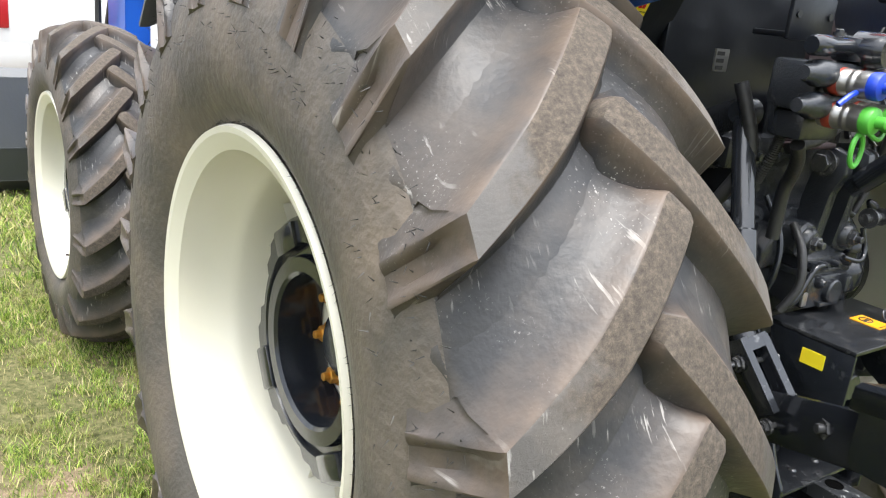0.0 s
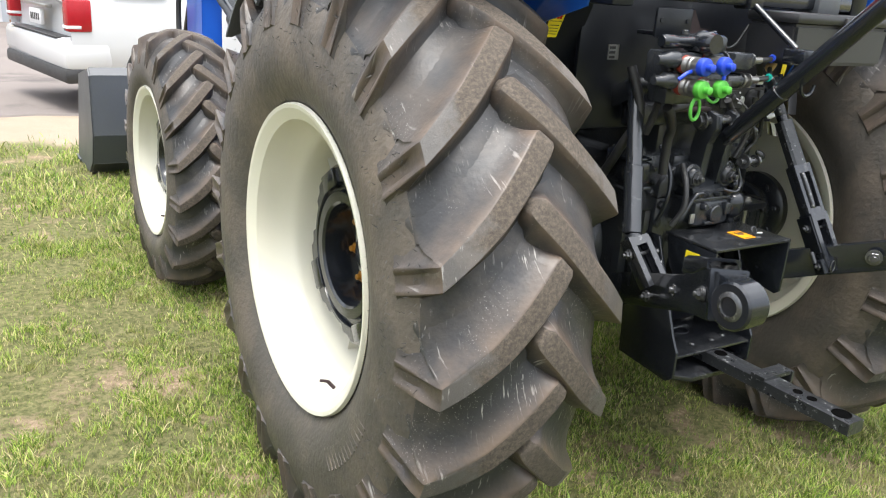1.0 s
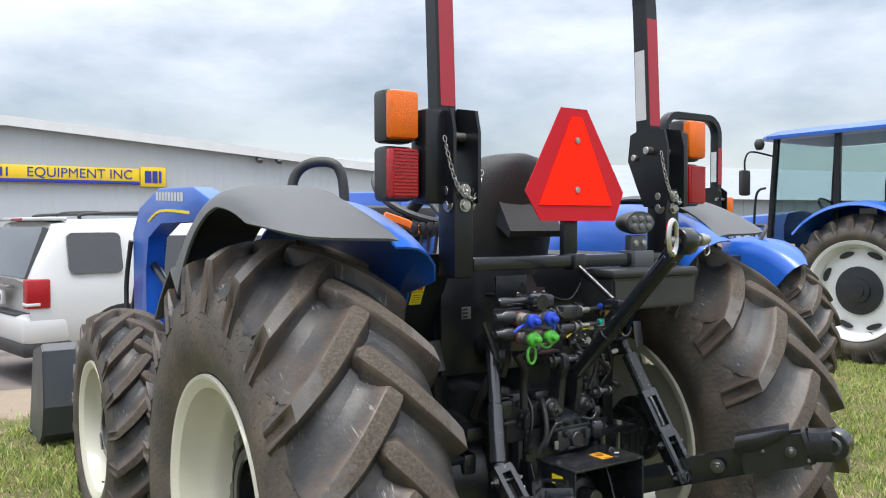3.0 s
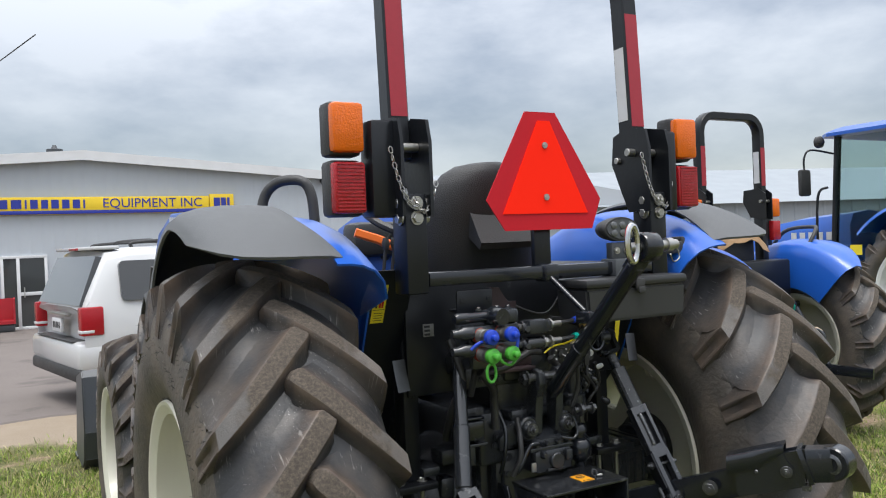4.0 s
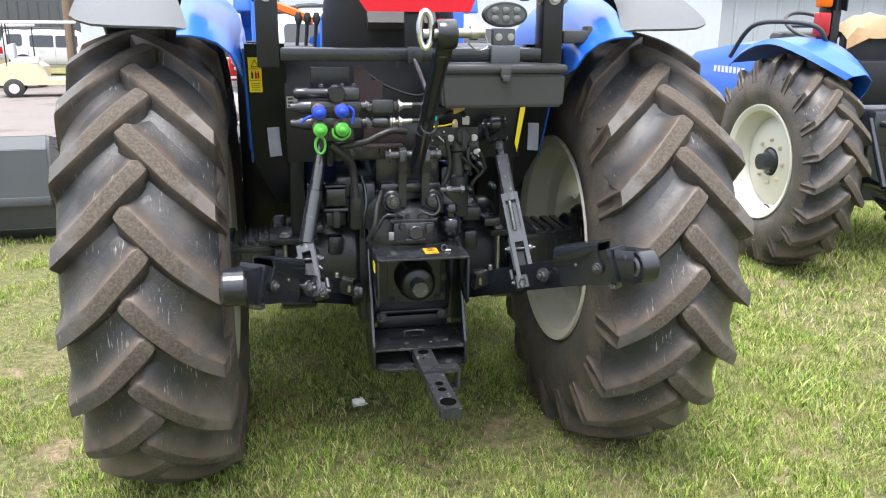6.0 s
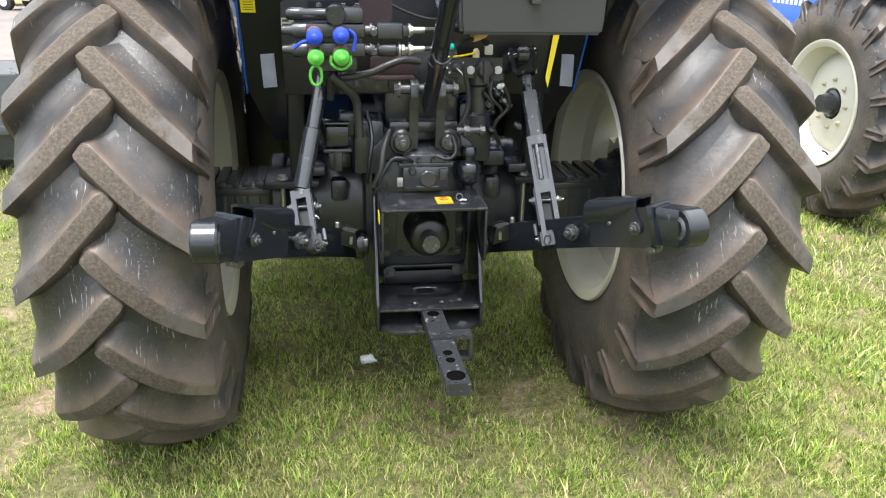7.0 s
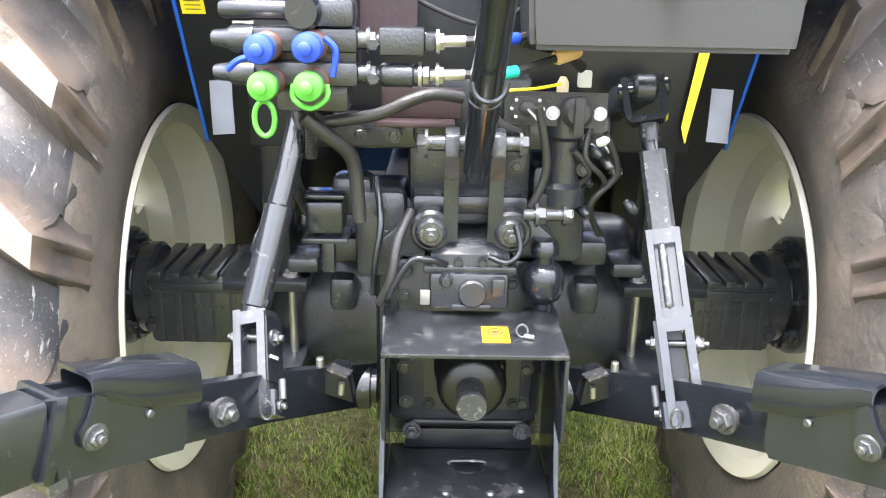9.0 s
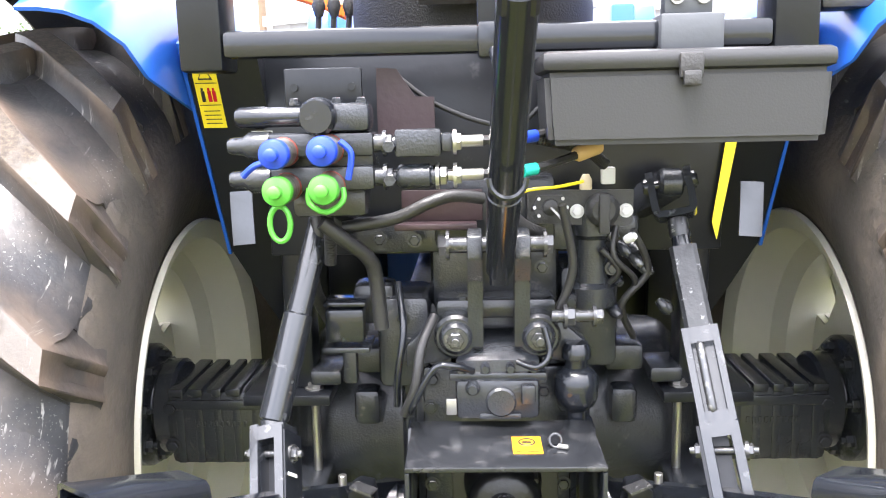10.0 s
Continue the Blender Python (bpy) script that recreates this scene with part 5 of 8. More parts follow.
    # accumulator bottle
    bm = B()
    turned(bm, (0.128, -0.325, 0.800), (0.128, -0.325, 0.952), [(0, 0.026), (0.10, 0.026), (0.12, 0.016), (0.25, 0.016), (0.32, 0.030), (0.42, 0.036), (0.62, 0.036), (0.70, 0.028), (0.74, 0.018), (0.82, 0.018), (0.84, 0.024), (0.94, 0.024), (1.0, 0.018)], 28)
    acc = part("accumulator", bm, M_gloss, house)
    part("base_block", bx(B(), 0.100, 0.158, -0.345, -0.27, 0.770, 0.812, 0.005), M_cast, acc)
    bm = B()
    cyl(bm, (0.085, -0.36, 1.005), (0.165, -0.36, 1.005), 0.010)
    hexnut(bm, (0.105, -0.36, 1.005), (1, 0, 0), 0.015, 0.016)
    hexnut(bm, (0.150, -0.36, 1.005), (1, 0, 0), 0.013, 0.014)
    part("pipe_fitting", bm, M_bolt, house)
    # steel lines and hoses around the lift
    for pts, r, mt in (
        ([(-0.04, -0.37, 0.92), (-0.07, -0.39, 0.935), (-0.10, -0.39, 0.93), (-0.135, -0.385, 0.87), (-0.14, -0.36, 0.85)], 0.006, M_gloss),
        ([(0.03, -0.37, 0.935), (0.06, -0.385, 0.93), (0.08, -0.38, 0.95), (0.072, -0.37, 0.99)], 0.005, M_gloss),
        ([(-0.10, -0.33, 1.00), (-0.12, -0.37, 0.96), (-0.13, -0.385, 0.90), (-0.15, -0.37, 0.85)], 0.008, M_hose),
        ([(-0.16, -0.30, 1.05), (-0.15, -0.34, 0.98), (-0.16, -0.35, 0.91), (-0.165, -0.33, 0.85)], 0.006, M_gloss),
        ([(-0.262, -0.40, 1.165), (-0.235, -0.39, 1.140), (-0.200, -0.365, 1.105), (-0.190, -0.35, 1.07), (-0.184, -0.345, 0.985)], 0.012, M_hose),
        ([(-0.235, -0.37, 1.152), (-0.155, -0.37, 1.165), (-0.104, -0.37, 1.187), (-0.065, -0.36, 1.197), (-0.02, -0.34, 1.190)], 0.010, M_hose),
        ([(0.10, -0.36, 1.18), (0.12, -0.34, 1.08), (0.10, -0.33, 1.01)], 0.007, M_hose),
        ([(0.22, -0.30, 1.13), (0.25, -0.28, 1.06), (0.21, -0.27, 1.00), (0.24, -0.22, 0.93)], 0.006, M_hose),
        ([(0.20, -0.28, 1.15), (0.19, -0.30, 1.09), (0.23, -0.28, 1.04), (0.20, -0.24, 0.98)], 0.005, M_hose),
        ([(0.17, -0.30, 1.10), (0.20, -0.29, 1.06), (0.17, -0.26, 1.02)], 0.005, M_hose),
        ([(-0.30, -0.30, 1.25), (-0.28, -0.33, 1.14), (-0.30, -0.30, 1.05), (-0.28, -0.22, 0.95)], 0.012, M_hose),
        ([(0.10, -0.30, 1.36), (0.03, -0.31, 1.30), (-0.08, -0.31, 1.33), (-0.15, -0.31, 1.38)], 0.004, M_hose),
    ):
        part("hydraulic_line", tube(B(), pts, r, 10), mt, house)
    rnd = random.Random(12)
    for k in range(10):
        x, z = 0.17 + rnd.random() * 0.11, 1.0 + rnd.random() * 0.13
        part("connector", turned(B(), (x, -0.22 - 0.06 * rnd.random(), z), (x + 0.02, -0.28, z - 0.02), [(0, 0.006), (0.4, 0.011), (0.8, 0.011), (1, 0.006)], 10), M_bolt if k % 3 == 0 else M_cast, house)
    for k in range(16):
        x, z = rnd.uniform(-0.2, 0.2), rnd.uniform(0.84, 1.18)
        part("bolt", hexnut(B(), (x, -0.285, z), (0, -1, 0), 0.009, 0.010), M_cast, house)
    for s in (-1, 1):
        bm = B()
        bx(bm, s * 0.20, s * 0.27, -0.17, -0.09, 0.85, 0.90, 0.01)
        bx(bm, s * 0.28, s * 0.34, -0.18, -0.08, 0.83, 0.86, 0.008)
        part("axle_clamp", bm, M_cast, house)


build_driveline()


def build_pto():
    bm = B()
    # top plate, two tapered cheeks, floor shelf and lower lip
    bx(bm, -0.139, 0.149, -0.520, -0.345, 0.820, 0.828, 0.002)
    g = part("pto_guard", bm, M_worn2, tractor, "black steel power take-off shield")
    for x in (-0.139, 0.142):
        part("wing_plate", prism(B(), [(-0.520, 0.8195), (-0.352, 0.8195), (-0.372, 0.745), (-0.410, 0.700), (-0.450, 0.676), (-0.505, 0.668), (-0.520, 0.680)], 0, x, x + 0.007, bev=0.002), M_gloss, g)
    for x in (-0.149, 0.1505):
        part("cheek_plate", prism(B(), [(-0.335, 0.812), (-0.285, 0.812), (-0.24, 0.60), (-0.25, 0.44), (-0.435, 0.428), (-0.458, 0.445), (-0.458, 0.520), (-0.435, 0.560)], 0, x, x + 0.0085, bev=0.0025), M_gloss, g)
    part("shelf", bx(B(), -0.140, 0.150, -0.452, -0.245, 0.498, 0.506, 0.002), M_worn2, g)
    part("shelf_upstand", prism(B(), [(-0.113, 0.5065), (0.135, 0.5065), (0.132, 0.530), (0.096, 0.548), (-0.078, 0.548), (-0.110, 0.530)], 1, -0.262, -0.255, bev=0.002), M_black, g)
    for x in (-0.098, 0.112):
        part("hinge_bolt", cyl(hexnut(B(), (x, -0.274, 0.552), (0, -1, 0), 0.013, 0.011, stud=0.007), (x, -0.276, 0.552), (x, -0.255, 0.552), 0.018, seg=18), M_bolt, g)
    part("cross_bar", cyl(B(), (-0.095, -0.262, 0.565), (0.110, -0.262, 0.565), 0.009, seg=12), M_black, g)
    part("lower_lip", prism(B(), [(-0.140, -0.26), (-0.140, -0.443), (-0.097, -0.481), (0.098, -0.482), (0.151, -0.442), (0.151, -0.26)], 2, 0.436, 0.450, bev=0.0025), M_worn2, g)
    part("back_plate", bx(B(), -0.130, 0.140, -0.252, -0.243, 0.56, 0.815, 0.003), M_black, g)
    part("flange_plate", bx(B(), -0.078, 0.102, -0.292, -0.2525, 0.606, 0.800, 0.003), M_olive, g, "olive primed flange plate")
    part("warning_sticker", bx(B(), 0.018, 0.062, -0.475, -0.415, 0.8282, 0.8295), M_orange, g, "orange warning sticker")
    part("sticker_print", tube(B(), [(0.040 + 0.012 * math.cos(a), -0.436 + 0.012 * math.sin(a), 0.8296) for a in [2 * math.pi * k / 16 for k in range(17)]], 0.0016, 5, 0), M_ink, g)
    part("sticker_print", bx(bx(B(), 0.022, 0.058, -0.4715, -0.470, 0.8292, 0.8302), 0.033, 0.047, -0.4405, -0.4335, 0.8292, 0.8302), M_ink, g)
    part("warning_sticker", bx(B(), -0.1412, -0.1395, -0.470, -0.425, 0.772, 0.800), M_yellow, g, "yellow warning sticker")
    cap = turned(B(), (0.008, -0.2925, 0.701), (0.008, -0.400, 0.703), [(0, 0.066), (0.12, 0.066), (0.16, 0.0625), (0.80, 0.0605), (0.92, 0.057), (1, 0.046)], 40)
    cv = part("pto_cover", cap, M_capblack, g, "round black plastic shaft cap")
    for a in (0.6, 2.2, 3.9, 5.6):
        part("cap_rib", cyl(B(), (0.008 + 0.064 * math.cos(a), -0.30, 0.701 + 0.064 * math.sin(a)), (0.008 + 0.061 * math.cos(a), -0.375, 0.702 + 0.061 * math.sin(a)), 0.004, seg=8), M_capblack, cv)
    for x, z in ((-0.066, 0.620), (0.090, 0.620), (-0.066, 0.782), (0.090, 0.782)):
        part("flange_bolt", hexnut(B(), (x, -0.292, z), (0, -1, 0), 0.009, 0.006), M_black, g)
    part("pto_shaft", turned(B(), (0.005, -0.40, 0.705), (0.005, -0.462, 0.705), [(0, 0.025), (0.90, 0.0270), (0.97, 0.0260), (1, 0.0240)], 32), M_bolt, g)
    part("handle_well", turned(B(), (0.007, -0.322, 0.5052), (0.007, -0.322, 0.5095), [(0, 0.027), (0.7, 0.026), (1, 0.023), (0.6, 0.020)], 28), M_black, g)
    part("pull_handle", tube(B(), [(-0.026, -0.320, 0.508), (-0.022, -0.320, 0.515), (0.036, -0.320, 0.515), (0.040, -0.320, 0.508)], 0.0034, 8, 2), M_bolt, g)
    for x, y in ((-0.033, -0.408), (0.046, -0.408), (0.100, -0.398)):
        part("shelf_bolt", turned(B(), (x, y, 0.503), (x, y, 0.5105), [(0, 0.0095), (0.6, 0.0090), (1, 0.0055)], 14), M_bolt, g)
    part("lynch_pin", tube(B(), [(0.082 + 0.009 * math.cos(a), -0.450 + 0.004 * math.sin(a), 0.838 + 0.009 * math.sin(a)) for a in [2 * math.pi * k / 10 for k in range(11)]], 0.0020, 8, 2), M_bolt, g)
    part("pin_stem", cyl(B(), (0.086, -0.456, 0.832), (0.100, -0.462, 0.8325), 0.0038, seg=10), M_zinc, g)
    # drawbar
    bm = B()
    bar(bm, [(0.004, -0.25, 0.482), (0.010, -0.43, 0.482), (0.020, -0.875, 0.482)], 0.060, 0.034, (1, 0, 0), bev=0.12)
    d = part("drawbar", bm, M_worn, tractor, "black drawbar with worn pin hole")
    # solid black plug and ring paint the shade of each bore
    for y, r in ((-0.835, 0.019), (-0.755, 0.010), (-0.715, 0.010), (-0.474, 0.014)):
        bm = B()
        lp = []
        for rr, z in ((r * 1.25, 0.4985), (r * 1.25, 0.5002), (r, 0.5002), (r, 0.483)):
            lp.append([Vector((0.010 - (y + 0.43) * 0.022 + rr * math.cos(a), y + rr * math.sin(a), z)) for a in [2 * math.pi * k / 20 for k in range(20)]])
        rings(bm, lp, caps=False)
        cyl(bm, (0.010 - (y + 0.43) * 0.022, y, 0.481), (0.010 - (y + 0.43) * 0.022, y, 0.4992), r, seg=20)
        part("pin_hole", bm, M_boreshade, d)
    bm = B()
    bar(bm, [(-0.02, -0.62, 0.503), (0.095, -0.62, 0.503)], 0.042, 0.010, (0, 1, 0))
    bar(bm, [(0.092, -0.62, 0.507), (0.092, -0.62, 0.436)], 0.05, 0.008, (0, 1, 0))
    bar(bm, [(0.095, -0.62, 0.438), (0.05, -0.62, 0.438)], 0.05, 0.008, (0, 1, 0))
    part("safety_chain_bracket", bm, M_worn, d)


build_pto()


def build_links():
    for s in (-1, 1):
        a = Vector((s * 0.180, -0.255, 0.640))
        bm = B()
        bar(bm, [a, (s * 0.218, -0.32, 0.667), (s * 0.318, -0.490, 0.737), (s * 0.42, -0.722, 0.826)], 0.020, 0.082, (s * -0.83, -0.56, 0), bev=0.1)
        turned(bm, (s * 0.160, -0.262, 0.640), (s * 0.205, -0.262, 0.640), [(0, 0.030), (0.08, 0.034), (0.30, 0.034), (0.34, 0.044), (0.9, 0.046), (1, 0.040)], 28)
        lk = part("lower_link", bm, M_gloss, tractor)
        # telescopic end: side plate, folded lock cover, end block, flange and ball eye
        d = Vector((s * 0.533, -0.846, 0))
        nrm = Vector((s * -0.846, -0.533, 0))
        org = Vector((s * 0.16, -0.31, 0))

        def pt(along, out, z):
            return org + d * along + nrm * out + Vector((0, 0, z))

        def plate(bm, poly, o0, o1):
            rings(bm, [[pt(a_, o_, z_) for a_, z_ in poly] for o_ in (o0, o1)])
            return bm
        outline = [(0.452, 0.795), (0.462, 0.780), (0.632, 0.826), (0.632, 0.928), (0.585, 0.915), (0.458, 0.872), (0.450, 0.855)]
        sl = part("link_sleeve", plate(plate(B(), outline, 0.022, 0.029), outline, -0.029, -0.022), M_gloss, lk)
        bm = B()
        prof = [(0.034, -0.045), (0.036, -0.012), (0.034, 0.0), (0.028, 0.006), (-0.022, 0.007), (-0.030, 0.0), (-0.031, -0.03)]
        lps = []
        for al, top in ((0.428, 0.886), (0.50, 0.908), (0.565, 0.930), (0.580, 0.935)):
            out_ = [pt(al, o, top + z * (1 if al < 0.56 else 0.55)) for o, z in prof]
            in_ = [pt(al, o * 0.86, top - 0.006 + z * (1 if al < 0.56 else 0.55)) for o, z in prof[::-1]]
            lps.append(out_ + in_)
        rings(bm, lps)
        plate(bm, [(0.565, 0.905), (0.578, 0.915), (0.590, 0.890), (0.604, 0.875), (0.604, 0.858), (0.592, 0.848), (0.578, 0.852), (0.570, 0.870)], 0.030, 0.036)
        part("lock_cover", bm, M_gloss, lk, "folded black lock cover")
        for sg in (1, -1):
            part("sleeve_bolt", turned(hexnut(B(), pt(0.586, sg * 0.036, 0.864), nrm * sg, 0.011, 0.009, stud=0.006), pt(0.586, sg * 0.030, 0.864), pt(0.586, sg * 0.037, 0.864), [(0, 0.017), (0.8, 0.017), (1, 0.014)], 20), M_bolt, sl)
        part("rivet", turned(B(), pt(0.507, 0.029, 0.855), pt(0.507, 0.034, 0.855), [(0, 0.006), (0.6, 0.006), (1, 0.004)], 12), M_bolt, sl)
        bm = B()
        bar(bm, [pt(0.45, 0, 0.835), pt(0.628, 0, 0.882)], 0.040, 0.075, nrm, bev=0.12)
        bar(bm, [pt(0.628, 0, 0.880), pt(0.640, 0, 0.884)], 0.074, 0.100, nrm, bev=0.06)
        bar(bm, [pt(0.638, 0, 0.882), pt(0.700, 0, 0.890)], 0.056, 0.090, nrm, bev=0.08)
        c = pt(0.700, 0, 0.890)
        c = c + Vector((s * 0.004, -0.004, 0.002))
        eye_ax = Vector((1, 0, 0)) if s < 0 else Vector((-0.975, -0.22, 0))
        turned(bm, c - eye_ax * 0.028, c + eye_ax * 0.028, [(0, 0.042), (0.08, 0.046), (0.92, 0.046), (1, 0.042)], 40)
        be = part("ball_end", bm, M_gloss, lk)
        bm = B()
        turned(bm, c - eye_ax * 0.032, c + eye_ax * 0.032, [(0.2, 0.017), (0.0, 0.019), (0.03, 0.026), (0.08, 0.029), (0.5, 0.030), (0.92, 0.029), (0.97, 0.026), (1, 0.019), (0.8, 0.017)], 28)
        part("ball", bm, M_bolt, be, "bare steel link ball")
        # black plug in the ball paints the shade of its bore
        part("ball_hole", turned(B(), c - eye_ax * 0.022, c + eye_ax * 0.022, [(0, 0.016), (0.5, 0.0161), (1, 0.016)], 20), M_boreshade, be)
        part("weld_tab", bar(B(), [pt(0.634, -0.004, 0.822), pt(0.634, 0.030, 0.822)], 0.022, 0.014, d, bev=0.1), M_bolt, be)
        q = pt(0.378, 0, 0.792)
        part("arm_bolt", cyl(turned(hexnut(hexnut(B(), q - nrm * 0.014, -nrm, 0.016, 0.014, stud=0.010), q + nrm * 0.015, nrm, 0.016, 0.014, stud=0.010), q + nrm * 0.009, q + nrm * 0.016, [(0, 0.020), (1, 0.020)], 20), q - nrm * 0.02, q + nrm * 0.02, 0.009, seg=12), M_bolt, lk)
        # stabiliser bracket: folded plate over the link, a short pin and a stud
        sb = part("stabiliser", prism(B(), [(s * 0.196, 0.668), (s * 0.246, 0.685), (s * 0.244, 0.722), (s * 0.228, 0.733), (s * 0.204, 0.728)], 1, -0.385, -0.340, bev=0.003), M_black, lk)
        part("fold", bar(B(), [(s * 0.200, -0.392, 0.727), (s * 0.236, -0.380, 0.735)], 0.028, 0.004, (0, 1, 0)), M_bolt, sb)
        part("upright_pin", cyl(B(), (s * 0.252, -0.380, 0.715), (s * 0.252, -0.380, 0.752), 0.0068, seg=12, bev=0.001), M_zinc, sb, "bright steel pin")
        part("stud", cyl(B(), (s * 0.216, -0.392, 0.690), (s * 0.214, -0.394, 0.712), 0.0055, seg=10), M_zinc, sb)
    # left lift rod: hydraulic-looking tube over a fork
    top, mid, bot = Vector((-0.272, -0.300, 1.190)), Vector((-0.346, -0.428, 0.864)), Vector((-0.328, -0.522, 0.742))
    lo = top.lerp(mid, 0.53)
    rod = part("lift_rod", cyl(B(), lo, mid, 0.0235, seg=28, bev=0.003), M_worn3, tractor)
    part("upper_rod", cyl(B(), top, lo, 0.0195, seg=24), M_worn3, rod)
    part("collar", cyl(B(), mid, mid + (bot - mid) * 0.10, 0.020, seg=20), M_cast, rod)
    fork(rod, mid + (bot - mid) * 0.08, bot + (bot - mid) * 0.12)
    # right lift rod: clevis, threaded neck, slotted turnbuckle and fork
    top, bot = Vector((0.286, -0.262, 1.200)), Vector((0.333, -0.528, 0.735))
    ax = bot - top
    rod = part("lift_rod", cyl(B(), top + ax * 0.14, top + ax * 0.32, 0.015, seg=20), M_gloss, tractor)
    sd = Vector((0.95, -0.2, 0.2)).normalized()
    fr_ = ax.cross(sd).normalized()
    fr_ = fr_ if fr_.y < 0 else -fr_
    bm = B()
    turned(bm, top + ax * 0.12, top + ax * 0.22, [(0, 0.016), (0.5, 0.017), (0.6, 0.014), (1, 0.014)], 20)
    bar(bm, [top + ax * 0.21, top + ax * 0.25, top + ax * 0.47], 0.042, 0.036, sd, bev=0.3)
    part("neck", bm, M_worn, rod, "scuffed bare steel neck")
    # turnbuckle: a box bar with a long recess for its folding handle
    bm = B()
    for o in (-0.0215, 0.0215):
        bar(bm, [top + ax * 0.455 + sd * o, top + ax * 0.735 + sd * o], 0.012, 0.038, sd, bev=0.2)
    for t in (0.455, 0.690):
        bar(bm, [top + ax * t, top + ax * (t + 0.045)], 0.0548, 0.0374, sd, bev=0.15)
    tb = part("turnbuckle", bm, M_worn3, rod)
    part("recess", bar(B(), [top + ax * 0.46 - fr_ * 0.010, top + ax * 0.73 - fr_ * 0.010], 0.040, 0.014, sd), M_worn3, tb)
    tp_ = top + ax * 0.50 + fr_ * 0.008 - sd * 0.004
    part("turn_handle", tube(B(), [tp_, tp_ + fr_ * 0.008 + ax * 0.02, tp_ + fr_ * 0.008 + ax * 0.17, tp_ + ax * 0.19], 0.0068, 10), M_bolt, tb)
    bm = B()
    sdn = sd.normalized()
    up_ = -ax.normalized()
    pn_ = sdn.cross(up_).normalized()
    prof = [top + sdn * 0.030 + up_ * 0.020]
    for k in range(9):
        a_ = math.pi * k / 8
        prof.append(top + sdn * (0.030 if k < 4 else -0.030 if k > 4 else 0) * (0.72 + 0.28 * abs(math.cos(a_)) if k != 4 else 0) - up_ * (0.034 + 0.022 * math.sin(a_) ** 0.6))
    prof.append(top - sdn * 0.030 + up_ * 0.020)
    bar(bm, prof, 0.028, 0.0115, pn_)
    part("clevis", bm, M_worn3, rod)
    part("clevis_pin", hexnut(hexnut(cyl(B(), top - sdn * 0.040, top + sdn * 0.040, 0.009), top - sdn * 0.037, -sdn, 0.012, 0.007), top + sdn * 0.037, sdn, 0.012, 0.007), M_gloss, rod)
    fork(rod, top + ax * 0.72, bot + ax * 0.03)
    for s in (-1, 1):
        bm = B()
        tip = Vector((0.286, -0.262, 1.200)) if s > 0 else Vector((-0.272, -0.300, 1.200))
        bar(bm, [(s * 0.225, -0.12, 1.12), (s * 0.240, -0.18, 1.150), tip], 0.032, 0.050, (1, 0, 0), smooth=4, bev=0.2)
        cyl(bm, (s * 0.19, -0.13, 1.12), (s * 0.27, -0.13, 1.12), 0.052, seg=24, bev=0.004)
        turned(bm, tip - Vector((0.019, 0, 0)), tip + Vector((0.019, 0, 0)), [(0, 0.020), (0.12, 0.025), (0.88, 0.025), (1, 0.020)], 28)
        part("lift_arm", bm, M_cast, tractor)
    # top link, stowed upright on its hook
    a, b = Vector((0.003, -0.365, 1.070)), Vector((0.016, -0.775, 1.495))
    ax = b - a
    tl = part("top_link", cyl(cyl(B(), a + ax * 0.34, b - ax * 0.10, 0.0235, seg=24, bev=0.003), a + ax * 0.03, a + ax * 0.345, 0.021, 0.0245, seg=24, bev=0.003), M_gloss, tractor, "black top link stowed upright")
    bm = B()
    bar(bm, [a, a + ax * 0.10, a + ax * 0.34], 0.030, 0.034, (1, 0, 0), bev=0.25)
    part("flattened_end", bm, M_gloss, tl)
    bm = B()
    turned(bm, b + Vector((-0.026, 0, 0)), b + Vector((0.026, 0, 0)), [(0, 0.034), (0.1, 0.038), (0.9, 0.038), (1, 0.034)], 28)
    bar(bm, [b - ax * 0.14, b], 0.044, 0.04, (1, 0, 0), bev=0.2)
    part("link_eye", bm, M_gloss, tl)
    bm = B()
    cyl(bm, b + Vector((-0.06, 0, 0)), b + Vector((0.10, 0, 0.004)), 0.0125, seg=16)
    cyl(bm, b + Vector((0.062, 0, 0.003)), b + Vector((0.082, 0, 0.003)), 0.018, seg=16)
    part("hitch_pin", bm, M_zinc, tl, "bare steel hitch pin")
    lp = [b + Vector((-0.055 + 0.016 * math.cos(t), -0.01, 0.01 + 0.045 * math.sin(t))) for t in [2 * math.pi * k / 12 for k in range(13)]]
    part("pin_handle", tube(B(), lp, 0.008, 8, 3), M_chrome, tl, "white metal loop handle")
    part("lanyard", tube(B(), [b + Vector((0.10, 0, 0)), b + Vector((0.11, 0, -0.03)), b + Vector((0.08, -0.01, -0.04)), b + Vector((0.05, -0.03, -0.02))], 0.002, 6), M_zinc, tl)
    lp = [a + ax * 0.45 + Vector((0.024 * math.cos(t), -0.022, -0.02 + 0.026 * math.sin(t))) for t in [math.pi + math.pi * k / 8 for k in range(9)]]
    part("keeper_wire", tube(B(), lp, 0.004, 6, 2), M_gloss, tl)
    # strut from the cross tube
    bm = B()
    cyl(bm, (-0.005, -0.37, 1.425), (0.018, -0.515, 1.318), 0.008, seg=14)
    bx(bm, -0.025, 0.025, -0.395, -0.340, 1.400, 1.452, 0.006)
    bx(bm, 0.002, 0.036, -0.555, -0.49, 1.285, 1.32, 0.006)
    part("link_hook", bm, M_gloss, tractor)


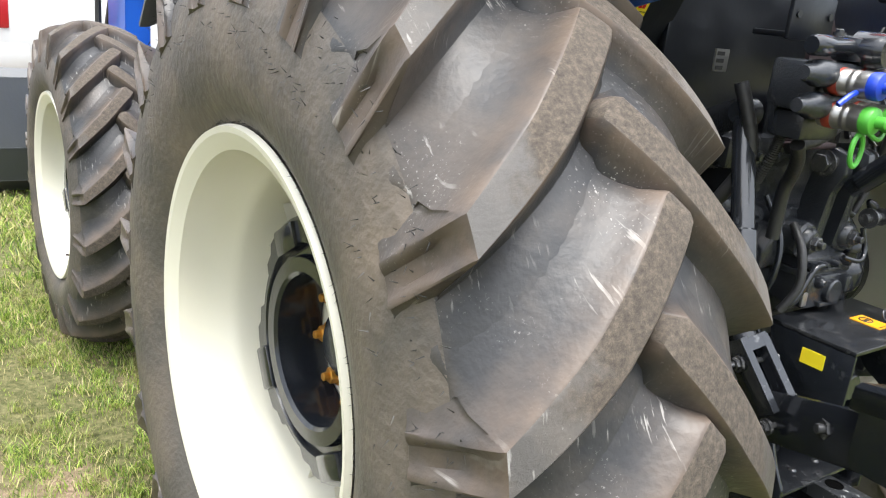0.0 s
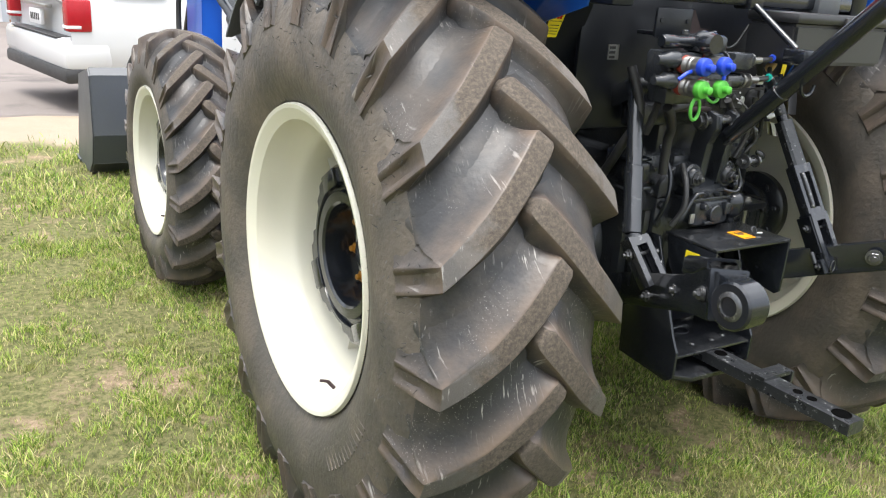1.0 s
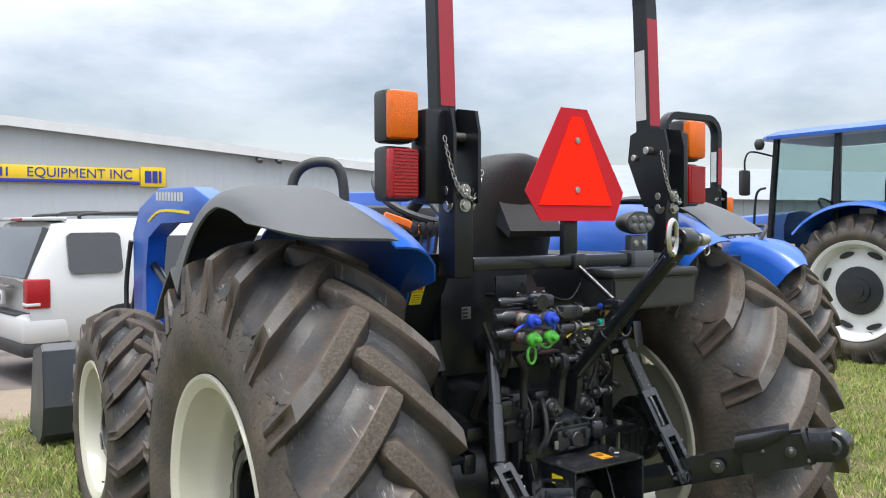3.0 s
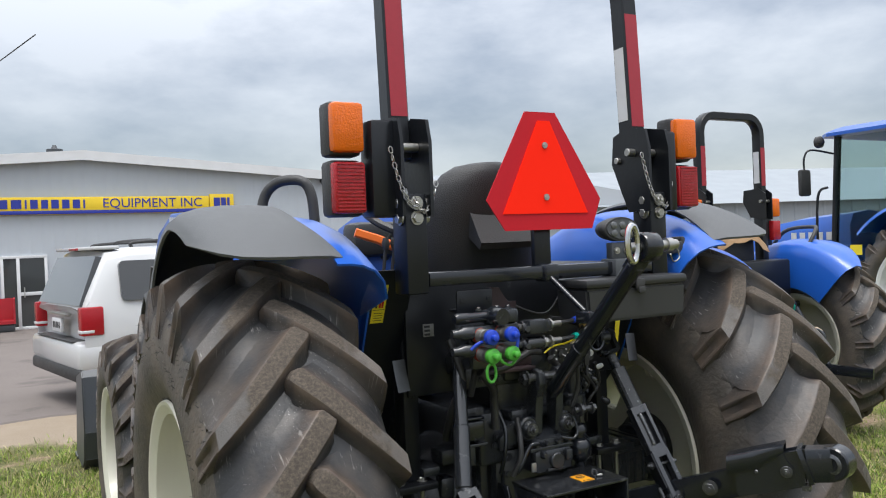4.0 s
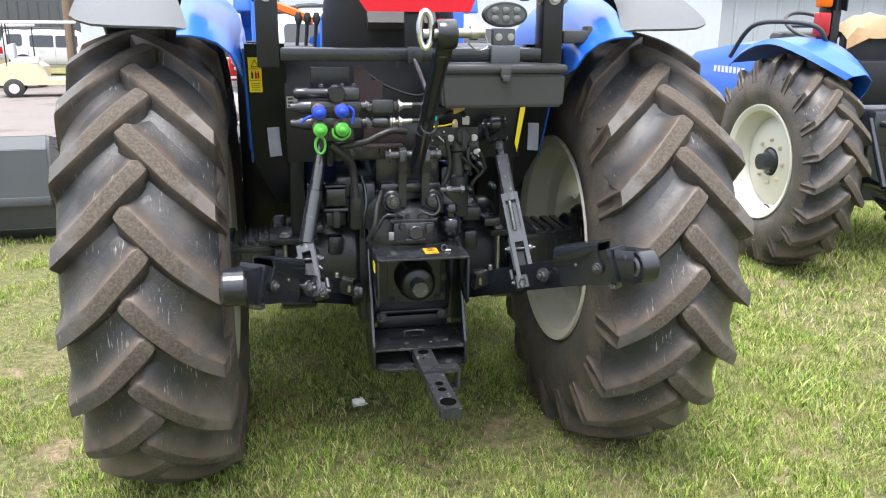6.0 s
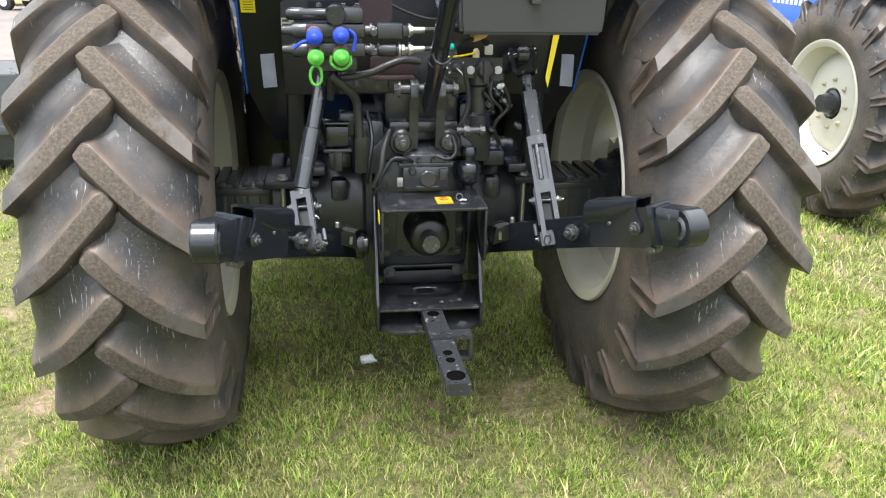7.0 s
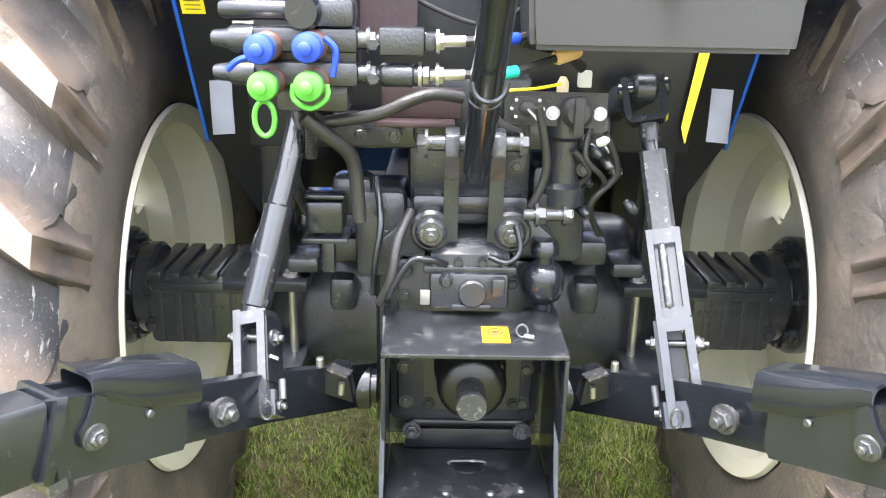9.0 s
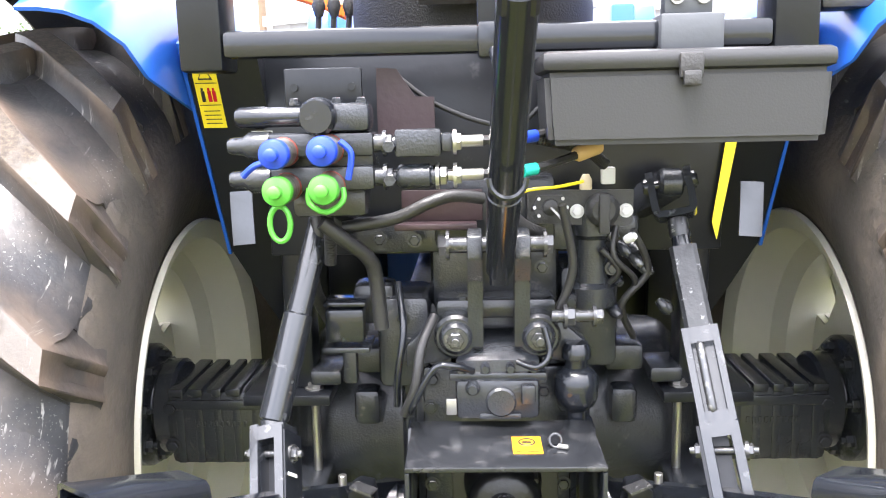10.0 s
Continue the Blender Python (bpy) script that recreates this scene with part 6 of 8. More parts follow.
def fork(parent, p, q):
    """Two cheeks with a slot and a cross bolt."""
    bm = B()
    sd = Vector((0.95, -0.25, 0.1)).normalized()
    ax = (q - p)
    inner = -1 if p.x > 0 else 1
    for o in (-0.0205, 0.0205):
        end = q if o * inner > 0 else p + ax * 0.78
        bar(bm, [p + sd * o, end + sd * o], 0.015, 0.050, sd, bev=0.14)
    bar(bm, [p, p + ax * 0.13], 0.0555, 0.0495, sd, bev=0.14)
    f = part("rod_fork", bm, M_worn3, parent)
    # lower clevis block, dark bar for the slot's shade, raised mark on the cheek
    part("slot_lining", bar(B(), [p + ax * 0.14 + Vector((0, 0.016, 0)), p + ax * 0.76 + Vector((0, 0.016, 0))], 0.025, 0.010, sd), M_black, f)
    ck = sd * 0.0285 * inner
    part("cheek_plate", bar(B(), [p + ax * 0.06 + ck + Vector((0, 0.006, 0)), p + ax * 0.70 + ck + Vector((0, 0.006, 0))], 0.006, 0.054, sd, bev=0.1), M_black, f)
    part("cheek_mark", bar(B(), [p + ax * 0.40 + ck * 1.12 - Vector((0, 0.006, 0)), p + ax * 0.43 + ck * 1.12 - Vector((0, 0.006, 0))], 0.002, 0.026, sd), M_whitedecal, f, "worn white stamped mark")
    part("clevis_block", bar(B(), [p + ax * 0.78 + ck * 0.5, q + ck * 0.5 + ax * 0.02], 0.046, 0.044, sd, bev=0.2), M_gloss, f)
    for t in (0.24, 0.90):
        c = p + ax * t
        part("fork_bolt", cyl(hexnut(hexnut(B(), c + sd * 0.031, sd, 0.0105, 0.010, stud=0.007), c - sd * 0.031, -sd, 0.0105, 0.010, stud=0.007), c - sd * 0.036, c + sd * 0.036, 0.006, seg=10), M_bolt, f)
    sp = p + ax * 0.74 + ck * 1.5
    part("spring_pin", cyl(B(), sp - ax * 0.10, sp + ax * 0.10, 0.0062, seg=12, bev=0.001), M_bolt, f)
    lp = [p + ax * 0.86 + ck * 0.8 + Vector((0.009 * math.cos(t), -0.034, 0.004 + 0.016 * math.sin(t))) for t in [2 * math.pi * k / 10 for k in range(11)]]
    part("lynch_pin", tube(B(), lp, 0.0019, 6, 2), M_bolt, f)
    return f


build_links()


def build_remotes():
    """Hydraulic remotes: two slices, four capped couplers and their levers."""
    v = part("remote_valve", bx(B(), -0.318, -0.175, -0.440, -0.36, 1.222, 1.298, 0.008), M_cast, tractor)
    part("lower_body", bx(B(), -0.300, -0.190, -0.425, -0.36, 1.175, 1.2215, 0.010), M_cast, v)
    for z in (1.283, 1.236):
        part("spool_end", turned(B(), (-0.378, -0.455, z), (-0.318, -0.455, z), [(0, 0.010), (0.08, 0.012), (0.35, 0.0135), (0.5, 0.020), (1, 0.020)], 16), M_cast, v)
        part("spool_body", bx(B(), -0.345, -0.172, -0.468, -0.43, z - 0.017, z + 0.017, 0.006), M_cast, v)
        part("spool_cap", hexnut(turned(B(), (-0.172, -0.452, z), (-0.128, -0.452, z), [(0, 0.013), (0.35, 0.013), (0.4, 0.010), (0.8, 0.010), (1, 0.008)], 16), (-0.158, -0.452, z), (1, 0, 0), 0.014, 0.012), M_cast, v)
        part("plug", cyl(B(), (-0.150, -0.478, z - 0.004), (-0.150, -0.462, z - 0.004), 0.009, seg=6, bev=0.001), M_cast, v)
    # upper lever block is cast square, the lower one turned
    part("lever_block", bx(bx(B(), -0.142, -0.078, -0.474, -0.432, 1.264, 1.302, 0.004), -0.0785, -0.062, -0.470, -0.436, 1.270, 1.296, 0.004), M_cast, v)
    part("lever_block", turned(B(), (-0.142, -0.452, 1.236), (-0.080, -0.452, 1.236), [(0, 0.013), (0.1, 0.018), (0.75, 0.018), (0.8, 0.015), (1, 0.015)], 20), M_cast, v)
    part("relief_pipe", turned(B(), (-0.366, -0.45, 1.322), (-0.265, -0.45, 1.322), [(0, 0.012), (0.06, 0.0155), (0.4, 0.0155), (0.45, 0.014), (1, 0.014)], 18), M_gloss, v)
    part("relief_body", bx(B(), -0.27, -0.175, -0.475, -0.42, 1.300, 1.340, 0.010), M_cast, v)
    part("relief_knob", turned(B(), (-0.245, -0.45, 1.322), (-0.245, -0.500, 1.322), [(0, 0.026), (0.75, 0.026), (0.85, 0.024), (1, 0.022)], 24), M_gloss, v)
    for x in (-0.285, -0.225, -0.19):
        part("body_bolt", hexnut(B(), (x, -0.44, 1.340), (0, 0, 1), 0.007, 0.008), M_cast, v)
    for x, z, mt, lb in ((-0.298, 1.274, M_capblue, "blue"), (-0.234, 1.277, M_capblue, "blue"), (-0.296, 1.225, M_capgreen, "green"), (-0.234, 1.226, M_capgreen, "green")):
        c = part("coupler", turned(B(), (x, -0.45, z), (x, -0.526, z), [(0, 0.020), (0.42, 0.020), (0.45, 0.0185), (0.49, 0.0185), (0.52, 0.020), (0.58, 0.020), (0.61, 0.0185), (0.65, 0.0185), (0.68, 0.020), (1, 0.0195)], 28), M_zinc, v)
        part("ring", turned(B(), (x, -0.458, z), (x, -0.472, z), [(0, 0.0203), (0.2, 0.0209), (0.8, 0.0209), (1, 0.0203)], 28), M_redring, c)
        part("dust_cap", turned(B(), (x, -0.515, z), (x, -0.551, z), [(0, 0.0195), (0.08, 0.0205), (0.36, 0.0205), (0.46, 0.019), (0.5, 0.016), (0.55, 0.009), (0.94, 0.009), (1.0, 0.006)], 28), mt, c, lb + " plastic dust cap")
        if lb == "blue":
            s = -1 if x < -0.26 else 1
            part("cap_strap", tube(B(), [(x, -0.50, z - 0.01), (x + s * 0.030, -0.505, z - 0.015), (x + s * 0.05, -0.50, z - 0.030)] if s < 0 else [(x + 0.02, -0.50, z + 0.012), (x + 0.035, -0.50, z - 0.005), (x + 0.030, -0.50, z - 0.04)], 0.0045, 8), mt, c)
        else:
            lp = [(x + 0.003 + 0.014 * math.cos(t) - 0.004, -0.515, z - 0.045 + 0.024 * math.sin(t)) for t in [2 * math.pi * k / 12 for k in range(13)]] if x < -0.26 else [(x - 0.024, -0.50, z + 0.0), (x - 0.024, -0.505, z - 0.02), (x, -0.51, z - 0.032), (x + 0.022, -0.505, z - 0.018), (x + 0.022, -0.50, z)]
            part("cap_strap", tube(B(), lp, 0.004, 8, 3), mt, c)
    # lever links with zinc ferrules running towards the top link
    for z, tape in ((1.283, M_capblue), (1.236, M_teal)):
        r = part("lever_rod", tube(B(), [(-0.09, -0.45, z), (0.0, -0.445, z + 0.002), (0.06, -0.42, z + 0.006), (0.16, -0.34, z + 0.03)], 0.0065, 8), M_hose, v)
        bm = B()
        hexnut(bm, (-0.085, -0.451, z), (1, 0, 0), 0.014, 0.014)
        cyl(bm, (-0.07, -0.45, z), (-0.02, -0.448, z + 0.001), 0.0085, seg=14)
        hexnut(bm, (-0.06, -0.45, z), (1, 0, 0), 0.013, 0.010)
        part("ferrule", bm, M_zinc, r)
        part("tape", cyl(B(), (0.036, -0.436, z + 0.003), (0.056, -0.424, z + 0.005), 0.009, seg=14), tape, r)
    part("tan_wrap", turned(B(), (0.118, -0.372, 1.256), (0.158, -0.352, 1.268), [(0, 0.009), (0.1, 0.012), (0.9, 0.012), (1, 0.010)], 14), M_tan, v)
    bm = B()
    bx(bm, -0.313, -0.197, -0.375, -0.366, 1.325, 1.392, 0.003)
    bx(bm, -0.300, -0.21, -0.367, -0.30, 1.327, 1.337, 0.003)
    for x in (-0.298, -0.212):
        cyl(bm, (x, -0.378, 1.364), (x, -0.372, 1.364), 0.006, seg=10)
    mp = part("mount_plate", bm, M_black, tractor)
    part("valve_bracket", prism(B(), [(-0.180, 1.392), (-0.149, 1.390), (-0.121, 1.348), (-0.092, 1.347), (-0.092, 1.30), (-0.110, 1.285), (-0.180, 1.285)], 1, -0.335, -0.327), M_plum, mp, "dark reddish primer bracket")
    part("valve_bracket", bx(bx(B(), -0.16, -0.03, -0.335, -0.30, 1.140, 1.150, 0.002), -0.15, -0.02, -0.30, -0.292, 1.150, 1.20, 0.002), M_plum, mp, "dark reddish primer bracket")
    # trailer socket plate
    k = part("socket_plate", prism(B(), [(0.052, 1.142), (0.215, 1.136), (0.222, 1.142), (0.222, 1.194), (0.052, 1.196)], 1, -0.292, -0.285), M_dkplastic, tractor, "black plate with a switch and a round socket")
    part("switch_body", prism(B(), [(0.060, 1.168), (0.070, 1.150), (0.108, 1.150), (0.118, 1.168), (0.108, 1.188), (0.070, 1.188)], 1, -0.302, -0.292), M_dkplastic, k)
    part("switch_boot", turned(B(), (0.089, -0.301, 1.169), (0.089, -0.310, 1.169), [(0, 0.014), (0.6, 0.013), (1, 0.006)], 18), M_hose, k)
    part("toggle", tube(B(), [(0.089, -0.310, 1.169), (0.100, -0.325, 1.158), (0.112, -0.335, 1.143)], 0.0022, 6), M_zinc, k)
    for x, z in ((0.070, 1.156), (0.108, 1.156), (0.070, 1.183), (0.108, 1.183), (0.063, 1.169), (0.115, 1.169)):
        part("plate_screw", cyl(B(), (x, -0.305, z), (x, -0.300, z), 0.0028, seg=8), M_whitedecal, k)
    part("round_socket", turned(B(), (0.171, -0.292, 1.164), (0.171, -0.318, 1.164), [(0, 0.027), (0.6, 0.027), (0.8, 0.024), (1, 0.018)], 28), M_dkplastic, k)
    part("socket_flap", bx(B(), 0.163, 0.180, -0.325, -0.316, 1.128, 1.192, 0.003), M_dkplastic, k)
    for x in (0.132, 0.210):
        part("plate_bolt", hexnut(B(), (x, -0.292, 1.161), (0, -1, 0), 0.0085, 0.006), M_whitedecal, k)
    part("vent_plug", turned(B(), (0.146, -0.29, 1.196), (0.146, -0.29, 1.220), [(0, 0.010), (0.6, 0.010), (1, 0.005)], 12), M_tanpaint, k)
    part("white_connector", bx(B(), 0.168, 0.190, -0.31, -0.295, 1.205, 1.232, 0.003), M_whitedecal, k)
    part("yellow_wire", tube(B(), [(0.02, -0.31, 1.18), (0.05, -0.315, 1.198), (0.10, -0.312, 1.203), (0.14, -0.305, 1.21)], 0.0028, 6), M_yellow, k)
    # ribbed conduits that hang behind the top link
    for pts in ([(0.03, -0.33, 1.285), (0.09, -0.33, 1.275), (0.14, -0.32, 1.262), (0.175, -0.305, 1.235)], [(-0.262, -0.37, 1.20), (-0.258, -0.36, 1.15), (-0.262, -0.34, 1.09)], [(0.02, -0.34, 1.17), (0.045, -0.335, 1.145), (0.075, -0.325, 1.13)]):
        bm = B()
        sp_ = spline(pts, 16)
        lps = []
        for k in range(len(sp_) - 1):
            d_ = (sp_[k + 1] - sp_[k]).normalized()
            e1_ = d_.cross(Vector((0.3, 0.9, 0.3))).normalized()
            e2_ = d_.cross(e1_)
            for f_, r_ in ((0.0, 0.0078), (0.2, 0.0098), (0.6, 0.0098), (0.8, 0.0078)):
                c_ = sp_[k].lerp(sp_[k + 1], f_)
                lps.append([c_ + e1_ * r_ * math.cos(a) + e2_ * r_ * math.sin(a) for a in [2 * math.pi * h / 10 for h in range(10)]])
        rings(bm, lps)
        part("ribbed_conduit", bm, M_hose, tractor)
    # slanted yellow warning strip and white plug further in
    st = part("warning_strip", prism(B(), [(0.3795, 1.098), (0.3705, 1.128), (0.3925, 1.290), (0.4115, 1.290)], 1, -0.214, -0.212), M_yellow, tractor, "long yellow warning sticker")
    part("white_plug", turned(B(), (0.205, -0.33, 1.12), (0.215, -0.345, 1.128), [(0, 0.007), (0.6, 0.008), (1, 0.005)], 12), M_whitedecal, tractor)
    lab = part("serial_plate", bx(B(), -0.385, -0.352, -0.305, -0.302, 1.265, 1.30), M_zinc, tractor, "small printed metal plate")
    bm = B()
    for i in range(3):
        bx(bm, -0.382, -0.365, -0.3065, -0.3049, 1.268 + i * 0.011, 1.274 + i * 0.011)
    part("plate_print", bm, M_ink, lab)


build_remotes()


M_ledglass = mk("led_lens_glass", (0.10, 0.105, 0.11), None, 20, 0.12, bump=0, coat=0.5)


def build_worklamp():
    bm = B()
    bx(bm, 0.235, 0.325, -0.400, -0.330, 1.40, 1.455, 0.004)
    bx(bm, 0.245, 0.315, -0.375, -0.345, 1.455, 1.505, 0.004)
    w = part("work_lamp", bm, M_dkgrey, tractor, "oval work lamp on the cross tube")
    c = Vector((0.281, -0.355, 1.546))
    bm = B()
    seg = 28
    lps = []
    for y, k in ((0.045, 0.55), (0.03, 0.85), (0.0, 1.0), (-0.022, 1.0), (-0.026, 0.95)):
        lps.append([c + Vector((0.070 * k * math.cos(t), y, 0.038 * k * math.sin(t))) for t in [2 * math.pi * i / seg for i in range(seg)]])
    rings(bm, lps)
    part("lamp_housing", bm, M_dkplastic, w)
    bm = B()
    rings(bm, [[c + Vector((0.060 * math.cos(t), y, 0.030 * math.sin(t))) for t in [2 * math.pi * i / seg for i in range(seg)]] for y in (-0.024, -0.029)])
    part("lamp_face", bm, M_dkgrey, w)
    for i in range(3):
        for j in range(2):
            part("led_lens", turned(B(), c + Vector((-0.034 + i * 0.034, -0.029, -0.012 + j * 0.024)), c + Vector((-0.034 + i * 0.034, -0.035, -0.012 + j * 0.024)), [(0, 0.012), (0.6, 0.011), (1, 0.005)], 14), M_ledglass, w)
    bm = B()
    for x in (0.262, 0.300):
        hexnut(bm, (x, -0.377, 1.48), (0, -1, 0), 0.008, 0.006)
    part("lamp_bolt", bm, M_zinc, w)
    # right grey socket box beyond the post
    part("socket_box", bx(bx(B(), 0.475, 0.56, -0.36, -0.30, 1.46, 1.50, 0.006), 0.555, 0.575, -0.355, -0.305, 1.445, 1.515, 0.006), M_dkplastic, tractor)


build_worklamp()


def build_front():
    """Console, wheel, hood, front axle, loader arms and bucket."""
    bm = B()
    rows = []
    for i in range(9):
        y = 0.85 + 1.55 * i / 8
        zt = 1.50 - 0.02 * i - 0.05 * max(0, i - 6) ** 1.5
        wd = 0.30 - 0.004 * i
        rows.append([(-wd, y, 0.80), (-wd, y, zt - 0.16), (-wd * 0.86, y, zt - 0.05), (-wd * 0.5, y, zt), (0, y, zt + 0.015), (wd * 0.5, y, zt), (wd * 0.86, y, zt - 0.05), (wd, y, zt - 0.16), (wd, y, 0.80)])
    rings(bm, [[Vector(p) for p in r] for r in rows])
    h = part("hood", bm, M_blue, tractor, "blue engine hood")
    bm = B()
    bx(bm, -0.22, 0.22, 1.2, 2.35, 0.50, 0.85, 0.03)
    part("engine_block", bm, M_cast, tractor)
    bm = B()
    bx(bm, -0.66, 0.66, 1.90, 2.06, 0.42, 0.60, 0.04)
    for s in (-1, 1):
        turned(bm, (s * 0.60, 1.98, 0.545), (s * 0.76, 1.98, 0.545), [(0, 0.10), (0.5, 0.13), (1, 0.13)], 24)
    part("front_axle", bm, M_cast, tractor)
    # step and tank beside the frame
    for s in (-1, 1):
        bm = B()
        bx(bm, s * 0.30, s * 0.62, 0.75, 1.25, 0.62, 1.05, 0.05)
        bx(bm, s * 0.40, s * 0.72, 0.85, 1.20, 0.34, 0.37, 0.005)
        bar(bm, [(s * 0.45, 0.87, 0.37), (s * 0.45, 0.87, 0.65)], 0.03, 0.03)
        part("step", bm, M_black, tractor)
    bm = B()
    bx(bm, -0.22, 0.22, 0.72, 0.95, 1.20, 1.56, 0.04)
    con = part("dash_console", bm, M_blue, tractor, "blue dash console with black panel")
    part("dash_panel", bx(B(), -0.18, 0.18, 0.66, 0.80, 1.48, 1.62, 0.03), M_dkplastic, con)
    c, ax = Vector((-0.02, 0.47, 1.66)), Vector((0, -0.55, 0.83)).normalized()
    u = Vector((1, 0, 0))
    v = ax.cross(u)
    lp = [c + (u * math.cos(t) + v * math.sin(t)) * 0.20 for t in [2 * math.pi * k / 32 for k in range(33)]]
    sw = part("steering_wheel", tube(B(), lp, 0.015, 8, 0), M_dkplastic, tractor, "black steering wheel")
    bm = B()
    for k in range(3):
        t = 2 * math.pi * k / 3 + 0.5
        tube(bm, [c, c + (u * math.cos(t) + v * math.sin(t)) * 0.20], 0.010, 8, 0)
    cyl(bm, c - ax * 0.02, c + ax * 0.03, 0.045, seg=20)
    cyl(bm, c, Vector((-0.02, 0.78, 1.45)), 0.025)
    part("wheel_spokes", bm, M_dkplastic, sw)
    # consoles with an orange lever on the left
    for s in (-1, 1):
        part("side_console", bx(B(), s * 0.26, s * 0.47, -0.15, 0.45, 1.24, 1.44, 0.03), M_dkplastic, tractor)
    part("hand_lever", bar(B(), [(-0.40, 0.12, 1.57), (-0.33, 0.10, 1.545), (-0.28, 0.09, 1.52)], 0.03, 0.028, (0, 1, 0), bev=0.3), M_orangehandle, tractor, "orange hand lever")
    bm = B()
    for k in range(4):
        tube(bm, [(-0.34 + 0.03 * k, 0.05, 1.42), (-0.33 + 0.03 * k, 0.04, 1.52)], 0.006, 8, 0)
        turned(bm, (-0.33 + 0.03 * k, 0.04, 1.51), (-0.33 + 0.03 * k, 0.04, 1.55), [(0, 0.008), (0.5, 0.014), (1, 0.008)], 12)
    part("control_lever", bm, M_dkplastic, tractor)
    # loader
    for s in (-1, 1):
        x = s * 0.55
        bm = B()
        out = [(2.62, 0.62), (2.70, 1.02), (2.70, 1.50), (2.55, 1.64), (2.15, 1.735), (1.55, 1.72), (1.32, 1.66), (1.28, 1.56), (1.50, 1.56), (2.10, 1.56), (2.36, 1.48), (2.42, 1.30), (2.40, 0.95), (2.46, 0.62)]
        prism(bm, out, 0, x - 0.05, x + 0.05, bev=0.010)
        arm = part("loader_arm", bm, M_blue, tractor, "blue loader arm")
        part("arm_lower", bar(B(), [(x, 2.58, 0.72), (x, 3.15, 0.46), (x, 3.85, 0.30)], 0.09, 0.16, (1, 0, 0), bev=0.15), M_blue, arm)
        bm = B()
        n = 9
        for k in range(n):
            bx(bm, x + s * 0.0512, x + s * 0.0530, 1.70 + k * 0.055, 1.737 + k * 0.055, 1.655 + 0.002 * k, 1.70 + 0.002 * k)
        part("arm_bars", bm, M_whitedecal, arm)
        part("arm_stripe", bar(B(), [(x + s * 0.0512, 1.60, 1.60), (x + s * 0.0512, 2.10, 1.615), (x + s * 0.0512, 2.35, 1.56)], 0.003, 0.014, (1, 0, 0), smooth=4), M_yellow, arm)
        part("boom_cylinder", cyl(cyl(B(), (x - s * 0.0, 1.45, 0.95), (x, 2.05, 1.18), 0.038), (x, 2.05, 1.18), (x, 2.45, 1.33), 0.022), M_black, arm)
        part("mast", bx(B(), s * 0.44, s * 0.52, 1.25, 1.42, 0.45, 1.66, 0.012), M_blue, arm)
        part("bucket_cylinder", cyl(cyl(B(), (x, 2.64, 1.38), (x, 2.92, 0.92), 0.034), (x, 2.92, 0.92), (x, 3.84, 0.58), 0.02), M_black, arm)
        part("loader_hose", tube(B(), [(x + s * 0.06, 2.70, 1.45), (x + s * 0.07, 2.78, 1.2), (x + s * 0.07, 2.76, 0.95), (x + s * 0.06, 2.66, 0.80)], 0.014, 8), M_hose, arm)
    bm = B()
    out = [(3.87, 0.68), (3.91, 0.72), (4.30, 0.64), (4.55, 0.03), (4.53, 0.005), (4.07, 0.01), (3.93, 0.10), (3.85, 0.30)]
    side_ = [prism(B(), out, 0, x, x + 0.02) for x in (-0.93, 0.91)]
    shell = [(4.30, 0.74), (3.91, 0.72), (3.87, 0.68), (3.85, 0.30), (3.93, 0.10), (4.07, 0.01), (4.57, 0.005)]
    for (y0, z0), (y1, z1) in zip(shell[1:], shell[2:]):
        bar(bm, [(-0.92, (y0 + y1) / 2, (z0 + z1) / 2), (0.92, (y0 + y1) / 2, (z0 + z1) / 2)], math.hypot(y1 - y0, z1 - z0) + 0.01, 0.016, (0, y1 - y0, z1 - z0))
    bu = part("loader_bucket", bm, M_dkgrey, tractor, "dark grey steel loader bucket")
    for q in side_:
        part("end_plate", q, M_dkgrey, bu)
    part("cutting_edge", bx(B(), -0.94, 0.94, 4.43, 4.61, 0.004, 0.022, 0.003), M_dkgrey, bu)
    bm = B()
    for s in (-1, 1):
        for o in (-0.07, 0.07):
            prism(bm, [(3.77, 0.22), (3.89, 0.18), (3.90, 0.62), (3.81, 0.64)], 0, s * 0.55 + o - 0.008, s * 0.55 + o + 0.008)
    part("bucket_bracket", bm, M_dkgrey, bu)


build_front()


# ---------------------------------------------------------------- neighbours in the row
def plain_fender(parent, s, x0, x1, R, cy, cz, ph0, ph1, mat=None, taper=0.0):
    """A curved wing over the wheel; taper draws its outer edge in towards the tail."""
    rows = []
    n, wide = 16, x1
    for i in range(n):
        a = radians(ph0 + (ph1 - ph0) * i / (n - 1))
        x1 = wide - taper * max(0.0, 1 - i / 6) ** 2
        row = [(s * x, cy - r * math.cos(a), cz + r * math.sin(a)) for x, r in ((x0, R * 0.55), (x0, R * 0.86), (x0 + 0.02, R * 0.96), (x0 + 0.07, R * 1.01), ((x0 + x1) / 2, R * 1.03), (x1 - 0.03, R * 1.01), (x1, R * 0.97))]
        rows.append(row if s < 0 else row[::-1])
    return part("fender", sheet(B(), rows, 0.008), mat or M_blue, parent)


